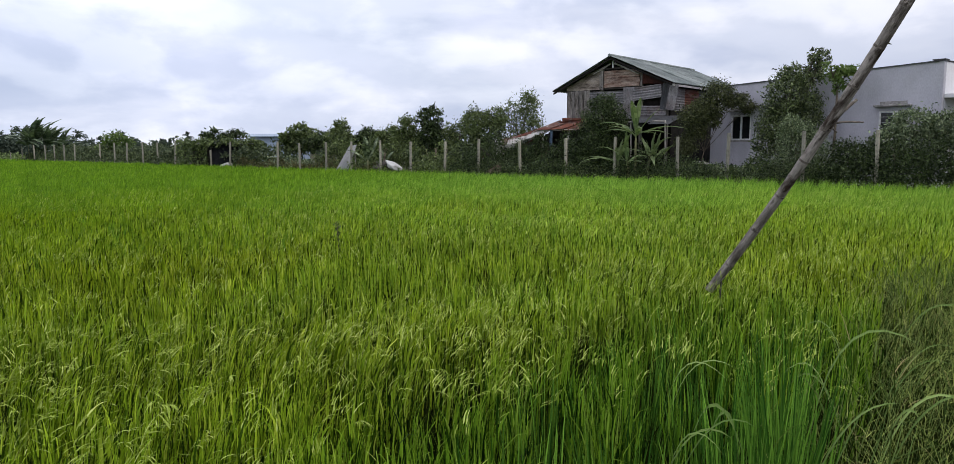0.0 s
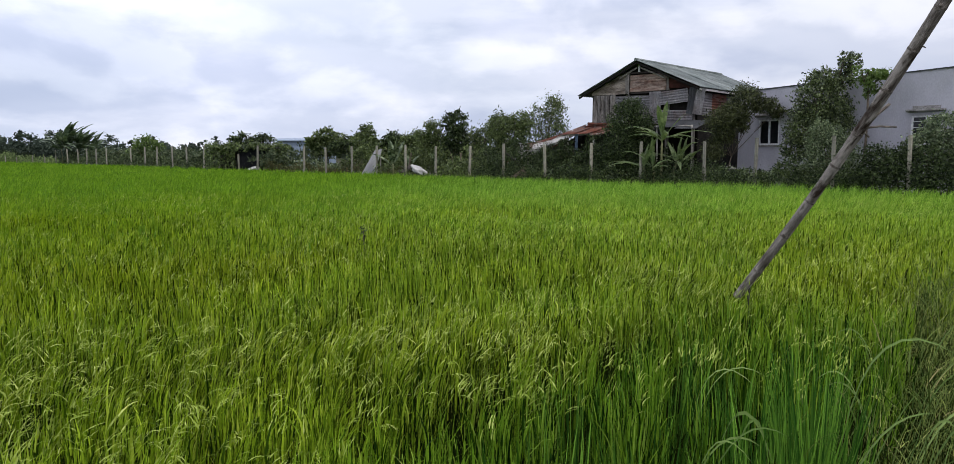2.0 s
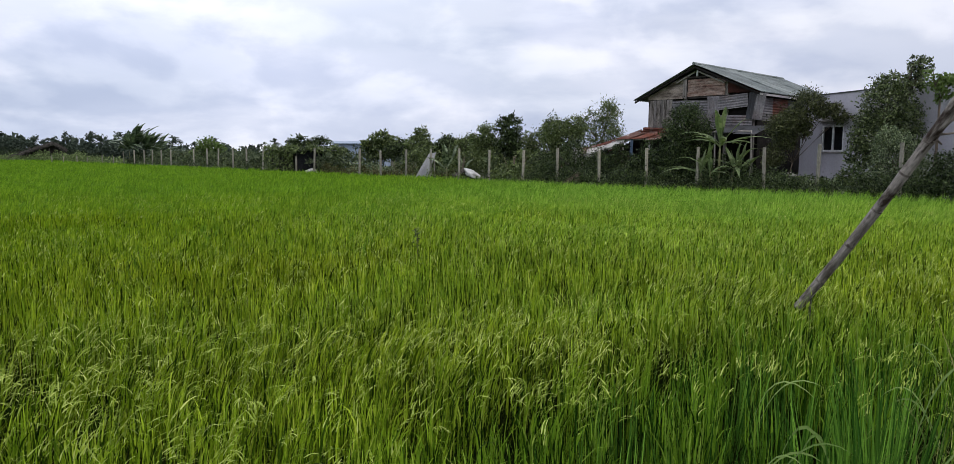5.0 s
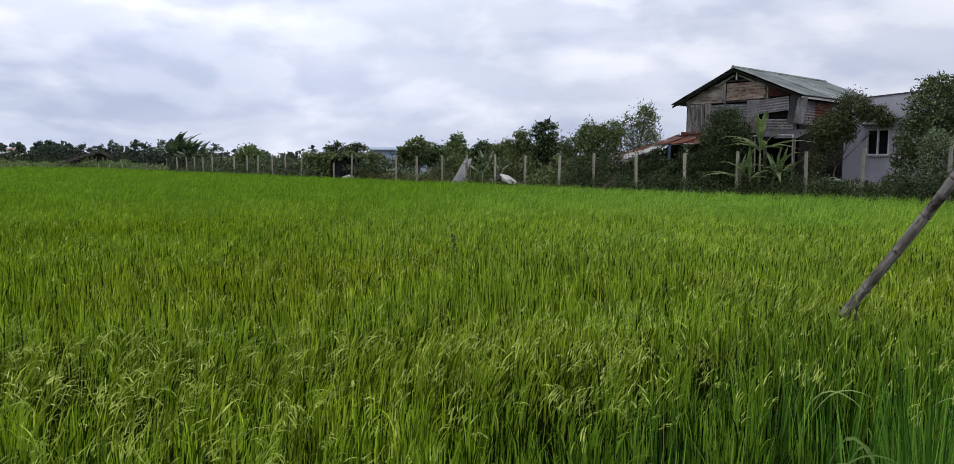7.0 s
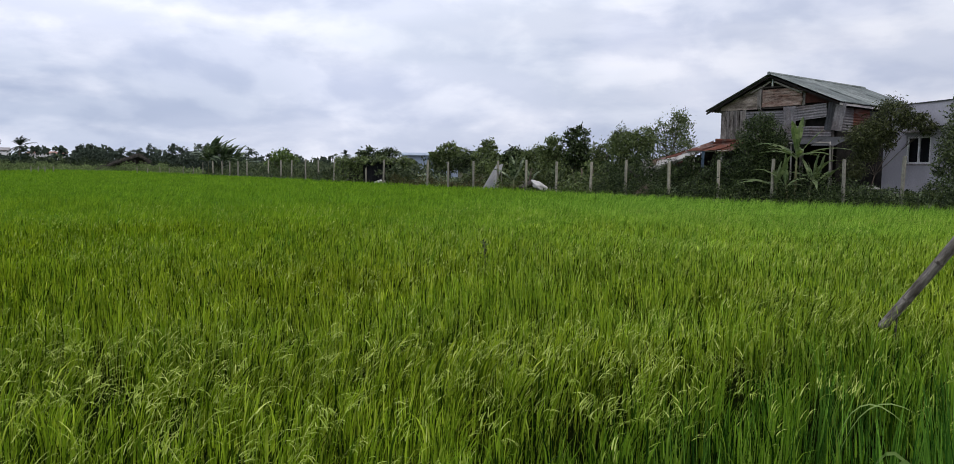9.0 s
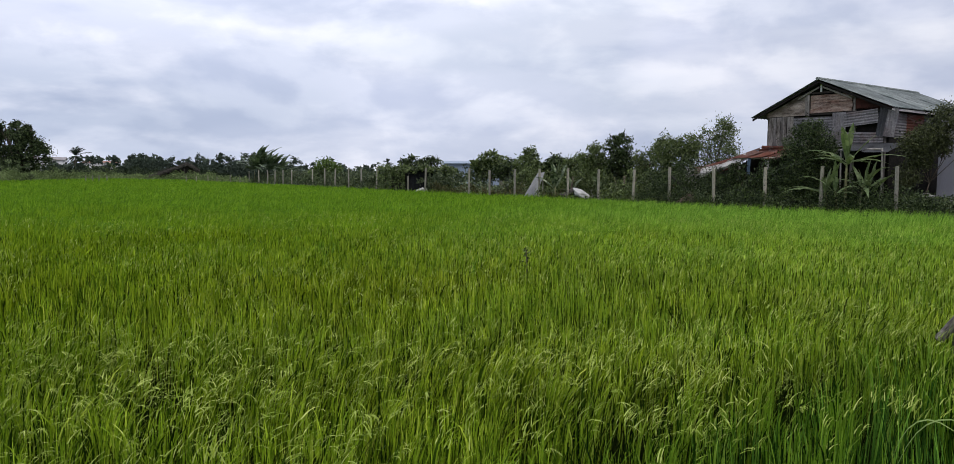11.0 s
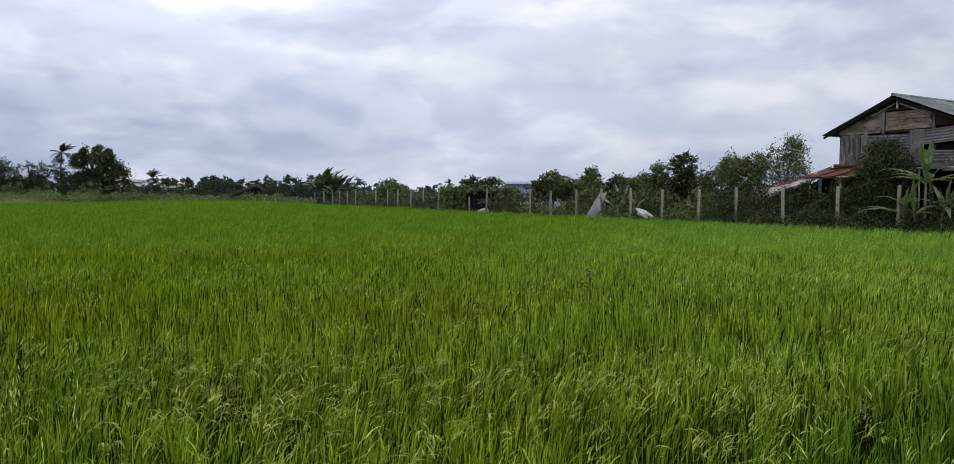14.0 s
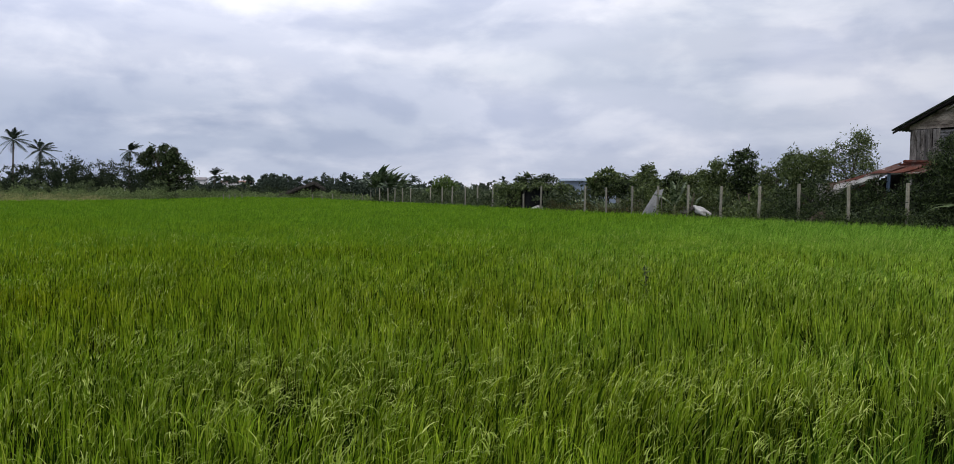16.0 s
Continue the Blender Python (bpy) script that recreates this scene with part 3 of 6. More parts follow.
        for _ in range(4):
            tip = c + Vector((rr.uniform(-.8, .8) * l[3], rr.uniform(-.8, .8) * l[4], rr.uniform(-.4, .8) * l[5]))
            sh.tube([mid, mid.lerp(tip, 0.55) + Vector((0, 0, 0.08)), tip], [r0 * 0.3, r0 * 0.18, r0 * 0.05], 5)
    return sh


def tree(name, at, lobes, leaves, size, mat, label, seed, r0=0.07, slim=0.45, hang=0.3, clump=0.16, fork=0.35, per=26, fill=0.45, category="tree", group="", bark=None):
    """lobes are relative to the foot of the tree."""
    rng, rr = np.random.default_rng(seed), random.Random(seed)
    ob = thing(name, at, label, category, group)
    limb_shape(rr, (0, 0, 0), lobes, r0, fork).done("trunk", bark or BARK, ob, smooth=True)
    V, F = leaf_cards(rng, crown_points(rng, lobes, leaves, clump, per, fill), size, slim, hang)
    to_object("crown", V, F, mat, ob)
    return ob


def on_ground(bearing, depth):
    x, y = spot(bearing, depth)
    return x, y, float(ground_z(np.float64(x), np.float64(y)))


# ---------------------------------------------------------------- wooden shack
def basis(o, X, Y, Z):
    m = Matrix.Identity(4)
    for k, v in enumerate((X, Y, Z, o)):
        m.col[k][0], m.col[k][1], m.col[k][2] = v
    return m


SHACK = thing("shack", (3.73, 35.27, 0.62), "two-storey weathered plank and tin shack with a gabled sheet roof", "house", turn=-41.0)
G = 0.62                                    # the yard's level
RIDGE_A, RIDGE_Z, EAVE_L, EAVE_R, WIDE, DEEP = 3.03, 6.00 - G, 4.60 - G, 4.68 - G, 6.07, 8.5


def rake(a):
    return EAVE_L + (RIDGE_Z - EAVE_L) * a / RIDGE_A if a < RIDGE_A else RIDGE_Z - (RIDGE_Z - EAVE_R) * (a - RIDGE_A) / (WIDE - RIDGE_A)


def shack_roof():
    rr = random.Random(5)
    for side in (0, 1):
        eave = Vector((0, 0, EAVE_L)) if side == 0 else Vector((WIDE, 0, EAVE_R))
        top = Vector((RIDGE_A, 0, RIDGE_Z))
        up = top - eave
        slope, up = up.length, up.normalized()
        n = 10
        for k in range(n):
            y = -0.3 + k * DEEP / n
            o = eave + Vector((0, y, 0.012 * (k % 2) + rr.uniform(0, 0.012))) - up * rr.uniform(0.0, 0.06)
            X = Vector((0, 1, rr.uniform(-0.006, 0.006))).normalized()
            nrm = X.cross(up) if side == 0 else up.cross(X)
            sh = Shape()
            sh.corrugated(DEEP / n + 0.1, slope + 0.06, basis(o, X, nrm if nrm.z > 0 else -nrm, up), 0.21, 0.028, 0.004, "z", 0.0, k + 20 * side)
            sh.done("roof_sheet", TIN_ROOF, SHACK, smooth=True)
    cap = Shape()
    cap.tube([(RIDGE_A, -0.32, RIDGE_Z + 0.03), (RIDGE_A, DEEP - 0.28, RIDGE_Z + 0.03)], [0.07, 0.07], 8)
    cap.done("ridge_cap", TIN_ROOF, SHACK)
    for a0, a1 in ((0, RIDGE_A), (RIDGE_A, WIDE)):
        for yy in (-0.22, DEEP - 0.5):
            z0, z1 = rake(a0) - 0.06, rake(a1) - 0.06
            s = Shape()
            P = [(a0, yy, z0 - 0.09), (a1, yy, z1 - 0.09), (a1, yy, z1), (a0, yy, z0)]
            P += [(x, y + 0.035, z) for x, y, z in P]
            s.add(P, [(0, 1, 2, 3), (7, 6, 5, 4), (0, 4, 5, 1), (3, 2, 6, 7), (0, 3, 7, 4), (1, 5, 6, 2)])
            s.done("bargeboard", TIMBER_BLACK, SHACK)
    s = Shape()                                           # pale eaves strip on the long side
    s.box(WIDE - 0.03, WIDE + 0.0, -0.25, 6.4, EAVE_R - 0.13, EAVE_R - 0.045)
    s.done("fascia", TIN_PALE, SHACK)
    # rafters under the front overhang, seen pale against the dark loft
    for a0, a1 in ((2.05, 2.95), (3.12, 4.35)):
        s = Shape()
        s.tube([(a0, -0.02, rake(a0) - 0.26), (a1, -0.02, rake(a1) - 0.26)], [0.035, 0.035], 4)
        s.done("rafter", TIMBER, SHACK)


def gable(name, y0, y1, z0, mat, a0=0.5, a1=5.72, low=0.10):
    s = Shape()
    line = [(a0, z0), (a1, z0), (a1, rake(a1) - low), (RIDGE_A, RIDGE_Z - low), (a0, rake(a0) - low)]
    n = len(line)
    s.add([(a, y0, z) for a, z in line] + [(a, y1, z) for a, z in line],
          [tuple(range(n)), tuple(range(2 * n - 1, n - 1, -1))] + [(i, i + n, (i + 1) % n + n, (i + 1) % n) for i in range(n)])
    s.done(name, mat, SHACK)


def shack_walls():
    rr = random.Random(8)
    # near-black backing paints the dark loft and the gaps
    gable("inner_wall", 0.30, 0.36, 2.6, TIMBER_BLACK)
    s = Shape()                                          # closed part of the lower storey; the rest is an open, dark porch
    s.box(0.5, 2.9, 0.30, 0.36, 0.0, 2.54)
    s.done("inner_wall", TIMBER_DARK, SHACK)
    # unseen slab added to keep daylight out of the porch
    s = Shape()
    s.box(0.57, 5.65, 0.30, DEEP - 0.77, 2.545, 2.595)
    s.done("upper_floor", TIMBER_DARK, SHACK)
    # added near-black screen paints the porch's dark inside
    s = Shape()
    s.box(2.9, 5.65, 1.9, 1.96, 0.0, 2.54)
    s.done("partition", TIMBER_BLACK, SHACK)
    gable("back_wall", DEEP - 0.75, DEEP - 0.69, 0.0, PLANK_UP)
    # side walls near-black as well, shade put into the colour
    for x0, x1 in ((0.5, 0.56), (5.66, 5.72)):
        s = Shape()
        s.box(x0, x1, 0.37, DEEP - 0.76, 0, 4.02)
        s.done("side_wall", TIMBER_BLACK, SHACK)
    for a in (0.62, 2.42, 4.38, 5.6):
        s = Shape()
        s.box(a - 0.06, a + 0.06, 0.12, 0.24, -0.1, rake(a) - 0.14, None, 0.008)
        s.done("corner_post", PLANK_UP, SHACK)
    s = Shape()
    s.box(3.00, 3.06, 0.0, 0.06, 4.89, RIDGE_Z - 0.16)
    s.done("king_post", PAINT_WHITE, SHACK)
    s = Shape()
    s.box(2.1, 4.2, -0.02, 0.05, 4.83, 4.89)
    s.done("loft_beam", TIMBER_DARK, SHACK)
    z = 3.98
    while z < 4.88:                                      # horizontal planks of the left gable half
        cut = [max(0.54, (q + 0.11 - EAVE_L) / (RIDGE_Z - EAVE_L) * RIDGE_A) for q in (z, z + 0.126)]
        end, face = 2.33 + rr.uniform(-0.03, 0.03), 0.06 + rr.uniform(0, 0.025)
        if cut[1] < 2.25:                                # its end is sawn along the rake
            s = Shape()
            P = [(cut[0], face, z), (end, face, z + rr.uniform(-0.008, 0.008)), (end, face, z + 0.126), (cut[1], face, z + 0.126)]
            P += [(a, 0.11, q) for a, _, q in P]
            s.add(P, [(0, 1, 2, 3), (7, 6, 5, 4), (0, 4, 5, 1), (1, 5, 6, 2), (2, 6, 7, 3), (3, 7, 4, 0)])
            s.done("plank", PLANK, SHACK)
        z += 0.132
    for k in range(3):                                   # upright boards between the two panels
        s = Shape()
        s.box(2.34 + 0.07 * k * 0.9, 2.40 + 0.07 * k * 0.9, 0.03, 0.07, 4.0 - 0.03 * k, 4.92 - 0.04 * k)
        s.done("board", PLANK_UP, SHACK)
    z = 4.03
    while z < 4.76:                                      # brown planks in the middle
        s = Shape()
        s.box(2.56 + rr.uniform(-0.02, 0.02), 4.36 + rr.uniform(-0.05, 0.05), 0.04 + rr.uniform(0, 0.02), 0.09, z, z + 0.10, pose(0, 0, 0, 0, rr.uniform(-0.25, 0.25), 0), 0.004)
        s.done("plank", PLY_BROWN, SHACK)
        z += 0.105
    s = Shape()                                          # dark red board under the other rake, recess shade in its colour
    P = [(4.42, 4.12), (5.85, 4.12), (5.9, rake(5.9) - 0.12), (4.42, rake(4.42) - 0.12)]
    s.add([(a, 0.13, z) for a, z in P] + [(a, 0.17, z) for a, z in P], [(0, 1, 2, 3), (7, 6, 5, 4), (0, 4, 5, 1), (1, 5, 6, 2), (2, 6, 7, 3), (3, 7, 4, 0)])
    s.done("red_boarding", RED_BOARD, SHACK)
    for k in range(8):                                   # upright boards, lower left
        s = Shape()
        a = 0.56 + 0.158 * k
        s.box(a, a + 0.148, 0.05 + rr.uniform(0, 0.02), 0.09, 2.68 + rr.uniform(-0.12, 0.05), 3.95, pose(0, 0, 0, 0, rr.uniform(-0.4, 0.4), 0), 0.004)
        s.done("board", PLANK_UP, SHACK)
    # tin sheets nailed over the front: left, foot, width, height, rib direction, lean, material
    for k, (a, z, w, h, along, lean, mat, out) in enumerate((
            (1.82, 3.28, 1.75, 0.62, "x", 1.0, TIN_GREY, 0.05), (1.82, 2.66, 1.8, 0.62, "x", -1.0, TIN_GREY, 0.07),
            (3.56, 2.95, 0.56, 1.05, "z", 0.0, TIN_GREY, 0.02), (4.10, 3.40, 1.35, 0.56, "x", -4.5, TIN_GREY, 0.0),
            (3.72, 2.62, 1.9, 0.58, "x", 2.0, TIN_GREY, 0.04), (5.36, 3.00, 0.36, 1.10, "z", 7.0, TIN_DARK, -0.03),
            (5.66, 2.98, 0.42, 1.08, "z", 9.0, TIN_GREY, -0.06), (0.4, 2.50, 1.5, 0.26, "x", 3.0, TIN_RUST, -0.06),
            (0.3, 2.38, 1.2, 0.20, "x", -4.0, TIN_RUST, -0.12))):
        s = Shape()
        s.corrugated(w, h, pose(a, out, z, 0, lean, 0), 0.11, 0.024, 0.004, along, 0.0, 60 + k)
        s.done("tin_sheet", mat, SHACK, smooth=True)
    for k in range(5):                                   # ribbed sheets along the side
        s = Shape()
        s.corrugated(1.5, 0.95, pose(5.76 + 0.01 * (k % 2), 0.1 + 1.42 * k, 2.95, 0, 0, 90), 0.11, 0.024, 0.004, "x", 0.0, 80 + k)
        s.done("tin_sheet", (TIN_GREY, TIN_RUST, TIN_DARK, TIN_DARK, TIN_RUST)[k], SHACK, smooth=True)
    for z in (3.96, 2.6):
        s = Shape()
        s.box(0.5, 5.9, 0.10, 0.16, z, z + 0.07)
        s.done("rail", TIMBER_DARK, SHACK)
    # lower storey boards behind the plants, the unlit dark put into their colour
    for k in range(12):
        s = Shape()
        a = 0.52 + 0.199 * k
        s.box(a, a + 0.19, 0.24 + rr.uniform(0, 0.02), 0.28, 0.0, 2.55 + rr.uniform(-0.05, 0.03))
        s.done("board", TIMBER_DARK, SHACK)


def shack_awnings():
    rr = random.Random(12)
    # small tin awning over the porch, with its post
    for k in range(2):
        s = Shape()
        s.corrugated(0.98, 1.35, basis(Vector((4.55 + 0.92 * k, 0.05, 2.74 - 0.012 * k)), Vector((1, 0, -0.02)), Vector((0, 0.22, 0.97)), Vector((0, -0.97, -0.24 - 0.05 * k))), 0.085, 0.012, 0.004, "z", 0, 120 + k)
        s.done("awning_sheet", TIN_DARK, SHACK, smooth=True)
    for a in (4.62, 6.2):
        s = Shape()
        s.tube([(a, -1.12, -0.1), (a + 0.03, -1.1, 1.2), (a, -1.12, 2.48)], [0.035, 0.032, 0.03], 7)
        s.done("awning_post", TIMBER, SHACK, smooth=True)
    for k, (a, y, z, w, h, lean, mat) in enumerate(((3.35, -0.25, 2.18, 0.9, 0.42, 6, TIN_GREY), (4.3, -0.75, 2.12, 0.7, 0.34, -9, TIN_DARK), (2.75, -0.15, 2.2, 0.7, 0.36, -5, TIN_RUST))):
        s = Shape()
        s.corrugated(w, h, pose(a, y, z, -14, lean, 0), 0.11, 0.02, 0.004, "x", 0.03, 190 + k)
        s.done("tin_scrap", mat, SHACK, smooth=True)
    s = Shape()
    s.tube([(3.0, -0.3, 2.42), (4.6, -0.6, 2.5), (6.2, -1.1, 2.44)], [0.035, 0.03, 0.03], 7)
    s.done("awning_beam", TIMBER, SHACK, smooth=True)
    # rusted lean-to on the other side: sheets falling towards the field, the end ones loose
    for k in range(3):
        s = Shape()
        a = -0.15 + 0.72 * k
        s.corrugated(0.86, 1.9, basis(Vector((a, 0.35, 2.62 + rr.uniform(-0.04, 0.04))), Vector((1, 0, 0.03)), Vector((0, 0.25, 0.97)), Vector((0, -0.97, -0.24))), 0.085, 0.012, 0.004, "z", rr.uniform(-0.05, 0.02), 130 + k)
        s.done("lean_to_sheet", TIN_RUST, SHACK, smooth=True)
    # sheets slid off the end: start, length, drop towards the ground, width, material
    for k, (o, length, drop, w, mat) in enumerate((
            ((0.1, 0.30, 2.70), 3.0, 0.31, 0.62, TIN_RUST), ((0.3, -0.05, 2.60), 3.4, 0.40, 0.40, TIN_GREY), ((0.2, -0.45, 2.48), 2.5, 0.36, 0.30, TIN_RUST),
            ((0.1, -0.75, 2.42), 3.1, 0.48, 0.30, TIN_PALE), ((0.15, -1.00, 2.26), 1.9, 0.30, 0.30, TIN_RUST), ((-0.35, -1.20, 2.14), 1.9, 0.48, 0.24, TIN_PALE),
            ((0.3, -1.30, 2.22), 1.7, 0.26, 0.30, TIN_PALE), ((-0.9, -1.35, 1.82), 1.3, 0.50, 0.20, TIN_PALE), ((-1.7, -0.9, 1.85), 1.2, 0.62, 0.34, TIN_GREY))):
        s = Shape()
        X = Vector((-1, rr.uniform(-0.22, 0.12), -drop + rr.uniform(-0.05, 0.05))).normalized()
        Zd = Vector((0.1, -0.75, -0.50 + rr.uniform(-0.3, 0.3)))
        Zd = (Zd - X * Zd.dot(X)).normalized()
        s.corrugated(length * 1.15, w, basis(Vector(o), X, Zd.cross(X), Zd), 0.085, 0.012, 0.004, "x", rr.uniform(-0.03, 0.16), 140 + k)
        s.done("loose_sheet", mat, SHACK, smooth=True)
    for k in range(16):                                   # torn strips hanging among them
        s = Shape()
        X = Vector((-1, rr.uniform(-0.5, 0.1), -rr.uniform(0.25, 0.75))).normalized()
        Zd = Vector((0.1, -0.5, -0.85))
        Zd = (Zd - X * Zd.dot(X)).normalized()
        a = rr.uniform(-2.6, 0.0)
        s.corrugated(rr.uniform(0.5, 1.2), rr.uniform(0.07, 0.17), basis(Vector((a, rr.uniform(-1.7, -1.0), 2.2 + 0.34 * a + rr.uniform(-0.2, 0.12))), X, Zd.cross(X), Zd), 0.06, 0.008, 0.004, "x", rr.uniform(-0.12, 0.12), 170 + k)
        s.done("torn_strip", TIN_PALE if k % 4 else TIN_RUST, SHACK, smooth=True)
    for a, y in ((-2.7, -0.6), (-1.5, -0.9), (0.2, -1.3), (1.6, -1.3)):
        s = Shape()
        top = {-2.7: 1.40, -1.5: 1.75}.get(a, 2.18)
        s.tube([(a, y, -0.1), (a + 0.02, y, 1.0), (a, y, top - 0.15)], [0.05, 0.045, 0.04], 7)
        s.done("lean_to_post", TIMBER, SHACK, smooth=True)
    for k in range(17):                                   # added dark boards at the lean-to's back paint its unlit inside
        s = Shape()
        a = -2.9 + 0.2 * k
        s.box(a, a + 0.19, 0.40 + rr.uniform(0, 0.02), 0.43, -0.1, 2.45 + 0.38 * min(a - 0.2, 0))
        s.done("board", TIMBER_DARK, SHACK)
    for z, y in ((2.14, -1.34), (2.5, 0.1)):
        s = Shape()
        s.tube([(-0.2, y, z), (2.0, y, z + 0.03)], [0.035, 0.03], 6)
        s.done("lean_to_beam", TIMBER, SHACK)
    s = Shape()                                          # sheet hanging from the loose end
    s.corrugated(0.4, 0.62, pose(-2.72, -1.42, 1.2, -8, 10, 12), 0.085, 0.012, 0.004, "z", 0.04, 160)
    s.done("hanging_sheet", TIN_PALE, SHACK, smooth=True)


shack_roof()
shack_walls()
shack_awnings()


# ---------------------------------------------------------------- plastered concrete house
HOUSE = thing("concrete_house", (10.0, 31.8, 0.62), "grey plastered single-storey house with a sloping parapet and white windows", "house", turn=-52.1)
H_LEN, H_DEEP = 8.86, 7.5
TOP_L, TOP_R = 4.50 - G, 4.84 - G


def parapet(x):
    return TOP_L + (TOP_R - TOP_L) * x / H_LEN


def wall_run(s, x0, x1, z0, z1=None, y0=0.0, y1=0.2):
    """A length of the front wall; without z1 it rises to the sloping parapet."""
    a, c = (parapet(x0), parapet(x1)) if z1 is None else (z1, z1)
    P = [(x0, y0, z0), (x1, y0, z0), (x1, y0, c), (x0, y0, a)]
    P += [(x, y1, z) for x, _, z in P]
    s.add(P, [(0, 1, 2, 3), (7, 6, 5, 4), (0, 4, 5, 1), (3, 2, 6, 7), (0, 3, 7, 4), (1, 5, 6, 2)])


def house_window(x0, x1, z0, z1, bars):
    w = part_of(HOUSE, "window", (x0, 0, z0))
    W, Hh = x1 - x0, z1 - z0
    f = Shape()
    for q in ((0, 0.06, 0, Hh), (W - 0.06, W, 0, Hh), (0.06, W - 0.06, 0, 0.06), (0.06, W - 0.06, Hh - 0.06, Hh), (W / 2 - 0.035, W / 2 + 0.035, 0.06, Hh - 0.06)):
        f.box(q[0], q[1], 0.02, 0.08, q[2], q[3])
    f.done("window_frame", PAINT_WHITE, w)
    for q in (0.06, W / 2 + 0.035) if bars else ():      # the unbarred one stands open
        g = Shape()
        g.box(q, q + W / 2 - 0.095, 0.045, 0.052, 0.06, Hh - 0.06)
        g.done("pane", GLASS, w)
    for k in range(bars):
        g = Shape()
        g.box(0.06, W - 0.06, 0.028, 0.04, Hh * (k + 1) / (bars + 1) - 0.008, Hh * (k + 1) / (bars + 1) + 0.008)
        g.done("window_bar", PAINT_WHITE, w)
    # black sheet close behind the window paints the unlit room
    g = Shape()
    g.box(-0.02, W + 0.02, 0.19, 0.195, -0.02, Hh + 0.02)
    g.done("dark_room_sheet", NET_AND_ROOM, w)


def part_of(parent, name, at):
    """A part with pieces of its own: its sill carries them."""
    s = Shape()
    s.box(-0.06, 1.03, -0.05, 0.02, -0.07, -0.005)
    ob = s.done(name, MOULD, parent)
    ob.location = at
    return ob


def concrete_house():
    openings = ((0.95, 1.88, 2.30 - G, 3.32 - G), (6.87, 7.85, 2.25 - G, 3.27 - G))
    xs = [0.0, 0.95, 1.88, 6.87, 7.85, H_LEN]
    zs = [-0.2, 2.25 - G, 2.30 - G, 3.27 - G, 3.32 - G, None]
    solid = {(i, j) for i in range(5) for j in range(5)} - {(1, 2), (1, 3), (3, 1), (3, 2)}

    def corner(i, j, y):
        return (xs[i], y, zs[j] if zs[j] is not None else parapet(xs[i]))

    bm = bmesh.new()
    vert = {(i, j, y): bm.verts.new(corner(i, j, y)) for i in range(6) for j in range(6) for y in (0.0, 0.2)}
    for i, j in solid:
        bm.faces.new([vert[q] for q in ((i, j, 0.0), (i + 1, j, 0.0), (i + 1, j + 1, 0.0), (i, j + 1, 0.0))])
        bm.faces.new([vert[q] for q in ((i, j, 0.2), (i, j + 1, 0.2), (i + 1, j + 1, 0.2), (i + 1, j, 0.2))])
        for step, (a, c) in (((0, -1), ((i, j), (i + 1, j))), ((1, 0), ((i + 1, j), (i + 1, j + 1))), ((0, 1), ((i + 1, j + 1), (i, j + 1))), ((-1, 0), ((i, j + 1), (i, j)))):
            if (i + step[0], j + step[1]) not in solid:
                bm.faces.new([vert[q] for q in ((*c, 0.0), (*a, 0.0), (*a, 0.2), (*c, 0.2))])
    bm.verts.index_update()
    s = Shape()
    s.add([v.co.copy() for v in bm.verts], [[v.index for v in f.verts] for f in bm.faces])
    bm.free()
    s.done("front_wall", PLASTER, HOUSE)
    s = Shape()
    wall_run(s, 0, H_LEN, -0.2, None, H_DEEP - 0.2, H_DEEP)
    s.done("back_wall", PLASTER, HOUSE)
    s = Shape()
    s.box(0, 0.2, 0.202, H_DEEP - 0.202, -0.2, TOP_L)
    s.done("left_wall", PLASTER, HOUSE)
    s = Shape()
    s.box(H_LEN - 0.2, H_LEN, 0.202, H_DEEP - 0.202, -0.2, TOP_R - 0.01)
    s.done("end_wall", PLASTER_PALE, HOUSE)
    s = Shape()                                          # thin dark edge of the roof sheeting over the parapet
    P = [(-0.03, -0.05, TOP_L + 0.003), (H_LEN + 0.03, -0.05, TOP_R + 0.003), (H_LEN + 0.03, H_DEEP, TOP_R + 0.003), (-0.03, H_DEEP, TOP_L + 0.003)]
    P += [(x, y, z + 0.035) for x, y, z in P]
    s.add(P, [(3, 2, 1, 0), (4, 5, 6, 7), (0, 1, 5, 4), (1, 2, 6, 5), (2, 3, 7, 6), (3, 0, 4, 7)])
    s.done("roof", TIN_DARK, HOUSE)
    s = Shape()
    s.box(H_LEN - 0.35, H_LEN + 0.04, -0.06, 0.3, TOP_R + 0.04, TOP_R + 0.075)
    s.done("roof_corner", TIN_DARK, HOUSE)
    for x0, x1, z0, z1 in openings:
        house_window(x0, x1, z0, z1, 0 if x0 < 3 else 4)
        h = Shape()
        h.box(x0 - 0.12, x1 + 0.12, -0.22, -0.002, z1 + 0.14, z1 + 0.21, None, 0.01)
        h.done("window_hood", MOULD, HOUSE)
        h = Shape()                                      # mould streaks above the hood
        h.box(x0 + 0.02, x1 - 0.05, -0.012, -0.004, z1 + 0.22, z1 + 0.33, None, 0.003)
        h.done("mould_band", MOULD, HOUSE)
    # porch slab, column and window on the end
    s = Shape()
    s.box(H_LEN + 0.002, H_LEN + 1.3, 0.15, 4.0, 3.02, 3.16, None, 0.01)
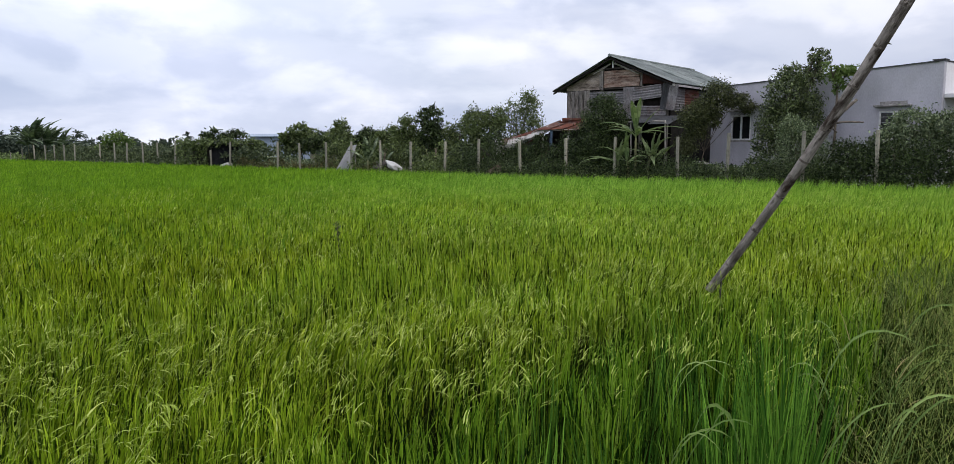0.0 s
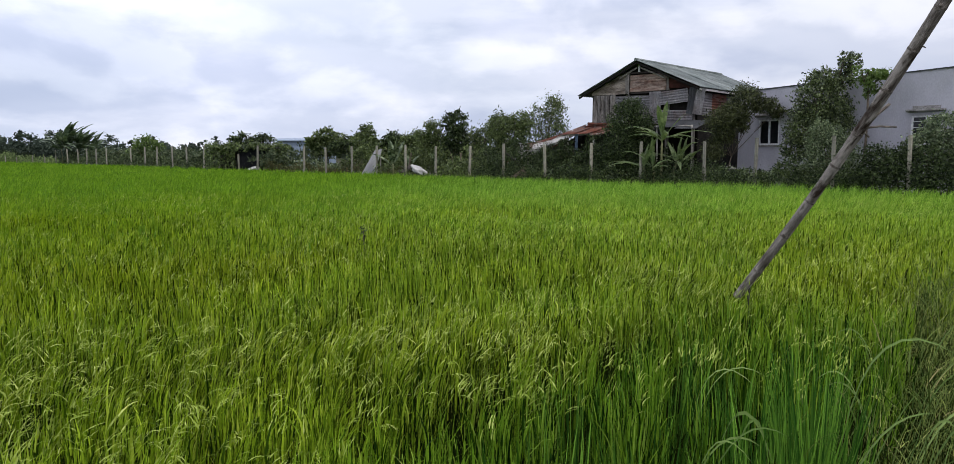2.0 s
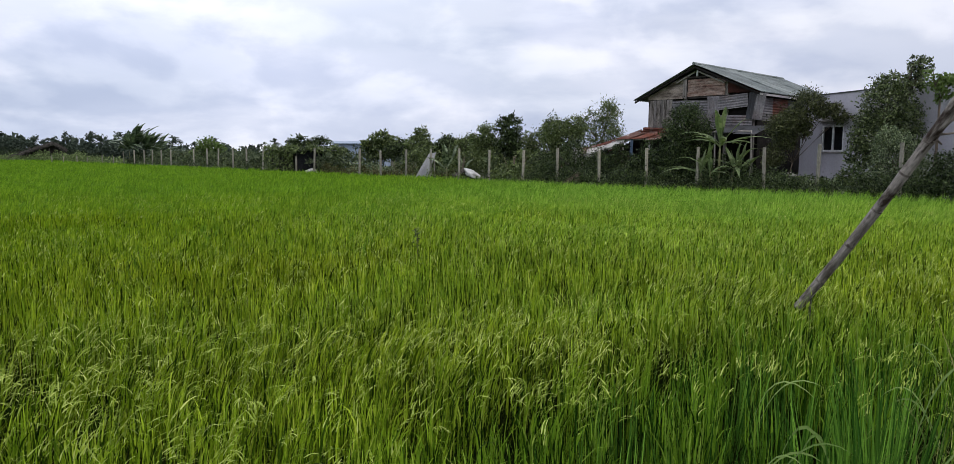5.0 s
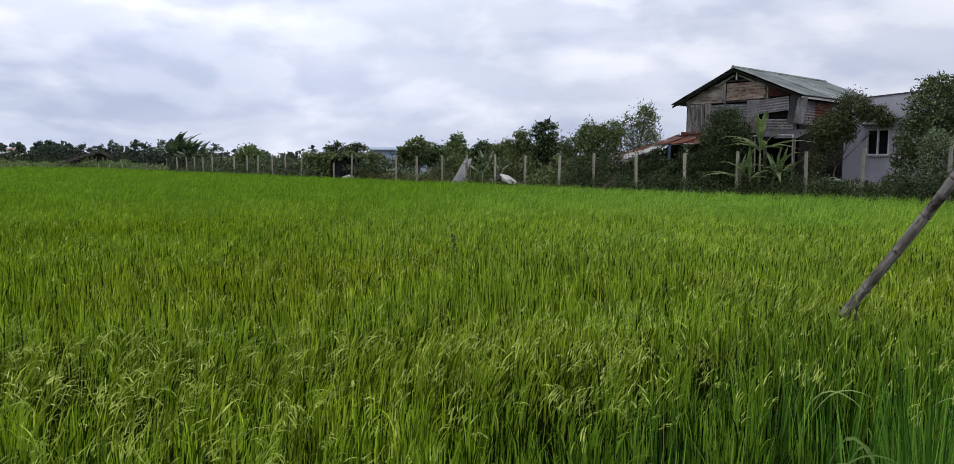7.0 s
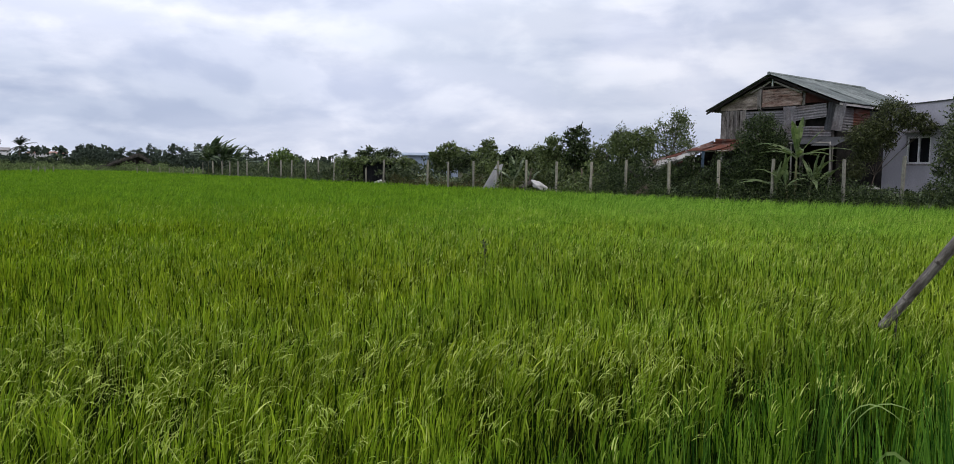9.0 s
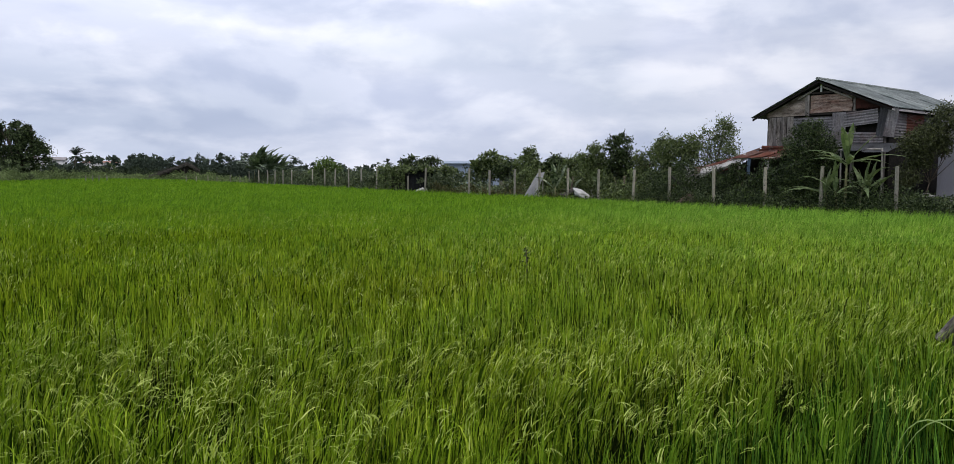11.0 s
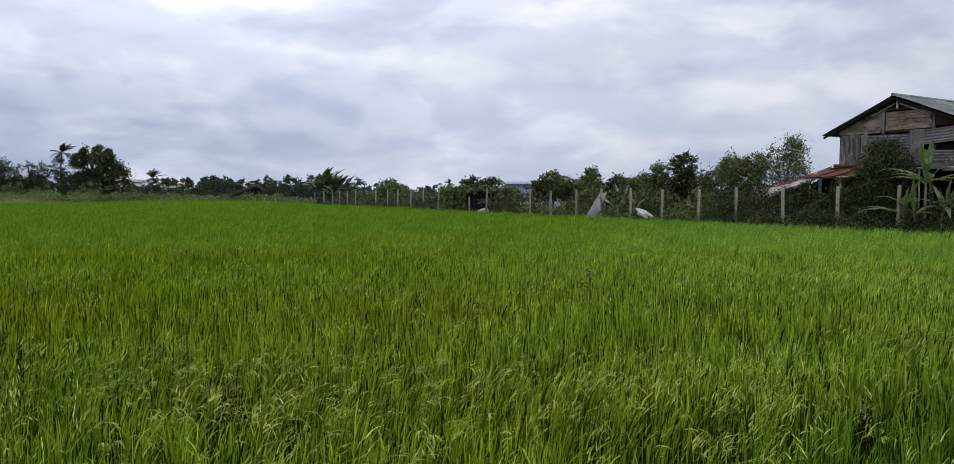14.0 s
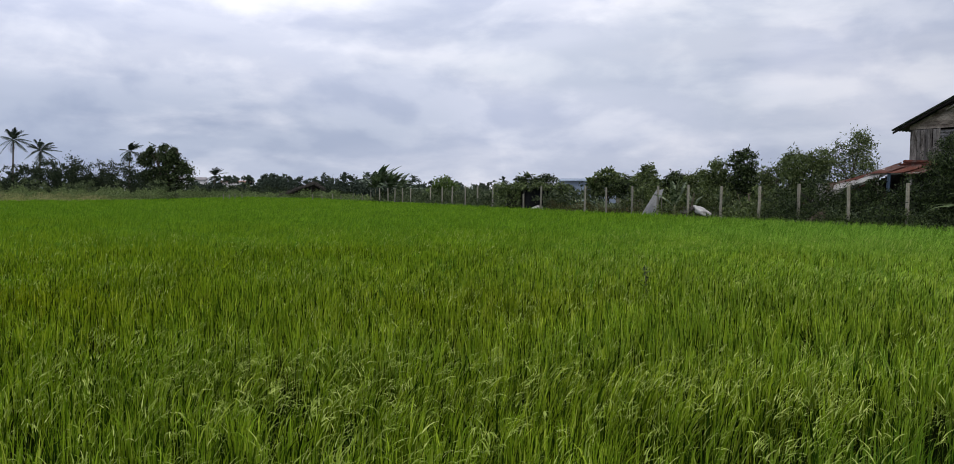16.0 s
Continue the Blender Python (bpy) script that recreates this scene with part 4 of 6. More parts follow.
    s.done("porch_slab", PLASTER_PALE, HOUSE)
    s = Shape()
    s.box(H_LEN + 0.9, H_LEN + 1.12, 0.2, 0.42, -0.2, 3.018, None, 0.01)
    s.done("porch_column", PLASTER_PALE, HOUSE)


concrete_house()


# ---------------------------------------------------------------- fence
def fence():
    ob = thing("fence", (*fence_at(0), 0.3), "row of weathered concrete fence posts along the field edge", "fence")
    rr = random.Random(3)
    stations = [(-2.1, 2.55), (-1.0, 2.55), (0.01, 2.55), (0.96, 2.55), (2.06, 2.51), (2.86, 2.40), (4.0, 2.42), (4.98, 2.38), (6.0, 2.30), (7.03, 2.38),
                (7.95, 2.28), (8.94, 2.29), (9.89, 2.36), (10.9, 2.32), (11.82, 2.31), (12.87, 2.24), (13.83, 2.35), (16.1, 2.38),
                (17.1, 1.8), (19.2, 2.42), (20.3, 2.36), (21.3, 2.38), (22.5, 2.36), (23.4, 2.36), (24.6, 2.32), (26.8, 2.26), (27.8, 2.24), (28.8, 2.22), (29.7, 2.2), (30.9, 2.2), (32.3, 2.1)]
    for i, top in stations:
        x, y = fence_at(i)
        x0, y0 = fence_at(0)
        half = 0.052
        s = Shape()
        s.box(-half, half, -half, half, 0.0, top - 0.35, None, 0.014)
        p = s.done("post", CONCRETE, ob)
        p.matrix_basis = pose(x - x0, y - y0, 0.05, rr.uniform(-1.4, 1.4), rr.uniform(-1.6, 1.6), 49 + rr.uniform(-9, 9))


fence()


# ---------------------------------------------------------------- bamboo pole
def bamboo_pole():
    foot, top = Vector((1.826, 5.616, 0.935)), Vector((2.63, 4.63, 2.89))
    way = top - foot
    size = way.length
    turn = way.to_track_quat("Z", "Y").to_matrix().to_4x4()
    ob = thing("bamboo_pole", foot, "bare grey bamboo pole leaning out of the rice", "pole")
    ob.matrix_basis = Matrix.Translation(foot) @ turn
    joints = [-0.02, 0.094, 0.237, 0.37, 0.499, 0.607, 0.747, 0.870, 0.99, 1.12, 1.26, 1.38]

    bow = turn.inverted() @ Vector((0.036, 0.0, 0.0))

    def pt(t):
        return Vector((0.005 * math.sin(t * 7), 0.004 * math.cos(t * 5), t * size)) + bow * (4 * t * (1 - t))

    def rad(t):
        return 0.0345 + 0.003 * t

    def local(v):
        return turn.inverted() @ Vector(v)

    s = Shape()
    path, radii = [], []
    for a, c in zip(joints, joints[1:]):
        for q in (0.0, 0.06, 0.5, 0.94):
            t = a + (c - a) * q
            path.append(pt(t))
            radii.append(rad(t) * (1.03 if q == 0 else 0.985 if q != 0.5 else 0.96 + 0.03 * math.sin(9 * t)))
    s.tube(path, radii, 18)
    s.done("culm", BAMBOO, ob, smooth=True)
    s = Shape()
    low = local((0.02, 0.0, -0.98))
    s.tube([low, low.lerp(pt(0.05), 0.5) + Vector((0.01, 0, 0)), pt(0.05)], [0.010, 0.009, 0.008], 7)
    s.done("peg", TIMBER_DARK, ob)
    for t in joints[1:-1]:
        s = Shape()
        c, d = pt(t), Vector((0, 0, 0.006))
        s.tube([c - d * 2, c - d, c, c + d, c + d * 2], [rad(t) * k for k in (0.985, 1.02, 1.035, 1.015, 0.985)], 18)
        s.done("node", BAMBOO_NODE, ob, smooth=True)
    for k, t in enumerate(joints[1:-1]):
        s = Shape()
        c, d = pt(t), local((-0.45 if k % 2 else 0.35, -0.9, 0.15)).normalized() * rad(t) * (1 if k % 3 else -1)
        s.tube([c + d * 0.6, c + d * 1.06, c + d * 1.16], [0.018, 0.012, 0.005], 9)
        s.done("knob", BAMBOO_NODE, ob, smooth=True)
    s = Shape()
    s.tube([pt(-0.022), pt(-0.019)], [0.03, 0.03], 14)
    s.done("cut_end", TIMBER_DARK, ob)
    c = pt(0.607)
    for a, e, r, mat in (((0.03, 0, 0.03), (0.21, 0.02, 0.20), 0.012, BAMBOO_NODE), ((0.03, 0, 0.04), (0.28, 0.05, 0.05), 0.007, BAMBOO_NODE), ((0.02, 0, 0.02), (0.08, 0, -0.02), 0.007, BAMBOO_NODE)):
        s = Shape()
        a, e = c + local(a), c + local(e)
        s.tube([a, a.lerp(e, 0.5) + local((0, 0, 0.008)), e], [r * 1.2, r, r * 0.85], 7)
        s.done("twig", mat, ob, smooth=True)
    c = pt(0.87)
    s = Shape()
    s.tube([c, c + local((0.055, 0, 0.02)), c + local((0.075, 0, 0.012))], [0.008, 0.006, 0.003], 6)
    s.done("twig", BAMBOO_NODE, ob)


bamboo_pole()


# ---------------------------------------------------------------- banana plants
def banana_leaf(rr, start, az, length, width, rise, droop, wind=(0, 0), tears=0.25):
    """One arching blade with a midrib and a torn edge."""
    sh = Shape()
    n = 16
    d = Vector((math.cos(az), math.sin(az), 0))
    side = Vector((-d.y, d.x, 0))
    P = []
    for k in range(n + 1):
        t = k / n
        p = Vector(start) + d * length * (t * math.cos(rise)) + Vector((0, 0, length * (t * math.sin(rise) - droop * t * t)))
        p += Vector((wind[0], wind[1], 0)) * t * t
        P.append(p)
    ribs = [0.012 * (1 - k / n) + 0.004 for k in range(n + 1)]
    sh.tube(P, ribs, 5)
    for sgn in (-1, 1):
        for k in range(2, n):
            t0, t1 = k / n, (k + 1) / n
            w0 = width * math.sin(math.pi * min(1, (t0 - 0.08) / 0.92) ** 0.75) * 0.5
            w1 = width * math.sin(math.pi * min(1, (t1 - 0.08) / 0.92) ** 0.75) * 0.5
            gap = rr.uniform(0, 0.4) if rr.random() < tears else 0.0
            fall = rr.uniform(0.15, 0.3) + (rr.uniform(0.1, 0.5) if gap else 0)
            a, c = P[k], P[k + 1]
            q = a.lerp(c, 1 - gap * 0.5)
            e0 = a + side * sgn * w0 - Vector((0, 0, w0 * fall)) + Vector((wind[0], wind[1], 0)) * 0.12
            e1 = q + side * sgn * w1 - Vector((0, 0, w1 * fall)) + Vector((wind[0], wind[1], 0)) * 0.12
            sh.add([a, c, e1, e0], [(0, 1, 2, 3)] if sgn > 0 else [(3, 2, 1, 0)])
    return sh


def banana(at, height, count, label, seed, mat, wind=(0, 0), size=1.6, stems=((0, 0, 1.0),), wide=1.0, rise=(0.7, 1.35)):
    rr = random.Random(seed)
    ob = thing("banana_plant", at, label, "banana plant")
    for sx, sy, k in stems:
        top = Vector((sx * 1.3, sy * 1.3, height * k))
        s = Shape()
        s.tube([(sx, sy, -0.1), (sx * 1.1, sy * 1.1, height * k * 0.5), top], [0.07, 0.05, 0.03], 10)
        s.done("stalk", STALK, ob, smooth=True)
        m = max(5, int(count * k))
        for j in range(m):
            az = 2 * math.pi * (j + rr.uniform(-0.3, 0.3)) / m
            up = rr.uniform(*rise) if j % 4 else 1.45
            leaf = banana_leaf(rr, top - Vector((0, 0, rr.uniform(0, 0.25))), az, size * rr.uniform(0.75, 1.15) * (0.7 + 0.3 * k), rr.uniform(0.24, 0.34) * wide * size / 2.0, up, rr.uniform(0.28, 0.55), wind, 0.18)
            leaf.done("leaf", mat, ob)
    return ob


x, y, z = on_ground(12.0, 29.9)
banana((x, y, z), 1.95, 15, "light green banana plant with torn arching leaves by the fence", 21, BANANA, (0.0, 0), 2.2, ((0, -0.15, 1.0), (0.42, -0.3, 0.55), (-0.3, -0.3, 0.45), (0.62, -0.1, 0.5), (-0.55, -0.15, 0.42)), 0.66, (0.2, 1.15))
x, y, z = on_ground(-30.9, 74.0)
banana((x, y, z), 2.1, 30, "tall banana clump bent over by the wind at the fence's end", 22, BANANA_DARK, (1.1, -0.4), 3.4, ((0, 0, 1.0), (0.9, 0.3, 0.8), (-0.7, 0.5, 0.85), (1.7, 0.6, 0.6)), 1.2, (0.4, 1.4))
for k, (bb, dd, hh) in enumerate(((-7.2, 39.9, 0.5), (-8.4, 40.2, 0.75), (-5.0, 39.3, 0.5))):
    x, y, z = on_ground(bb, dd)
    banana((x, y, z), hh, 7, "half-dry young banana plant with drooping brownish leaves", 30 + k, LEAF_PALE, (0, 0), 2.5 if k == 1 else 1.7, rise=(0.9, 1.4))


x, y, z = on_ground(0.9, 35.6)
banana((x, y, z), 0.5, 11, "pale stiff-leaved agave-like plant behind the fence", 36, LEAF_PALE, (0, 0), 1.2)


# ---------------------------------------------------------------- trees and shrubs near the fence
def leafy_tree(name, bearing, depth, lobes, leaves, size, mat, label, seed, **kw):
    """lobes: bearing offset in metres to the right, towards the back, height over the ground, radii."""
    return tree(name, on_ground(bearing, depth), lobes, leaves, size, mat, label, seed, **kw)


leafy_tree("shrub", 9.6, 31.6, [(0, 0, 2.7, 0.85, 0.8, 0.9), (-0.45, -0.2, 1.9, 0.7, 0.7, 0.8), (0.6, 0.1, 2.2, 0.6, 0.6, 0.7), (0.1, 0, 3.2, 0.5, 0.5, 0.5), (-0.1, -0.2, 1.3, 0.6, 0.5, 0.7)], 15000, 0.11,
           LEAF_DARK, "dense dark green mango shrub in front of the shack", 41, r0=0.06, category="shrub", slim=0.3, hang=0.5)
leafy_tree("shrub", 5.0, 33.6, [(0, 0, 1.7, 0.35, 0.35, 0.4), (-0.3, 0, 1.3, 0.35, 0.3, 0.4), (0.3, 0, 1.3, 0.3, 0.3, 0.4), (0, 0, 0.8, 0.4, 0.4, 0.5)], 2600, 0.10,
           LEAF_DARK, "small dark shrub grown up against the rusty lean-to", 47, r0=0.03, category="shrub", slim=0.35)
leafy_tree("climber", 16.6, 29.9, [(-0.25, 0, 2.65, 0.5, 0.6, 0.5), (0.75, 0, 3.5, 0.55, 0.6, 0.6), (1.5, 0, 3.25, 0.5, 0.5, 0.3), (2.0, 0.1, 3.0, 0.32, 0.4, 0.22), (0.25, 0, 2.9, 0.6, 0.5, 0.55), (-0.1, 0, 2.1, 0.4, 0.4, 0.4), (-0.5, 0, 1.45, 0.4, 0.4, 0.45), (0.7, 0, 2.5, 0.25, 0.3, 0.5)], 18000, 0.095,
           CLIMB, "arching leafy tree trained over the porch", 42, r0=0.022, slim=0.4, hang=0.5, clump=0.2)
leafy_tree("tree", 22.7, 27.6, [(0, 0, 3.3, 0.9, 0.9, 0.95), (-0.45, 0, 2.3, 0.75, 0.8, 0.9), (0.55, 0, 2.6, 0.75, 0.8, 0.9), (0.15, 0, 4.0, 0.55, 0.5, 0.45), (0.95, 0.1, 4.2, 0.36, 0.36, 0.5), (1.0, 0, 4.65, 0.38, 0.38, 0.36), (-0.7, 0, 1.5, 0.5, 0.6, 0.6)], 20000, 0.095,
           LEAF_GLOSSY, "dense dark green fruit tree against the grey house", 43, r0=0.08, slim=0.5, hang=0.35, clump=0.13)
leafy_tree("papaya_tree", 25.5, 26.4, [(0.1, 0, 3.95, 0.5, 0.5, 0.2), (-0.15, 0, 4.25, 0.3, 0.35, 0.15), (0.55, 0, 4.1, 0.35, 0.4, 0.12), (0.2, 0, 3.6, 0.3, 0.3, 0.2)], 900, 0.13,
           LEAF_FRESH, "slender fresh green sapling with spreading leaves", 44, r0=0.045, slim=0.6, hang=0.4, fork=0.8, clump=0.25)
leafy_tree("flowering_shrub", 23.6, 25.9, [(0, 0, 1.5, 0.85, 0.6, 0.8), (-0.3, 0, 2.0, 0.5, 0.5, 0.5), (0.5, 0, 0.9, 0.6, 0.5, 0.7), (-0.6, 0, 0.8, 0.5, 0.5, 0.6)], 11000, 0.095,
           LEAF_PALE, "pale green bushy shrub behind the fence", 45, r0=0.035, category="shrub", slim=0.3)
leafy_tree("shrub", 30.6, 24.6, [(0, 0, 2.1, 0.85, 0.6, 0.6), (0.9, 0, 2.0, 0.7, 0.5, 0.6), (-0.8, 0, 1.6, 0.6, 0.5, 0.5), (1.8, 0, 1.9, 0.8, 0.6, 0.7)], 9500, 0.10,
           LEAF_PALE, "broad-leaved green shrub rising over the hedge", 46, r0=0.04, category="shrub", slim=0.5)

# row of trees behind the fence, towards the far end
ROW = "young trees behind the fence"
leafy_tree("tree", 3.5, 39.2, [(0.1, 0, 2.6, 1.0, 0.9, 1.3), (0.25, 0, 3.6, 0.6, 0.6, 0.75), (-0.75, 0, 3.0, 0.4, 0.4, 1.0), (0.6, 0, 2.2, 0.6, 0.7, 1.0), (0, 0, 1.2, 1.1, 0.8, 1.0)], 9000, 0.15,
           LEAF_MID, "feathery olive-green tree with upright twigs", 51, r0=0.07, group=ROW, slim=0.26, hang=-0.2, clump=0.2)
leafy_tree("tree", 0.6, 38.2, [(0, 0, 2.2, 1.0, 0.9, 1.1), (-0.5, 0, 2.7, 0.6, 0.6, 0.7), (0.6, 0, 2.9, 0.5, 0.6, 0.6), (0, 0, 1.1, 1.1, 0.8, 0.9)], 10500, 0.16,
           LEAF_MID, "bushy green tree with ragged top", 52, r0=0.06, group=ROW, slim=0.3)
leafy_tree("tree", -3.6, 41.0, [(0, 0, 2.9, 0.66, 0.6, 0.75), (0.1, 0, 2.1, 0.7, 0.6, 0.7), (-0.1, 0, 1.2, 0.6, 0.6, 0.7)], 6000, 0.16, LEAF_DARK, "round-headed dark green young tree", 53, r0=0.05, group=ROW, slim=0.4)
leafy_tree("tree", -5.3, 41.8, [(0, 0, 2.5, 0.55, 0.5, 0.65), (0.3, 0, 1.9, 0.6, 0.6, 0.6), (-0.6, 0, 2.2, 0.4, 0.4, 0.5), (0, 0, 1.0, 0.7, 0.6, 0.8)], 5200, 0.16, LEAF_MID, "thin-crowned green young tree", 54, r0=0.045, group=ROW, slim=0.4)
leafy_tree("tree", -10.3, 46.0, [(0, 0, 2.7, 0.45, 0.4, 0.4), (-0.2, 0, 2.0, 0.9, 0.8, 0.55), (0.5, 0, 1.5, 0.8, 0.7, 0.6)], 4500, 0.18, LEAF_MID, "sparse young tree with a small pointed top", 55, r0=0.05, group=ROW, slim=0.4)
leafy_tree("tree", -13.5, 50.0, [(0.1, 0, 2.5, 0.7, 0.7, 0.5), (0.7, 0, 2.1, 0.8, 0.8, 0.5), (-0.7, 0, 2.0, 0.6, 0.7, 0.4), (0.1, 0, 1.6, 0.9, 0.7, 0.5)], 4200, 0.2, LEAF_MID, "broad light green tree beside the blue shed", 56, r0=0.06, group=ROW, slim=0.5)
leafy_tree("tree", -8.4, 45.0, [(0, 0, 2.0, 0.6, 0.6, 0.6), (0.7, 0, 1.7, 0.8, 0.7, 0.6), (-0.4, 0, 1.3, 0.8, 0.7, 0.7)], 4400, 0.18, LEAF_DARK, "low dark green bushy tree", 57, r0=0.05, group=ROW)
leafy_tree("tree", -1.6, 41.5, [(0, 0, 2.2, 0.7, 0.7, 0.7), (0.5, 0, 2.6, 0.4, 0.5, 0.5), (-0.5, 0, 1.8, 0.6, 0.6, 0.7), (0, 0, 1.0, 0.8, 0.7, 0.8)], 5200, 0.15, LEAF_MID, "slim young tree with a loose crown", 80, r0=0.045, group=ROW, slim=0.35)
leafy_tree("tree", -6.7, 43.5, [(0, 0, 2.0, 0.6, 0.6, 0.6), (0.6, 0, 1.7, 0.6, 0.6, 0.6), (-0.6, 0, 1.8, 0.5, 0.5, 0.5)], 4200, 0.15, LEAF_MID, "small bushy young tree", 81, r0=0.045, group=ROW, slim=0.35)
leafy_tree("tree", -11.7, 48.5, [(0, 0, 1.9, 0.7, 0.6, 0.5), (0.7, 0, 1.5, 0.6, 0.6, 0.5), (-0.7, 0, 1.6, 0.6, 0.6, 0.5)], 3600, 0.16, LEAF_DARK, "small dark bushy tree", 82, r0=0.045, group=ROW, slim=0.4)
leafy_tree("tree", -25.9, 66.0, [(0, 0, 2.1, 1.2, 1.0, 0.7), (0.8, 0, 1.6, 1.0, 0.9, 0.6), (-0.9, 0, 1.4, 0.8, 0.8, 0.6)], 2200, 0.22, LEAF_FRESH, "spreading light green tree near the fence's far end", 58, r0=0.06, group=ROW, slim=0.5)
leafy_tree("tree", -19.6, 60.0, [(0, 0, 2.2, 0.9, 0.9, 0.8), (1.0, 0, 2.0, 0.9, 0.9, 0.7), (2.0, 0, 2.2, 0.7, 0.8, 0.7)], 2600, 0.22, LEAF_DARK, "dark rounded tree behind the netted hut", 59, r0=0.06, group=ROW)


def hedge(name, i0, i1, back, z_top, deep, n, size, mat, label, seed, lumps=0.35, slim=0.45, kind=""):
    """A leafy bank along the fence, with a wavy top."""
    rng = np.random.default_rng(seed)
    i = rng.uniform(i0, i1, n)
    bk = back + deep * rng.uniform(-1, 1, n)
    knots = max(20, n // 70)                              # leaves gather in clumps, with dark gaps between
    which = rng.integers(0, knots, n)
    ki, kb, ku = rng.uniform(i0, i1, knots), back + deep * rng.uniform(-1, 1, knots), rng.uniform(0, 1, knots)
    loose = rng.uniform(0, 1, n) < 0.25
    i = np.where(loose, i, ki[which] + rng.normal(size=n) * 0.055)
    bk = np.where(loose, bk, np.clip(kb[which] + rng.normal(size=n) * 0.12, back - deep, back + deep))
    wave = 0.55 * np.sin(i * 3.1 + seed) + 0.3 * np.sin(i * 7.7 + 2 * seed) + 0.25 * np.sin(i * 17.0)
    top = z_top * (1 + lumps * wave) - G
    bp = FENCE[None] + ALONG[None] * (POST_GAP * i)[:, None] + BEHIND[None] * bk[:, None]
    u = np.where(loose, rng.uniform(0, 1, n), np.clip(ku[which] + rng.normal(size=n) * 0.09, 0, 1.05)) ** 0.65
    z = ground_z(bp[:, 0], bp[:, 1]) + np.maximum(top, 0.2) * u * (1 - 0.35 * (np.abs(bk - back) / deep) ** 2)
    P = np.stack([bp[:, 0], bp[:, 1], z], 1) + rng.normal(size=(n, 3)) * 0.06
    V, F = leaf_cards(rng, P, size, slim, 0.25)
    if kind:
        return tagged(to_object(name, V, F, mat), label, "undergrowth", kind=kind)
    x0, y0 = fence_at(0.5 * (i0 + i1), back)
    ob = thing(name, (x0, y0, 0.0), label, "hedge")
    to_object("foliage", V - np.array([x0, y0, 0.0]), F, mat, ob)
    rr = random.Random(seed)
    for k in range(12):                                   # woody stems inside
        x, y = fence_at(i0 + (i1 - i0) * (k + 0.5) / 12, back)
        s = Shape()
        s.tube([(x - x0, y - y0, 0.3), (x - x0 + rr.uniform(-.2, .2), y - y0, 1.1), (x - x0 + rr.uniform(-.4, .4), y - y0, z_top - 0.3)], [0.04, 0.03, 0.012], 6)
        s.done("stem", BARK, ob, smooth=True)
    return ob


hedge("hedge", -3.2, 0.62, 0.34, 2.30, 0.62, 52000, 0.085, LEAF_DARK, "thick dark green hedge grown over the fence", 61, 0.05)
hedge("undergrowth", 0.5, 4.0, 0.9, 1.35, 0.7, 17000, 0.10, LEAF_DARK, "tangled dark weeds and bushes along the fence", 68, 0.3, kind="stuff")
hedge("undergrowth", 3.8, 7.9, 1.1, 2.3, 0.8, 30000, 0.10, LEAF_DARK, "tangled dark weeds and bushes along the fence", 62, 0.35, kind="stuff")
hedge("undergrowth", 1.3, 3.4, 1.9, 1.35, 0.7, 4500, 0.13, LEAF_MID, "olive bushes in front of the grey house", 72, 0.3, kind="stuff")
hedge("undergrowth", 1.0, 8.0, 0.35, 1.2, 0.3, 5000, 0.12, LEAF_PALE, "low pale weeds at the foot of the fence", 63, 0.3, kind="stuff")
hedge("undergrowth", 0.6, 3.9, -0.3, 2.0, 0.26, 8500, 0.085, LEAF_DARK, "dark weeds grown up in front of the fence posts", 73, 0.26, kind="stuff")
hedge("undergrowth", 3.7, 7.7, -0.3, 1.85, 0.26, 8500, 0.09, LEAF_DARK, "dark weeds grown up in front of the fence posts", 74, 0.26, kind="stuff")
hedge("undergrowth", 1.2, 7.5, -0.34, 1.8, 0.2, 2600, 0.09, LEAF_MID, "green weeds scattered in front of the fence posts", 75, 0.3, kind="stuff")
hedge("undergrowth", 7.6, 11.8, -0.3, 1.55, 0.26, 2400, 0.11, LEAF_MID, "mixed green weeds grown up in front of the fence posts", 76, 0.3, kind="stuff")
hedge("undergrowth", 18.5, 32.0, -0.35, 1.45, 0.3, 4000, 0.16, LEAF_DUSK, "haze-greyed low scrub in front of the far fence posts", 77, 0.3, kind="stuff")
hedge("undergrowth", 7.2, 13.4, 2.5, 2.2, 1.2, 18000, 0.15, LEAF_MID, "mixed green bushes behind the fence posts", 64, 0.3, kind="stuff")
hedge("undergrowth", 9.0, 10.4, 0.3, 0.85, 0.25, 600, 0.14, LEAF_RUST, "dry brownish weeds at the foot of the fence", 70, 0.3, kind="stuff")
hedge("undergrowth", 7.2, 9.1, 0.6, 1.5, 0.4, 2600, 0.14, LEAF_MID, "green weeds at the foot of the fence", 71, 0.3, kind="stuff")
hedge("undergrowth", 10.3, 16.0, 0.5, 1.2, 0.3, 3200, 0.14, LEAF_RUST, "dry brownish weeds at the foot of the fence", 65, 0.3, kind="stuff")
hedge("undergrowth", 13.2, 15.4, 2.0, 1.3, 1.2, 2500, 0.18, LEAF_PALE, "low thin weeds behind the fence posts", 69, 0.3, kind="stuff")
hedge("undergrowth", 15.2, 33.0, 3.0, 2.2, 2.4, 22000, 0.22, LEAF_DUSK, "haze-greyed green scrub behind the far fence posts", 66, 0.16, kind="stuff")
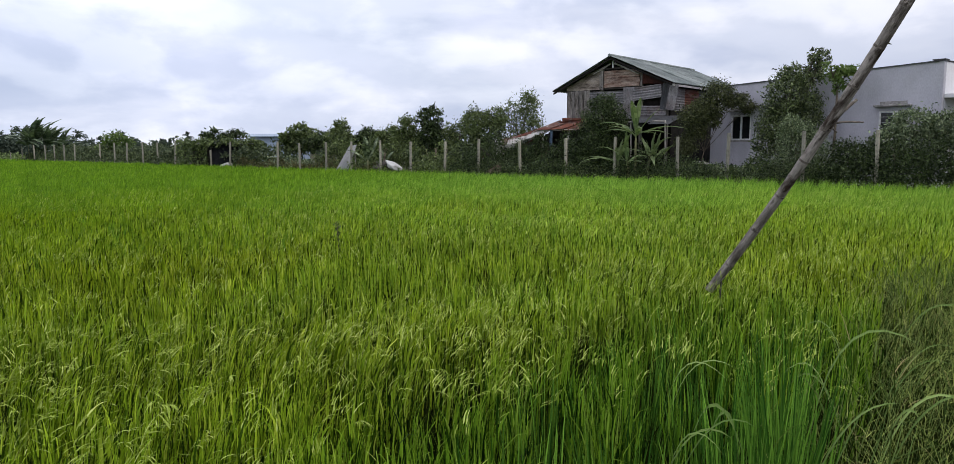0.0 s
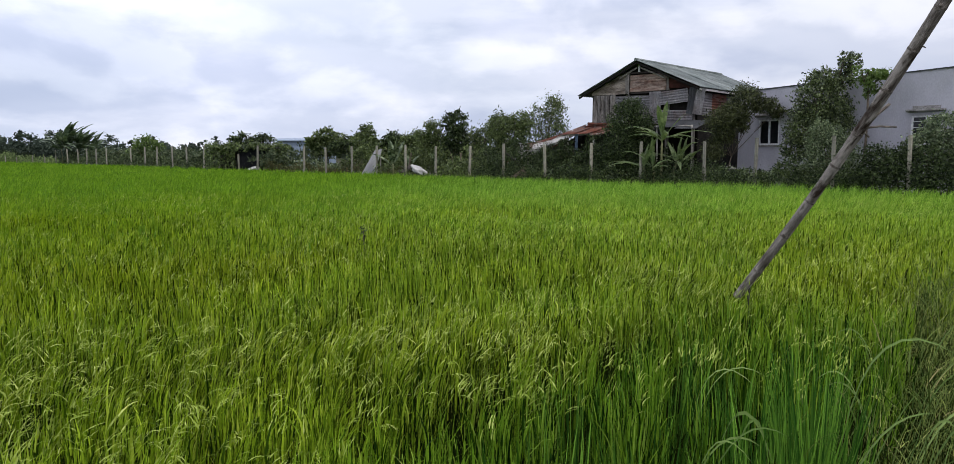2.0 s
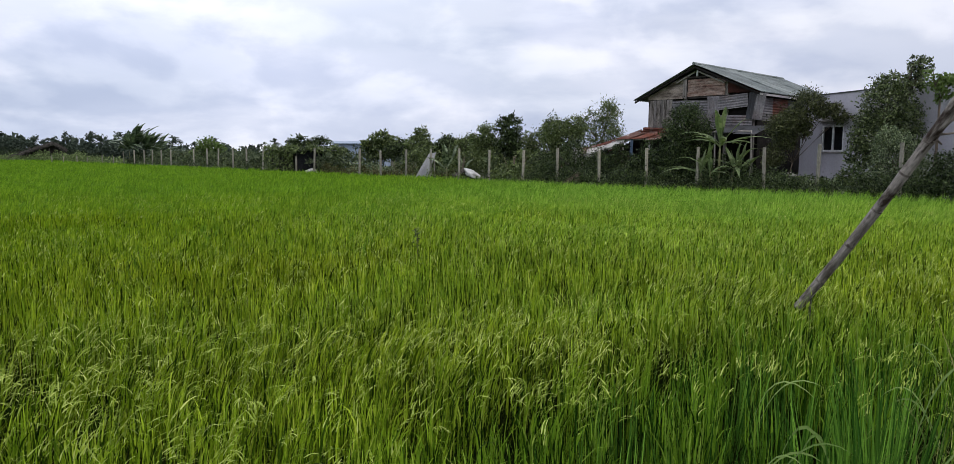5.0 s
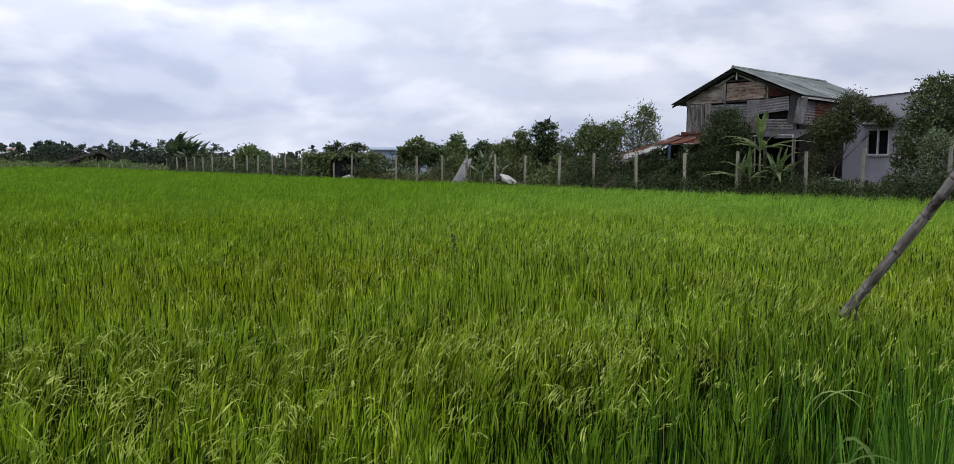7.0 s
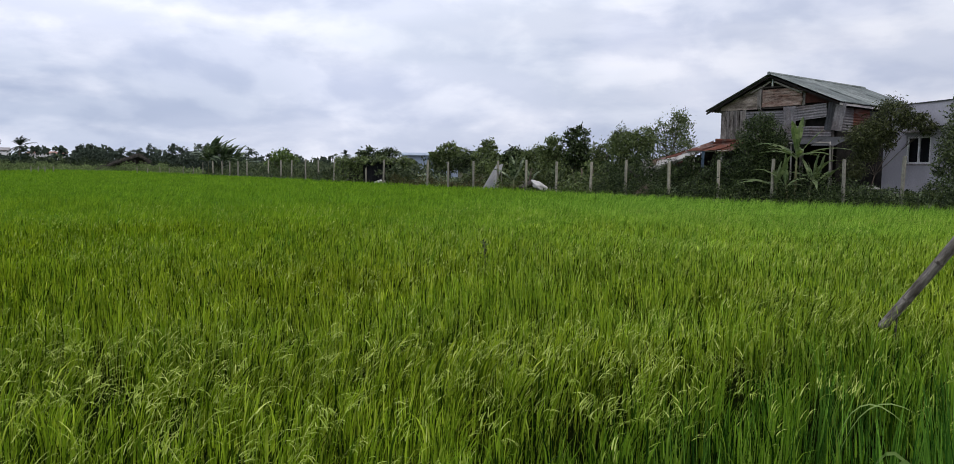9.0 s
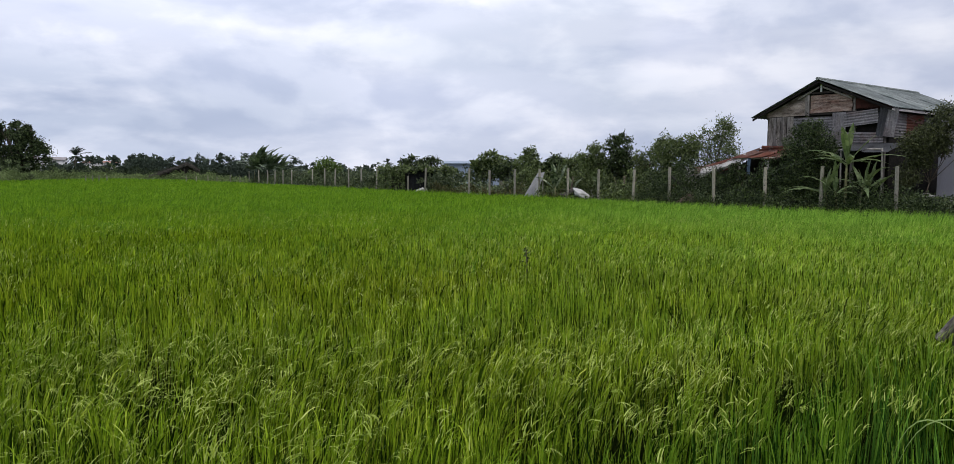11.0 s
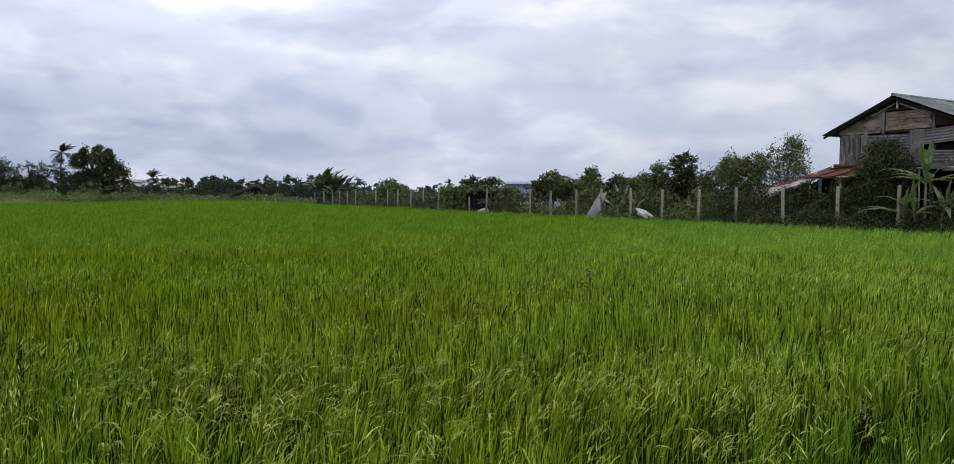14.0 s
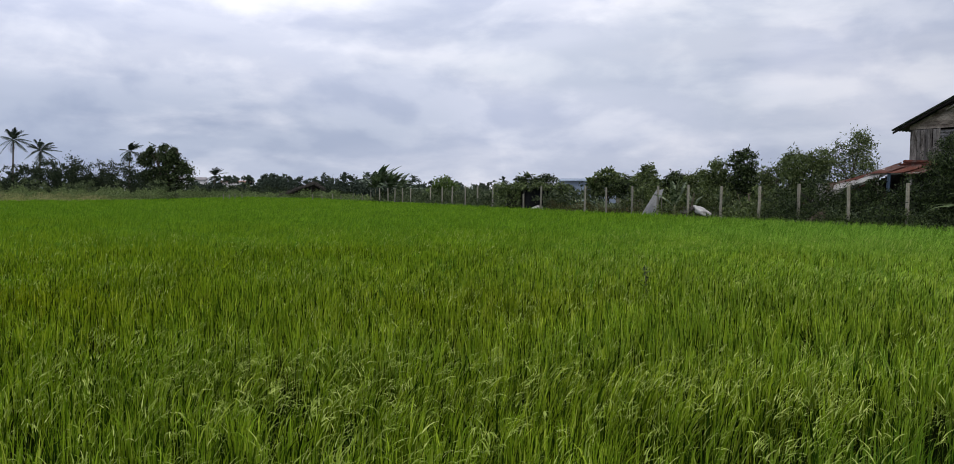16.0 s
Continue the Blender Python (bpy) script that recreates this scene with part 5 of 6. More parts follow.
hedge("undergrowth", 19.0, 33.0, 0.8, 1.7, 0.5, 5000, 0.18, BRUSH_GREY, "dusty grey-green scrub close to the far fence posts", 67, 0.3, kind="stuff")


# ---------------------------------------------------------------- clutter behind the fence
def leaning_sheet():
    x, y, z = on_ground(-10.1, 41.2)
    ob = thing("leaning_sheet", (x, y, z), "large grey metal sheet leaning by the fence", "metal sheet")
    s = Shape()
    P = [(-0.62, -0.35, -0.05), (0.12, -0.35, -0.05), (0.62, 0.25, 1.62), (0.2, 0.25, 1.55)]
    P += [(a + 0.0, c + 0.02, d) for a, c, d in P]
    s.add(P, [(0, 1, 2, 3), (7, 6, 5, 4), (0, 4, 5, 1), (1, 5, 6, 2), (2, 6, 7, 3), (3, 7, 4, 0)])
    s.done("sheet", CLOTH, ob)
    s = Shape()
    s.tube([(0.45, 0.65, -0.1), (0.5, 0.32, 1.5)], [0.03, 0.028], 7)
    s.done("prop", TIMBER, ob)


def white_sacks(bearing, depth, seed, n, label, brown=0):
    rr = random.Random(seed)
    x, y, z = on_ground(bearing, depth)
    ob = thing("sack_heap", (x, y, z), label, "sacks")
    for k in range(n):
        bm = bmesh.new()
        bmesh.ops.create_icosphere(bm, subdivisions=3, radius=1.0)
        sc = Vector((rr.uniform(0.3, 0.5), rr.uniform(0.25, 0.35), rr.uniform(0.16, 0.22)))
        for v in bm.verts:
            w = 1 + 0.45 * noise.noise(v.co * 1.8 + Vector((k, seed, 0))) + 0.1 * noise.noise(v.co * 5)
            v.co = Vector((v.co.x * sc.x * w, v.co.y * sc.y * w, max(v.co.z, -0.7) * sc.z * w))
        m = pose(rr.uniform(-0.4, 0.4), rr.uniform(-0.15, 0.15), 0.14 + 0.24 * (k // 2), rr.uniform(-8, 8), rr.uniform(-14, 14), rr.uniform(0, 180))
        if brown:                                        # the white ones have slid to one side of the heap
            m = pose(rr.uniform(-0.75, 0.0), rr.uniform(-0.1, 0.2), 0.14 + 0.16 * k, rr.uniform(-12, 12), rr.uniform(-20, 20), rr.uniform(0, 180)) if k < brown else pose(0.15 + 0.3 * (k - brown), -0.25, 0.40 - 0.14 * (k - brown), rr.uniform(-10, 10), 24, rr.uniform(-20, 20))
        bmesh.ops.transform(bm, matrix=m, verts=bm.verts)
        me = bpy.data.meshes.new("sack")
        bm.to_mesh(me)
        bm.free()
        for p in me.polygons:
            p.use_smooth = True
        me.materials.append(THATCH if k < brown else TARP)
        o = new("sack", me)
        o.parent = ob


def netted_hut():
    x, y, z = on_ground(-19.0, 51.5)
    ob = thing("netted_hut", (x, y, z), "low vine-covered hut hung with black netting", "hut", turn=10)
    for a, c in ((-2.3, -0.6), (-0.6, -0.6), (1.0, -0.6), (2.4, -0.6), (-2.3, 1.6), (2.4, 1.6)):
        s = Shape()
        s.tube([(a, c, -0.1), (a, c, 1.62)], [0.05, 0.045], 7)
        s.done("post", TIMBER_DARK, ob)
    s = Shape()
    s.corrugated(5.2, 2.6, basis(Vector((-2.6, -0.8, 1.62)), Vector((1, 0, 0)), Vector((0, 0, 1)), Vector((0, 1, 0.02))), 0.2, 0.02, 0.005, "z", 0, 3)
    s.done("roof", TIN_DARK, ob)
    s = Shape()
    for k in range(12):
        a = -0.75 + 0.16 * k
        s.box(a, a + 0.165, -0.52 + 0.03 * (k % 2), -0.50 + 0.03 * (k % 2), 0.12, 1.58)
    s.done("net", NET_AND_ROOM, ob)
    s = Shape()
    s.box(-2.3, 2.4, 1.5, 1.54, 0, 1.6)
    s.done("back_wall", TIMBER_DARK, ob)
    rng = np.random.default_rng(70)
    n = 5200
    a = rng.uniform(-2.8, 2.9, n)
    P = np.stack([a, rng.uniform(-1.0, 1.6, n), 1.72 + 0.12 * np.sin(a * 4) + rng.normal(size=n) * 0.12], 1)
    left = rng.uniform(0, 1, n) < 0.5
    hang = left & ((a < -0.85) | (a > 1.15))
    P[hang, 1] = -0.85 + rng.normal(size=hang.sum()) * 0.12
    P[hang, 2] = rng.uniform(0.1, 1.75, hang.sum())
    V, F = leaf_cards(rng, P, 0.17, 0.5, 0.4)
    to_object("vines", V, F, LEAF_MID, ob)


def shed(name, bearing, depth, w, d, h, mat, label, roof, turn=0.0, base=0.0):
    x, y = spot(bearing, depth)
    ob = thing(name, (x, y, base), label, "shed", turn=turn)
    s = Shape()
    s.box(-w / 2, w / 2, 0, d, -0.1, h)
    s.done("walls", mat, ob)
    s = Shape()
    P = [(-w / 2 - 0.2, -0.3, h - 0.05), (w / 2 + 0.2, -0.3, h - 0.05), (w / 2 + 0.2, d / 2, h + w * 0.06), (-w / 2 - 0.2, d / 2, h + w * 0.06), (w / 2 + 0.2, d + 0.3, h - 0.05), (-w / 2 - 0.2, d + 0.3, h - 0.05)]
    P += [(a, c, e + 0.08) for a, c, e in P]
    s.add(P, [(3, 2, 1, 0), (5, 4, 2, 3), (6, 7, 8, 9), (9, 8, 10, 11), (0, 1, 7, 6), (4, 5, 11, 10), (1, 2, 8, 7), (2, 4, 10, 8), (3, 0, 6, 9), (5, 3, 9, 11)])
    s.done("roof", roof, ob)
    return ob


def prop_stick():
    x, y, z = on_ground(1.2, 34.6)
    ob = thing("stick", (x, y, z), "dark pole leaning against the fence", "pole")
    s = Shape()
    s.tube([(1.1, 0.1, -0.05), (0.1, 0.05, 0.75), (-0.7, 0, 1.5)], [0.028, 0.026, 0.022], 7)
    s.done("rod", TIMBER_DARK, ob, smooth=True)


def mat_heap():
    x, y, z = on_ground(1.6, 34.4)
    ob = thing("mat_heap", (x, y, z), "crumpled brown mat slumped behind the fence", "mat")
    n, P, F = 12, [], []
    for j in range(n + 1):
        for i in range(n + 1):
            a, c = i / n - 0.5, j / n - 0.5
            P.append((a * 1.1, c * 0.7, 0.62 * math.exp(-6 * a * a - 4 * c * c) + 0.06 * math.sin(9 * a + 5 * c) + 0.04))
    for j in range(n):
        for i in range(n):
            q = j * (n + 1) + i
            F.append((q, q + 1, q + n + 2, q + n + 1))
    s = Shape()
    s.add(P, F)
    s.done("mat", surface("brown_mat", (0.11, 0.085, 0.062), (0.165, 0.13, 0.10), (0.06, 0.05, 0.04), 3, 0.9), ob, smooth=True)


def bare_stems():
    rr = random.Random(14)
    for bearing, depth in ((-3.4, 37.4), (-2.9, 37.6), (-7.3, 39.4)):
        x, y, z = on_ground(bearing, depth)
        ob = thing("sapling", (x, y, z), "thin bare sapling stem forking from the ground", "sapling", "bare saplings")
        for k in range(3):
            s = Shape()
            a = rr.uniform(-0.5, 0.5)
            s.tube([(0, 0, -0.1), (a * 0.4, 0, 0.6), (a, 0.1, 1.35)], [0.03, 0.022, 0.012], 6)
            s.done("stem", BARK, ob, smooth=True)


prop_stick()
mat_heap()
bare_stems()
leaning_sheet()
white_sacks(-6.6, 39.1, 5, 4, "white sack thrown over a brown heap behind the fence", 3)
white_sacks(-18.7, 50.6, 8, 2, "two pale sacks lying under the netting")
white_sacks(16.6, 30.9, 6, 5, "pile of pale sacks under the porch awning")


def porch_ledge():
    x, y, z = on_ground(16.6, 29.6)
    s = Shape()
    s.box(-1.3, 1.3, -0.15, 0.15, -0.1, 0.62, None, 0.02)
    ob = s.done("ledge", MOULD)
    ob.matrix_basis = pose(x, y, z, 0, 0, -41)
    tagged(ob, "low mouldy concrete ledge under the porch", "wall")


def hanging_cloth():
    """A faded blue cloth over the beam of the lean-to."""
    n, m, P, F = 8, 10, [], []
    for j in range(m + 1):
        for i in range(n + 1):
            a, c = i / n, j / m
            wave = 0.03 * math.sin(9 * a + 2 * c) * (0.3 + c) + 0.015 * math.sin(21 * a)
            P.append((0.66 + 0.16 * a * (1 - 0.25 * c), -1.385 - wave, 2.19 - 0.95 * c))
    for j in range(m):
        for i in range(n):
            q = j * (n + 1) + i
            F.append((q, q + 1, q + n + 2, q + n + 1))
    s = Shape()
    s.add(P, F)
    ob = s.done("cloth", BLUE_PLASTIC, smooth=True)
    thick = ob.modifiers.new("thickness", "SOLIDIFY")
    thick.thickness = 0.006
    ob.matrix_basis = SHACK.matrix_basis.copy()
    tagged(ob, "faded blue cloth hung over the lean-to beam", "cloth")


hanging_cloth()
porch_ledge()
netted_hut()
shed("blue_shed", -15.8, 75.0, 3.4, 4.0, 3.1, BLUE_TIN, "blue-grey sheet metal shed beyond the trees", BLUE_TIN, 6)
shed("blue_shed", -14.2, 84.0, 3.4, 4.0, 2.85, BLUE_TIN, "low blue-grey shed with a pale roof edge", TIN_PALE, 4)
shed("far_house", -45.0, 150.0, 11.0, 7.0, 4.5, PLASTER_PALE, "distant pale house under a flat roof", TIN_GREY, 40)
shed("far_house", -41.4, 165.0, 8.0, 8.0, 4.0, PLASTER_PALE, "distant house with a red tiled roof", TILE_RED, 35)
shed("far_house", -50.0, 190.0, 9.0, 8.0, 4.2, PLASTER_PALE, "distant house with a red tiled roof", TILE_RED, 35)


def ruined_hut():
    x, y = spot(-36.3, 96.0)
    ob = thing("ruined_hut", (x, y, 0.3), "collapsed dark thatched hut at the field's far edge", "hut", turn=36)
    s = Shape()
    P = [(-4.4, 0, 0.5), (-4.2, 2.2, 0.7), (1.1, -0.3, 2.6), (1.2, 2.4, 2.6), (2.5, -0.5, 1.7), (2.4, 2.6, 1.8)]
    P += [(a, c, e + 0.3) for a, c, e in P]
    s.add(P, [(0, 2, 3, 1), (2, 4, 5, 3), (7, 9, 8, 6), (9, 11, 10, 8), (0, 6, 8, 2), (2, 8, 10, 4), (1, 3, 9, 7), (3, 5, 11, 9), (0, 1, 7, 6), (4, 10, 11, 5)])
    s.done("roof", THATCH, ob)
    rng = np.random.default_rng(88)                       # loose ragged thatch
    m = 2600
    a = rng.uniform(-4.6, 2.7, m)
    top = np.interp(a, [-4.4, 1.1, 2.5], [0.85, 2.95, 2.05])
    P = np.stack([a, rng.uniform(-0.7, 2.4, m), top + rng.normal(size=m) * 0.12 - 0.25 * rng.uniform(0, 1, m) ** 2], 1)
    to_object("thatch", *leaf_cards(rng, P, 0.30, 0.2, 0.8), THATCH, ob)
    for a, c, h in ((-2.0, 0.2, 1.3), (0.6, 0, 2.1), (2.1, 0, 1.8), (0.6, 2.2, 2.1), (2.1, 2.2, 1.8)):
        s = Shape()
        s.tube([(a, c, -0.4), (a, c, h)], [0.09, 0.07], 6)
        s.done("post", THATCH, ob)
    s = Shape()
    s.box(-5.2, -3.6, -0.5, 0.4, 0.35, 0.4, pose(0, 0, 0, 12, -14, 0))
    s.done("fallen_sheet", TIN_PALE, ob)
    s = Shape()                                           # dark sunken walls under the thatch
    P = [(-3.6, 0.8, -0.4), (2.2, 0.8, -0.4), (2.2, 0.8, 1.75), (1.1, 0.8, 2.5), (-3.6, 0.8, 0.75)]
    P += [(a, 0.95, q) for a, _, q in P]
    s.add(P, [(0, 1, 2, 3, 4), (9, 8, 7, 6, 5)] + [(i, i + 5, (i + 1) % 5 + 5, (i + 1) % 5) for i in range(5)])
    s.done("wall", TIMBER_DARK, ob)


ruined_hut()


# ---------------------------------------------------------------- palms and far woods
def palm(bearing, depth, height, seed, label, wind=0.5, fronds=30, size=3.2, lean=0.5):
    rng, rr = np.random.default_rng(seed), random.Random(seed)
    x, y = spot(bearing, depth)
    ob = thing("coconut_palm", (x, y, 0.0), label, "palm tree", "coconut palms")
    s = Shape()
    top = Vector((lean, 0, height))
    s.tube([(0, 0, -0.2), (lean * 0.2, 0, height * 0.4), (lean * 0.6, 0, height * 0.75), top], [0.17, 0.12, 0.10, 0.09], 8)
    s.done("trunk", BARK, ob, smooth=True)
    pieces = []
    for k in range(fronds):
        az = 2 * math.pi * (k + rr.uniform(-0.4, 0.4)) / fronds
        rise, L = rr.uniform(-0.8, 1.5), size * rr.uniform(0.75, 1.1)
        t = np.linspace(0.06, 1, 32)
        d = np.array([math.cos(az), math.sin(az)])
        cx = top.x + d[0] * L * t * math.cos(rise) + wind * t * t
        cy = top.y + d[1] * L * t * math.cos(rise)
        cz = top.z + L * (t * math.sin(rise) - 0.34 * t * t)
        C = np.stack([cx, cy, cz], 1)
        D = np.gradient(C, axis=0)
        D /= np.linalg.norm(D, axis=1)[:, None]
        S = np.cross(D, np.array([0, 0, 1.0]))
        S /= np.linalg.norm(S, axis=1)[:, None] + 1e-6
        for sgn in (-1, 1):
            ll = size * 0.27 * np.sin(np.pi * np.clip(t * 0.9 + 0.08, 0, 1)) * rng.uniform(0.8, 1.1, len(t))
            tip = C + (S * sgn * 0.8 + D * 0.5 - np.array([0, 0, 0.35])) * ll[:, None]
            V = np.stack([C - D * 0.03, C + D * 0.03, tip], 1).reshape(-1, 3)
            pieces.append((V, np.arange(len(t) * 3).reshape(-1, 3)))
        V = np.stack([C + np.array([0, 0, 0.03]), C - np.array([0, 0, 0.03])], 1).reshape(-1, 3)
        q = np.arange(len(t) - 1) * 2
        pieces.append((V, np.concatenate([np.stack([q, q + 1, q + 3], 1), np.stack([q, q + 3, q + 2], 1)])))
    V, F = joined(pieces)
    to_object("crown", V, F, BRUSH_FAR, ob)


for k, (bb, dd, hh, ss) in enumerate(((-55.5, 72.0, 9.0, 2.7), (-54.0, 74.0, 7.5, 2.6), (-48.6, 84.0, 7.8, 2.4), (-43.0, 112.0, 4.6, 2.6))):
    palm(bb, dd, hh, 200 + k, "coconut palm blown by the wind beyond the bund", wind=0.7, fronds=25, size=ss)
for k, (bb, dd, hh) in enumerate(((-28.4, 210, 6.0), (-25.6, 220, 5.3), (-21.4, 200, 5.0), (-19.8, 230, 4.2), (-33.6, 190, 6.2), (-33.0, 220, 5.2), (-38.5, 160, 4.2), (-35.0, 210, 5.0), (-30.3, 180, 4.4))):
    palm(bb, dd, hh, 220 + k, "distant coconut palm on the skyline", size=2.2, fronds=24)

x, y = spot(-46.4, 80.0)
tree("tree", (x, y, 0.4), [(-1.0, 0, 5.2, 1.5, 2.0, 1.4), (-2.9, 0, 5.9, 0.9, 1.4, 1.0), (-1.3, 0, 7.0, 1.0, 1.4, 0.7), (1.8, 0, 5.3, 1.5, 2, 1.4), (0.8, 0, 7.2, 1.0, 1.6, 0.6), (2.9, 0, 6.6, 0.8, 1.2, 0.6), (3.9, 0, 5.0, 0.8, 1.2, 0.9), (3.6, 0, 3.4, 1.3, 1.8, 1.6), (-1.6, 0, 3.0, 1.6, 2, 1.5), (1.0, 0, 2.0, 2.4, 2, 1.6)], 26000, 0.28, LEAF_DARK, "large dark round-headed tree on the far bund", 91, r0=0.3, slim=0.5, clump=0.2, per=160, fill=0.6)


def far_woods():
    """Low uneven tree line all round the horizon."""
    rng = np.random.default_rng(95)
    bearing = np.concatenate([rng.uniform(-100, 12, 1500), rng.uniform(12, 260, 350), rng.uniform(-100, 12, 700)])
    r = rng.uniform(170, 270, len(bearing))
    hgt = np.where(bearing > -34, 3.6, 4.8) + 0.6 * np.sin(bearing * 0.9) + 0.6 * np.sin(bearing * 2.7 + 1) + rng.normal(size=len(bearing)) * 0.9
    hgt = np.clip(hgt, 2.3, 8)
    hgt[-700:] = rng.uniform(2.4, 3.4, 700)
    wide = rng.uniform(1.5, 3.2, len(bearing))
    lobes = np.stack([r * np.sin(np.radians(bearing)), r * np.cos(np.radians(bearing)), hgt * 0.5, wide, wide, hgt * 0.48], 1)
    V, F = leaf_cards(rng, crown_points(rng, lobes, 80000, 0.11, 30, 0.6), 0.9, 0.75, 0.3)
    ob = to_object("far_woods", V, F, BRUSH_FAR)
    tagged(ob, "distant haze-tinted line of trees along the horizon", "woods", kind="stuff")


def brush(name, b0, b1, ahead, deep, tall, n, size, mat, label, seed, wavy=0.22):
    rng = np.random.default_rng(seed)
    bearing = rng.uniform(b0, b1, n)
    off = ahead + deep * rng.uniform(0, 1, n)
    r = field_depth(bearing) + off
    x, y = r * np.sin(np.radians(bearing)), r * np.cos(np.radians(bearing))
    wave = 1 + wavy * (0.6 * np.sin(bearing * 2.3 + seed) + 0.5 * np.sin(bearing * 5.1) + 0.3 * np.sin(bearing * 11 + seed))
    edge = np.minimum(1, 4 * np.minimum(bearing - b0, b1 - bearing) / (b1 - b0) + 0.25)
    z = ground_z(x, y) + tall * wave * edge * rng.uniform(0, 1, n) ** 0.6 * (0.55 + 0.45 * (off - ahead) / deep)
    V, F = leaf_cards(rng, np.stack([x, y, z], 1), size, 0.5, 0.15)
    tagged(to_object(name, V, F, mat), label, "undergrowth", kind="stuff")


def thicket(name, b0, b1, ahead, deep, tall, lumps, n, size, mat, label, seed):
    """Rounded bushes crowding together along the far bund."""
    rng = np.random.default_rng(seed)
    lobes = []
    for bearing in np.linspace(b0, b1, lumps) + rng.normal(size=lumps) * 0.4:
        r = float(field_depth(bearing)) + ahead + deep * rng.uniform()
        h, w = tall * rng.uniform(0.42, 1.15), tall * rng.uniform(0.28, 0.55)
        lobes.append((r * math.sin(radians(bearing)), r * math.cos(radians(bearing)), 0.3 + h * 0.52, w, w, h * 0.5))
    V, F = leaf_cards(rng, crown_points(rng, lobes, n, 0.09, 40, 0.7), size, 0.6, 0.2)
    tagged(to_object(name, V, F, mat), label, "undergrowth", kind="stuff")


far_woods()
thicket("brush", -76, -47.6, 12, 9, 5.2, 120, 72000, 0.23, BRUSH_DARK, "dense dark bushes beyond the far bund", 96)
thicket("brush", -76, -40.0, 4, 5, 2.8, 110, 38000, 0.23, BRUSH_GREY, "grey-green bushes along the far bund", 101)
brush("brush", -74, -36, 0.8, 4, 1.6, 48000, 0.18, BAND, "low grey-green weeds on the far bund", 97)
brush("brush", -46, -32, 8, 14, 2.2, 16000, 0.35, BRUSH_DARK, "scrub and banana thicket at the field's far end", 98)
brush("dry_grass", -75, -46.5, -0.6, 2.2, 1.25, 40000, 0.11, STRAW, "strip of dry straw-coloured grass along the far bund", 99, 0.15)
brush("dry_grass", -46, -30, -0.5, 3.0, 1.1, 9000, 0.3, BAND, "rough green grass on the far bund", 100, 0.2)

thicket("brush", -46, -40, 14, 20, 2.6, 26, 14000, 0.32, BRUSH_FAR, "low haze-tinted bushes in front of the distant houses", 105)
thicket("brush", -40, -25, 14, 30, 4.6, 62, 44000, 0.38, BRUSH_FAR, "haze-tinted belt of trees and bananas beyond the field's far end", 103)
brush("brush", -39.5, -33.0, -9, 2.5, 1.9, 7000, 0.2, BAND, "rough weeds in front of the ruined hut", 104)


def stakes():
    rr = random.Random(11)
    for bb in (-42.3, -41.9, -41.5, -41.0, -35.9, -35.2, -34.4, -33.8, -32.9, -32.2):
        x, y = 98 * math.sin(radians(bb)), 98 * math.cos(radians(bb))
        ob = thing("stake", (x, y, 0.0), "short pale stake at the field's far edge", "stake", "row of stakes")
        s = Shape()
        s.tube([(0, 0, -0.1), (rr.uniform(-.05, .05), 0, rr.uniform(1.3, 1.55))], [0.06, 0.05], 6)
        s.done("rod", CONCRETE, ob)


stakes()


# ---------------------------------------------------------------- weeds in the foreground
def grass_clump(at, n, tall, wide, spread, lean, mat, label, seed, category="grass", segs=9, droop=0.42):
    rng = np.random.default_rng(seed)
    a = rng.uniform(0, 2 * math.pi, n)
    q = spread * np.sqrt(rng.uniform(0, 1, n))
    x, y = at[0] + q * np.cos(a), at[1] + q * np.sin(a)
    V, F = blades(rng, x, y, np.full(n, at[2]), tall * rng.uniform(0.55, 1.1, n), wide * rng.uniform(0.6, 1.2, n), a + rng.normal(size=n) * 0.5,
                  lean * rng.uniform(0.2, 1.4, n), segs, droop * rng.uniform(0.3, 1.6, n))
    return tagged(to_object("grass_clump", V, F, mat), label, category, kind="stuff")


grass_clump((1.2, 2.5, 0.0), 10, 1.15, 0.018, 0.25, 0.6, ARCH, "coarse arching weed grass at the field edge", 301)
grass_clump((1.6, 2.8, 0.0), 8, 1.15, 0.018, 0.25, 0.6, ARCH, "coarse arching weed grass at the field edge", 303)
grass_clump((1.68, 5.2, 0.0), 460, 1.04, 0.009, 0.30, 0.10, RICE, "rice leaves round the foot of the pole", 306, droop=0.05)
for cx, cy, tall, n, k in ((1.02, 2.62, 1.16, 150, 0), (1.2, 2.75, 1.2, 130, 1), (0.86, 2.5, 1.0, 90, 2), (1.36, 3.1, 1.12, 110, 3), (1.5, 3.6, 1.06, 110, 4), (1.05, 3.3, 1.08, 120, 5), (0.9, 3.9, 1.0, 100, 6),
                           (1.75, 4.1, 1.04, 100, 7), (1.3, 4.5, 1.02, 100, 8), (0.5, 2.5, 1.0, 110, 9), (0.62, 3.2, 1.0, 100, 10), (2.0, 4.6, 1.0, 80, 11), (0.35, 3.4, 1.0, 90, 12), (0.1, 2.5, 0.98, 90, 13), (0.25, 2.9, 0.98, 90, 14)):
    grass_clump((cx, cy, 0.0), n, tall, 0.0145, 0.15, 0.10, EDGE_RICE, "broad upright deep green rice leaves at the field edge", 310 + k, droop=0.05)


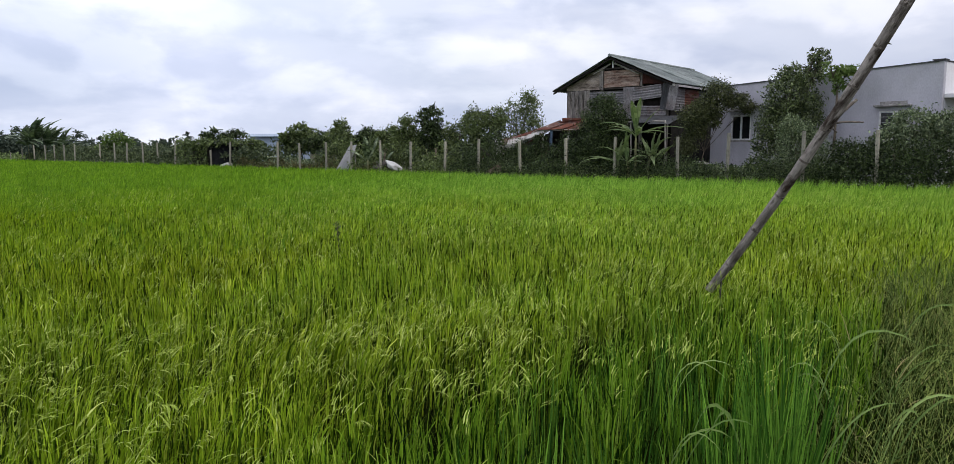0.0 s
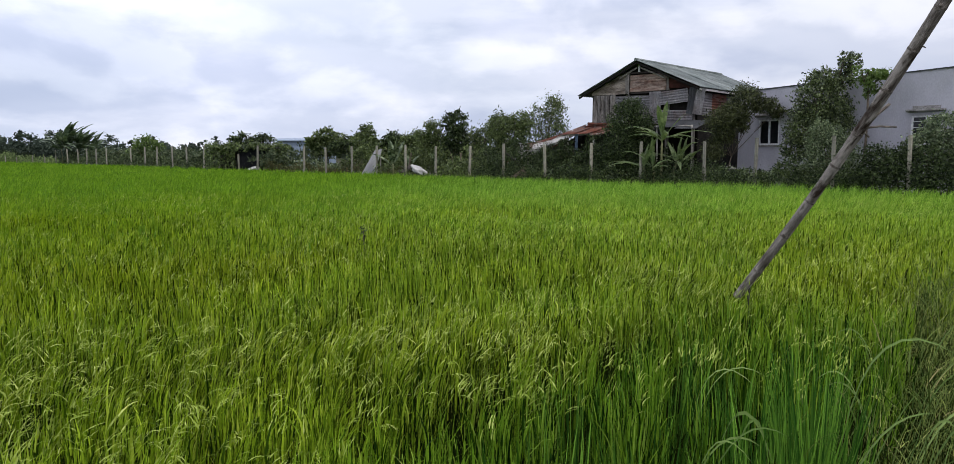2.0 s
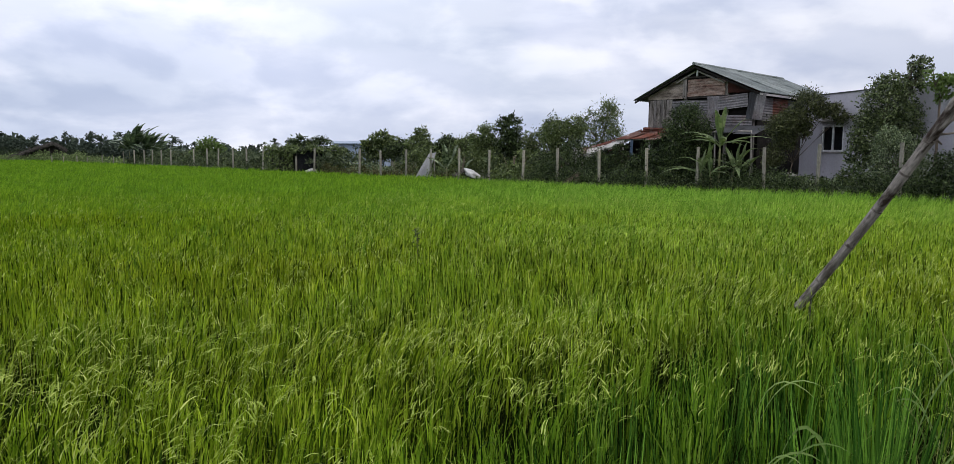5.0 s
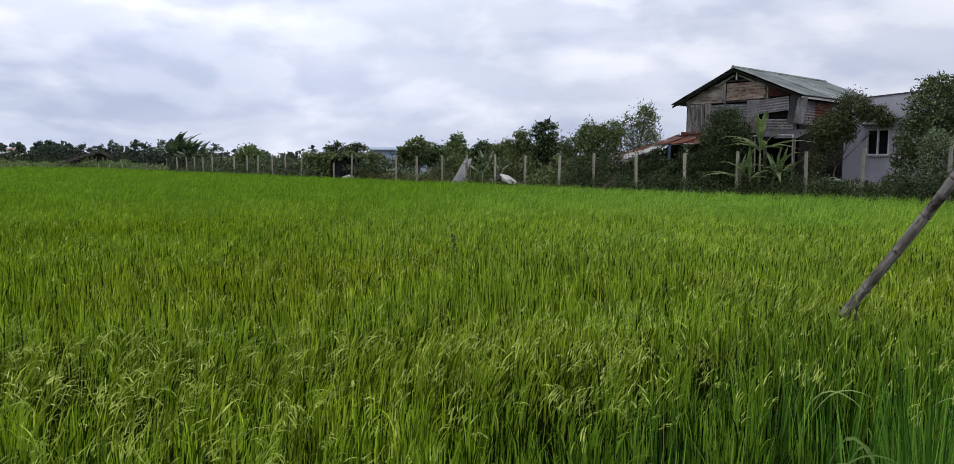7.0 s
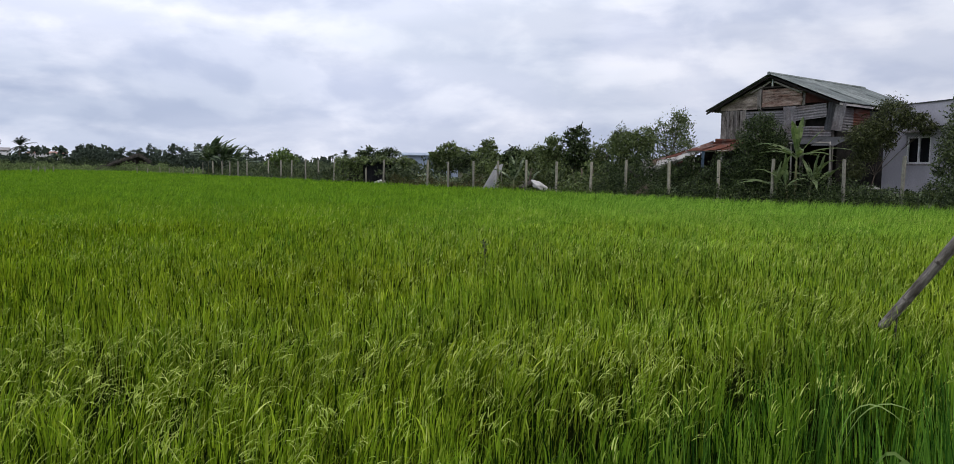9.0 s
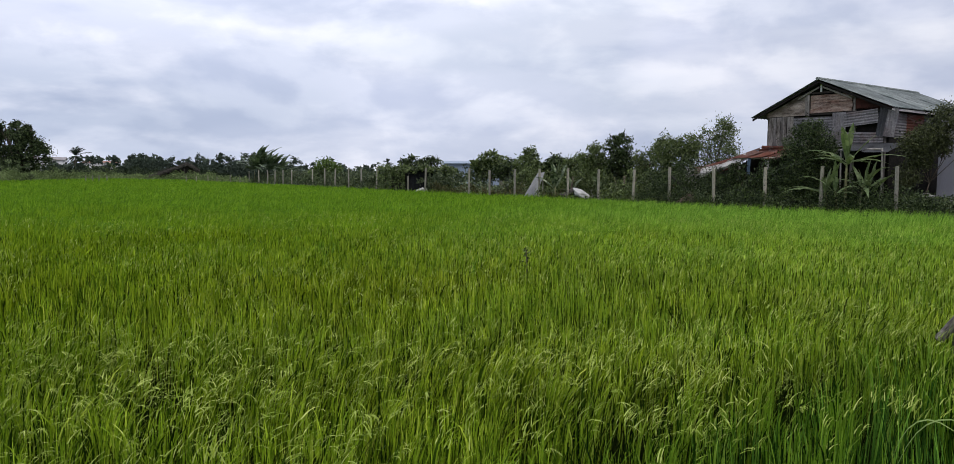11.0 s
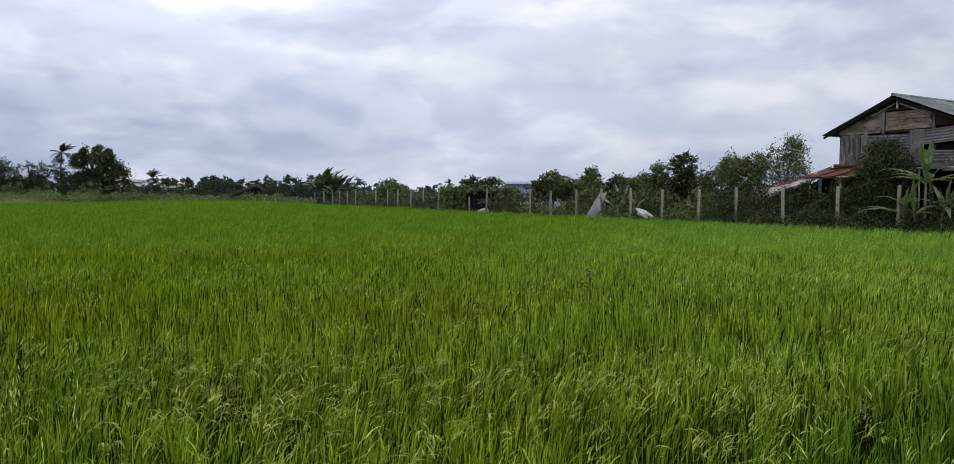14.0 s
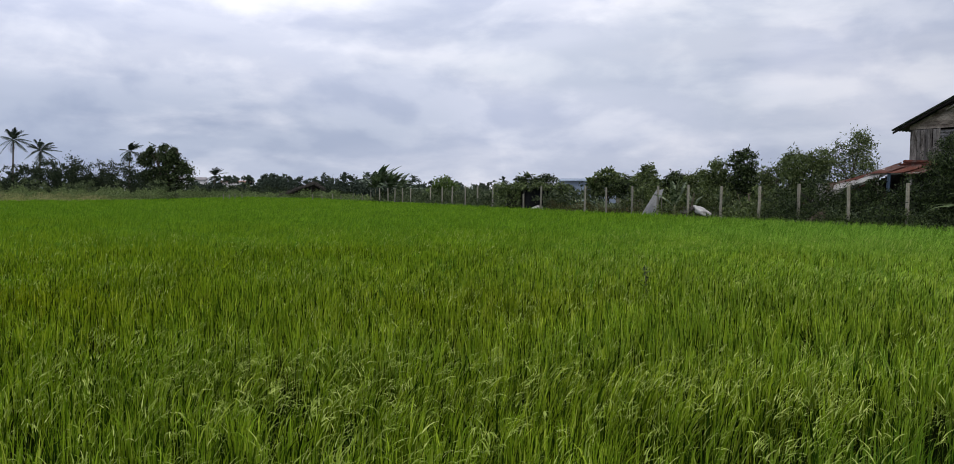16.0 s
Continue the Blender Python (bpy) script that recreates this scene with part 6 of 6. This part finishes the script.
def arch_leaf(sh, a, b2, c, wide, flat):
    """A long leaf along the curve a, b2, c, folded at the midrib."""
    a, b2, c = Vector(a), Vector(b2), Vector(c)
    n, P, F = 10, [], []
    for k in range(n + 1):
        t = k / n
        p = a.lerp(b2, t).lerp(b2.lerp(c, t), t)
        w = wide * min(1, 0.35 + 2 * t) * (1 - t) ** 0.55
        s = Vector((0.25, flat, 1 - flat)).normalized() * w / 2
        P += [p - s, p + Vector((0, 0, -w * 0.12)), p + s]
    for k in range(n):
        for j in (0, 1):
            q = 3 * k + j
            F.append((q, q + 1, q + 4, q + 3))
    sh.add(P, F)


def arching_weeds():
    rr = random.Random(77)
    sh = Shape()
    # root, top of the bend and tip (across, up), how far out, width, how many
    for (ax, az), (bx, bz), (cx, cz), y, wide, m in (
            ((1.34, 0.50), (1.36, 1.50), (1.80, 1.20), 2.9, 0.026, 1), ((1.15, 0.50), (1.26, 1.12), (1.52, 1.09), 2.55, 0.026, 2), ((1.22, 0.50), (1.50, 1.06), (1.42, 1.13), 2.5, 0.022, 2),
            ((0.60, 0.55), (0.70, 1.14), (0.90, 0.98), 2.5, 0.018, 3), ((0.78, 0.60), (0.90, 1.34), (0.97, 0.84), 2.6, 0.022, 2), ((1.36, 0.55), (1.46, 1.22), (1.56, 1.05), 2.5, 0.022, 2),
            ((0.80, 0.60), (0.86, 1.22), (1.12, 1.05), 3.1, 0.014, 2), ((1.55, 0.50), (1.66, 1.25), (2.0, 0.95), 2.8, 0.020, 2), ((1.9, 0.50), (2.0, 1.15), (2.3, 0.95), 3.4, 0.014, 2), ((1.7, 0.5), (1.6, 1.2), (1.4, 0.95), 3.3, 0.014, 2),
            ((2.4, 0.50), (2.5, 1.3), (2.9, 1.02), 4.2, 0.013, 2), ((2.1, 0.5), (2.0, 1.2), (1.8, 1.0), 4.0, 0.012, 2)):
        for k in range(m):
            j = [rr.uniform(-0.07, 0.07) * (k > 0) for _ in range(6)]
            arch_leaf(sh, (ax + j[0], y + j[4], az), (bx + j[1], y + j[4], bz + j[2]), (cx + j[3], y + 2 * j[5], cz + j[1]), wide * rr.uniform(0.8, 1.1), rr.uniform(0.25, 0.75))
            arch_leaf(sh, (ax + j[0], y + j[4], 0.0), (ax + j[0], y + j[4], 0.3), (ax + j[0], y + j[4], az + 0.03), wide * 0.7, 0.5)
    tagged(sh.done("arching_weeds", ARCH, None), "long pale green weed leaves arching over the rice edge", "weeds", kind="stuff")


arching_weeds()


def seed_grass():
    """Fine wild grass with feathery seed heads, thick over blades that paint shade."""
    rng = np.random.default_rng(310)
    n = 3600
    x, y = rng.uniform(1.0, 5.4, n), rng.uniform(2.0, 7.4, n)
    keep = x > 0.56 * y - 0.12 + rng.normal(size=n) * 0.22
    x, y = x[keep], y[keep]
    n = len(x)
    h, az, lean = rng.uniform(0.78, 1.14, n), rng.normal(size=n) * 1.3, rng.uniform(0.05, 0.4, n)
    stems = blades(rng, x, y, np.zeros(n), h, np.full(n, 0.0042), az, lean, 5, 0.08)
    k = 7                                                  # fine leaves curving off the stems
    rep = np.repeat(np.arange(n), k)
    m = n * k
    P = np.stack([x[rep] + rng.normal(size=m) * 0.05, y[rep] + rng.normal(size=m) * 0.05, h[rep] * rng.uniform(0.1, 0.85, m)], 1)
    e0 = rng.uniform(0.6, 1.4, m)
    fine = strands(rng, P, rng.uniform(-3.14, 3.14, m), rng.uniform(0.12, 0.34, m), rng.uniform(0.004, 0.0095, m), e0, e0 - rng.uniform(0.2, 1.6, m), 4)
    tagged(to_object("wild_grass", *fine, WEED), "fine wild grass growing among the rice", "grass", kind="stuff")
    tagged(to_object("grass_stems", *stems, SEED), "thin pale stems of wild grass", "grass", kind="stuff")
    rep = np.repeat(np.arange(n), 9)                       # near-black blades close over the ground paint the shade there
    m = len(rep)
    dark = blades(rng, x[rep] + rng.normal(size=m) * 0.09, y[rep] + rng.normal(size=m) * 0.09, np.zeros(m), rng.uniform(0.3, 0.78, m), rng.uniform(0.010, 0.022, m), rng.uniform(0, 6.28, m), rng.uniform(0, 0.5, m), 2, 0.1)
    tagged(to_object("grass_gap_shade", *dark, GAP_SHADE), "near-black blades painting the shade under the wild grass", "grass", kind="stuff")
    few = rng.uniform(0, 1, n) < 0.55
    rep = np.repeat(np.where(few)[0], 7)
    m = len(rep)
    t = rng.uniform(0.82, 1.0, m)
    P = np.stack([x[rep] + np.cos(az[rep]) * lean[rep] * h[rep] * t ** 2.2, y[rep] + np.sin(az[rep]) * lean[rep] * h[rep] * t ** 2.2, h[rep] * (t - 0.08 * t ** 3)], 1)
    e0 = rng.uniform(0.2, 1.3, m)
    heads = strands(rng, P, az[rep] + rng.normal(size=m) * 1.0, rng.uniform(0.03, 0.085, m), np.full(m, 0.0032), e0, e0 - rng.uniform(0.2, 1.0, m), 4, True)
    tagged(to_object("seed_heads", *heads, SEED), "pale feathery seed heads of wild grass", "grass", kind="stuff")


def weed_stalk():
    rng = np.random.default_rng(320)
    ob = thing("weed", (-1.62, 8.5, 0.0), "single dark leafy weed standing above the rice", "weed")
    s = Shape()
    s.tube([(0, 0, -0.05), (0.01, 0, 0.7), (0.0, 0, 1.1)], [0.01, 0.008, 0.003], 6)
    s.done("stem", BARK, ob)
    P = np.stack([rng.normal(size=140) * 0.010, rng.normal(size=140) * 0.010, rng.uniform(0.7, 1.13, 140)], 1)
    V, F = leaf_cards(rng, P, 0.04, 0.35, 0.1)
    to_object("leaves", V, F, LEAF_DARK, ob)


weed_stalk()


# ---------------------------------------------------------------- the rice field
def patch(x, y, scale, seed):
    """Soft uneven waves over the field, about -1 to 1."""
    a, b2, c = seed * 1.7, seed * 0.9 + 1, seed * 2.3 + 2
    return (np.sin(x * scale + a + 1.3 * np.sin(y * scale * 0.7 + b2)) + np.sin(y * scale * 1.15 + c + 1.1 * np.sin(x * scale * 0.8 + a))
            + 0.6 * np.sin((x + y) * scale * 2.1 + b2)) / 2.6


def scatter(rng, r0, r1, b0, b1, density):
    area = 0.5 * radians(b1 - b0) * (r1 * r1 - r0 * r0)
    n = int(area * density)
    r = np.sqrt(rng.uniform(r0 * r0, r1 * r1, n))
    bearing = np.radians(rng.uniform(b0, b1, n))
    x, y = r * np.sin(bearing), r * np.cos(bearing)
    ok = in_field(x, y)
    wild = (x > 0.56 * y - 0.05) & (y < 7.3) & (rng.uniform(0, 1, len(x)) < 0.93)      # wild grass has taken this corner
    ok &= ~wild
    ok &= ~((1.6 * x - y > -3.8) & (x > 0.2) & (y < 5.0) & (rng.uniform(0, 1, len(x)) < 0.55))             # thin and patchy in the near corner by the dyke
    for cx, cy, cr in ((1.25, 2.75, 0.34), (0.78, 2.75, 0.30), (1.66, 2.95, 0.32), (0.4, 2.6, 0.3), (1.1, 3.3, 0.3), (1.2, 2.2, 0.5)):      # weeds have crowded the rice out here
        ok &= np.hypot(x - cx, y - cy) > cr
    return x[ok], y[ok]


def rice_height(x, y):
    return (RICE_TOP + 0.07 * smooth_step(14, 24, y) * smooth_step(0, 9, x)) * (1.0 + 0.05 * patch(x, y, 0.8, 1) + 0.03 * patch(x, y, 2.6, 2))


def strands(rng, P, az, length, width, e0, e1, segs, knobbly=False):
    """Thin curved strips from the points P, rising at the angle e0 and ending at e1; knobbly ones carry grains."""
    n = len(P)
    t = np.linspace(0, 1, segs + 1)
    mid = 0.5 * (t[1:] + t[:-1])
    el = e0[:, None] + (e1 - e0)[:, None] * mid[None] ** 1.4
    step = (length / segs)[:, None]
    out = np.concatenate([np.zeros((n, 1)), np.cumsum(np.cos(el) * step, 1)], 1)
    up = np.concatenate([np.zeros((n, 1)), np.cumsum(np.sin(el) * step, 1)], 1)
    C = np.stack([P[:, :1] + np.cos(az)[:, None] * out, P[:, 1:2] + np.sin(az)[:, None] * out, P[:, 2:3] + up], 2)
    if knobbly:
        w = np.where(np.arange(segs + 1) % 2 == 1, 1.0, 0.5) * np.clip(1.25 - t, 0.2, 1)
    else:
        w = np.clip(0.45 + 2.2 * t, 0, 1) * np.clip(1 - t, 0.02, 1) ** 0.55
    face = az + math.pi / 2 + rng.normal(size=n) * 0.7
    S = np.stack([np.cos(face), np.sin(face), 0.25 * rng.normal(size=n)], 1)[:, None, :] * (width[:, None, None] * w[None, :, None] / 2)
    V = np.stack([C - S, C + S], 2).reshape(-1, 3)
    q = (np.arange(n)[:, None] * (2 * segs + 2) + np.arange(segs)[None] * 2).ravel()
    return V, np.concatenate([np.stack([q, q + 1, q + 3], 1), np.stack([q, q + 3, q + 2], 1)])


def laid(x, y):
    """How far the crop is laid over by the wind, 0 to 1."""
    spots = ((-1.1, 4.3, 1.3, 0.5), (-2.5, 3.2, 1.0, 0.6), (-1.1, 2.5, 0.5, 0.3), (-0.6, 3.5, 0.7, 0.35), (0.6, 11.0, 2.2, 0.8), (-3.8, 3.6, 1.0, 0.5), (-0.35, 3.0, 0.4, 0.3), (1.9, 6.3, 1.2, 0.6))
    return np.clip(sum(np.exp(-((x - a) / c) ** 2 - ((y - b2) / d) ** 2) for a, b2, c, d in spots) * (0.65 + 0.5 * patch(x, y, 1.9, 7)), 0, 1)


def rice_field():
    rng = np.random.default_rng(400)
    near, far = [], []
    # near ring to far ring: from, to, hills per square metre, thin leaves, broad leaves and upright ears per hill, leaf width, foot, segments
    for r0, r1, hills_n, thin, broad, ears, wide, foot, segs, b0, b1 in (
            (1.6, 5.0, 32, 38, 1, 24, 0.0095, 0.0, 4, -62, 40), (5.0, 9.0, 32, 32, 2, 15, 0.0115, 0.15, 3, -61, 38), (9.0, 15.0, 31, 22, 1, 11, 0.0138, 0.55, 2, -60, 37),
            (15.0, 24.0, 40, 9, 0, 0, 0.0240, 0.72, 1, -60, 37), (24.0, 42.0, 26, 8, 0, 0, 0.0275, 0.74, 1, -59, 37), (42.0, 75.0, 14, 7, 0, 0, 0.034, 0.74, 1, -59, 30), (75.0, 140.0, 6, 5, 0, 0, 0.055, 0.72, 1, -62, 0),
            (1.6, 30.0, 4, 6, 0, 0, 0.06, 0.2, 2, 40, 88), (1.6, 60.0, 2, 6, 0, 0, 0.08, 0.2, 2, -110, -62)):
        hx, hy = scatter(rng, r0, r1, b0, b1, hills_n)
        tall = rng.uniform(0.93, 1.05, len(hx))
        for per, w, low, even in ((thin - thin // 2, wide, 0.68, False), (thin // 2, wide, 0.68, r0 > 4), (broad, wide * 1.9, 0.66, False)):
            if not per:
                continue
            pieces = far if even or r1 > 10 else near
            x, y = np.repeat(hx, per), np.repeat(hy, per)
            n = len(x)
            dx, dy = rng.normal(size=n) * 0.034, rng.normal(size=n) * 0.034
            x, y = x + dx, y + dy
            h = rice_height(x, y) * np.repeat(tall, per) * rng.uniform(low, 1.03, n) - foot
            over = laid(x, y)
            lean_to = (np.arctan2(dy, dx + 0.014) + rng.normal(size=n) * 0.6) * (1 - 0.9 * over)
            bent = rng.uniform(0, 1, n) ** 2.4 * 0.26 + 0.008 + 0.02 * np.clip(patch(x, y, 0.5, 4), 0, 1) + 0.22 * over
            if r0 > 8 and b0 > -70:                       # tips tossed to one side by the wind
                lean_to, bent = rng.normal(size=n) * 0.9, bent + rng.uniform(0, 0.55, n) ** 1.3
            tip = np.where(rng.uniform(0, 1, n) < 0.22, rng.uniform(0.03, 0.09, n), 0.008) * (1.0 if segs > 2 else 0.6)
            base = np.full(n, foot)
            if r1 < 16:                                   # most leaves leave the stem part of the way up
                up = np.where(rng.uniform(0, 1, n) < 0.86, rng.uniform(0.58, 0.86, n), 0.0) * h
                base, h, bent = base + up, h - up, bent * (1 + 0.5 * np.minimum(up / h, 2.5))
            pieces.append(blades(rng, x, y, base, h, w * rng.uniform(0.6, 1.3, n), lean_to, bent, segs, 0.03 + 0.3 * bent ** 1.5, None, tip))
        if ears:                                          # young ears, still upright among the leaves
            x, y = np.repeat(hx, ears) + rng.normal(size=len(hx) * ears) * 0.04, np.repeat(hy, ears) + rng.normal(size=len(hx) * ears) * 0.04
            n = len(x)
            L = rng.uniform(0.09, 0.20, n)
            P = np.stack([x, y, rice_height(x, y) * rng.uniform(0.72, 1.0, n) - L], 1)
            over = laid(x, y)
            az = rng.uniform(-math.pi, math.pi, n) * (1 - 0.85 * over)
            near.append(strands(rng, P, az, L, wide * rng.uniform(0.7, 1.15, n), np.full(n, 1.53) - 0.2 * over, rng.uniform(1.1, 1.55, n) - 0.5 * over, segs + 1 if segs > 2 else 2, True))
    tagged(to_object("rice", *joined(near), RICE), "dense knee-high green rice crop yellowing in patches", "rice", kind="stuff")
    tagged(to_object("rice", *joined(far), RICE_FAR), "even bright green rice crop out to the fence", "rice", kind="stuff")


def gap_shade_blades():
    """Near-black blades low in the crop that paint the shade between the stems."""
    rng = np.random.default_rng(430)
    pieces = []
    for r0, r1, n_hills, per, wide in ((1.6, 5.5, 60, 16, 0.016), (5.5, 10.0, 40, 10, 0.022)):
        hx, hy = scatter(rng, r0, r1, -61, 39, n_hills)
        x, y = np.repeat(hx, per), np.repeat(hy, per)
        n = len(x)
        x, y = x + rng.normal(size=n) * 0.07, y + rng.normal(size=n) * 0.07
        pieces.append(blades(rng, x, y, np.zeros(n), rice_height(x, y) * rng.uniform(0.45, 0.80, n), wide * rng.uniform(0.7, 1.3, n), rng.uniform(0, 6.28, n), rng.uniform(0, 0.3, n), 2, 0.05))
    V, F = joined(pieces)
    tagged(to_object("rice_gap_shade", V, F, GAP_SHADE), "near-black low blades painting the shade between the rice stems", "rice", kind="stuff")


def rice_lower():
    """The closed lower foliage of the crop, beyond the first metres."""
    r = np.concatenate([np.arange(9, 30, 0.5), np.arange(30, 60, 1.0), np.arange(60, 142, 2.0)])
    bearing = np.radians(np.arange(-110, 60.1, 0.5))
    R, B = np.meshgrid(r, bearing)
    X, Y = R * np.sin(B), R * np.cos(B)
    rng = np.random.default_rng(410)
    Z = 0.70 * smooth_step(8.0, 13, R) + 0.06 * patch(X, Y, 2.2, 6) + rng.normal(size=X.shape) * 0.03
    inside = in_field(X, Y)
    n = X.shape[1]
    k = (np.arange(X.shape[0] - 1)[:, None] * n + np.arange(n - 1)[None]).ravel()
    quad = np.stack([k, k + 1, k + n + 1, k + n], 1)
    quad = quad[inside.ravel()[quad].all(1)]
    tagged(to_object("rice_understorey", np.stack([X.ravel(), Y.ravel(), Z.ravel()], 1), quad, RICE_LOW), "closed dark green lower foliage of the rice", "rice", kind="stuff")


def rice_ears():
    """Nodding ears, each a bunch of thin branches set with grains, blown over to one side."""
    rng = np.random.default_rng(420)
    pieces = []
    for r0, r1, density, branches, segs, wide in ((1.8, 6.0, 95, 6, 4, 0.0068), (6.0, 12.0, 62, 4, 3, 0.0085), (12.0, 20.0, 24, 3, 2, 0.0120)):
        x, y = scatter(rng, r0, r1, -61, 39, density)
        over = laid(x, y)
        keep = 0.8 * patch(x, y, 1.3, 3) + 0.6 * patch(x, y, 3.1, 5) + 1.7 * over + rng.normal(size=len(x)) * 0.45 > 0.02
        x, y, over = x[keep], y[keep], over[keep]
        n = len(x)
        top = rice_height(x, y) * rng.uniform(0.86, 1.0, n) - 0.05 * over
        az = rng.normal(size=n) * (0.9 - 0.5 * over) + 0.1
        turn = np.where(rng.uniform(0, 1, n) < 0.12, math.pi, 0)
        m = n * branches
        rep = np.repeat(np.arange(n), branches)
        P = np.stack([x[rep], y[rep], top[rep]], 1) + rng.normal(size=(m, 3)) * np.array([0.022, 0.022, 0.03])
        e0 = rng.uniform(0.7, 1.35, n)[rep] - 0.4 * over[rep] + rng.normal(size=m) * 0.12
        pieces.append(strands(rng, P, (az + turn)[rep] + rng.normal(size=m) * 0.25, rng.uniform(0.035, 0.08, m) * (1 + 0.5 * over[rep]), np.full(m, wide) * rng.uniform(0.75, 1.15, m),
                              e0, e0 - rng.uniform(0.4, 1.3, n)[rep] + rng.normal(size=m) * 0.2, segs, True))
    # close to the dyke the ears show their stalk and hanging side branches
    x, y = scatter(rng, 1.9, 5.2, -61, 39, 16)
    keep = 0.8 * patch(x, y, 1.3, 3) + 1.2 * laid(x, y) + rng.normal(size=len(x)) * 0.5 > 0.1
    x, y = x[keep], y[keep]
    n, k = len(x), 11
    az, e0, e1, L = rng.normal(size=n) * 0.8, rng.uniform(1.0, 1.35, n), rng.uniform(-0.7, 0.3, n), rng.uniform(0.16, 0.26, n)
    foot = np.stack([x, y, rice_height(x, y) * rng.uniform(0.82, 0.98, n) - 0.06], 1)
    pieces.append(strands(rng, foot, az, L, np.full(n, 0.0035), e0, e1, 8))
    grid = np.linspace(0, 1, 41)
    el = e0[:, None] + (e1 - e0)[:, None] * grid[None] ** 1.4
    out, up = np.cumsum(np.cos(el), 1) * L[:, None] / 41, np.cumsum(np.sin(el), 1) * L[:, None] / 41
    at = rng.integers(13, 41, (n, k))
    row = np.arange(n)[:, None]
    P = foot[:, None, :] + np.stack([np.cos(az)[:, None] * out[row, at], np.sin(az)[:, None] * out[row, at], up[row, at]], 2)
    slope = (el[row, at] - rng.uniform(0.1, 0.6, (n, k))).ravel()
    m = n * k
    pieces.append(strands(rng, P.reshape(-1, 3), np.repeat(az, k) + rng.normal(size=m) * 0.5, rng.uniform(0.03, 0.06, m), rng.uniform(0.005, 0.0075, m), slope, slope - rng.uniform(0.3, 1.0, m), 5, True))
    V, F = joined(pieces)
    tagged(to_object("rice_ears", V, F, EAR), "pale yellow-green rice ears bending over the leaves", "rice", kind="stuff")


gap_shade_blades()
rice_lower()
rice_field()
rice_ears()
seed_grass()
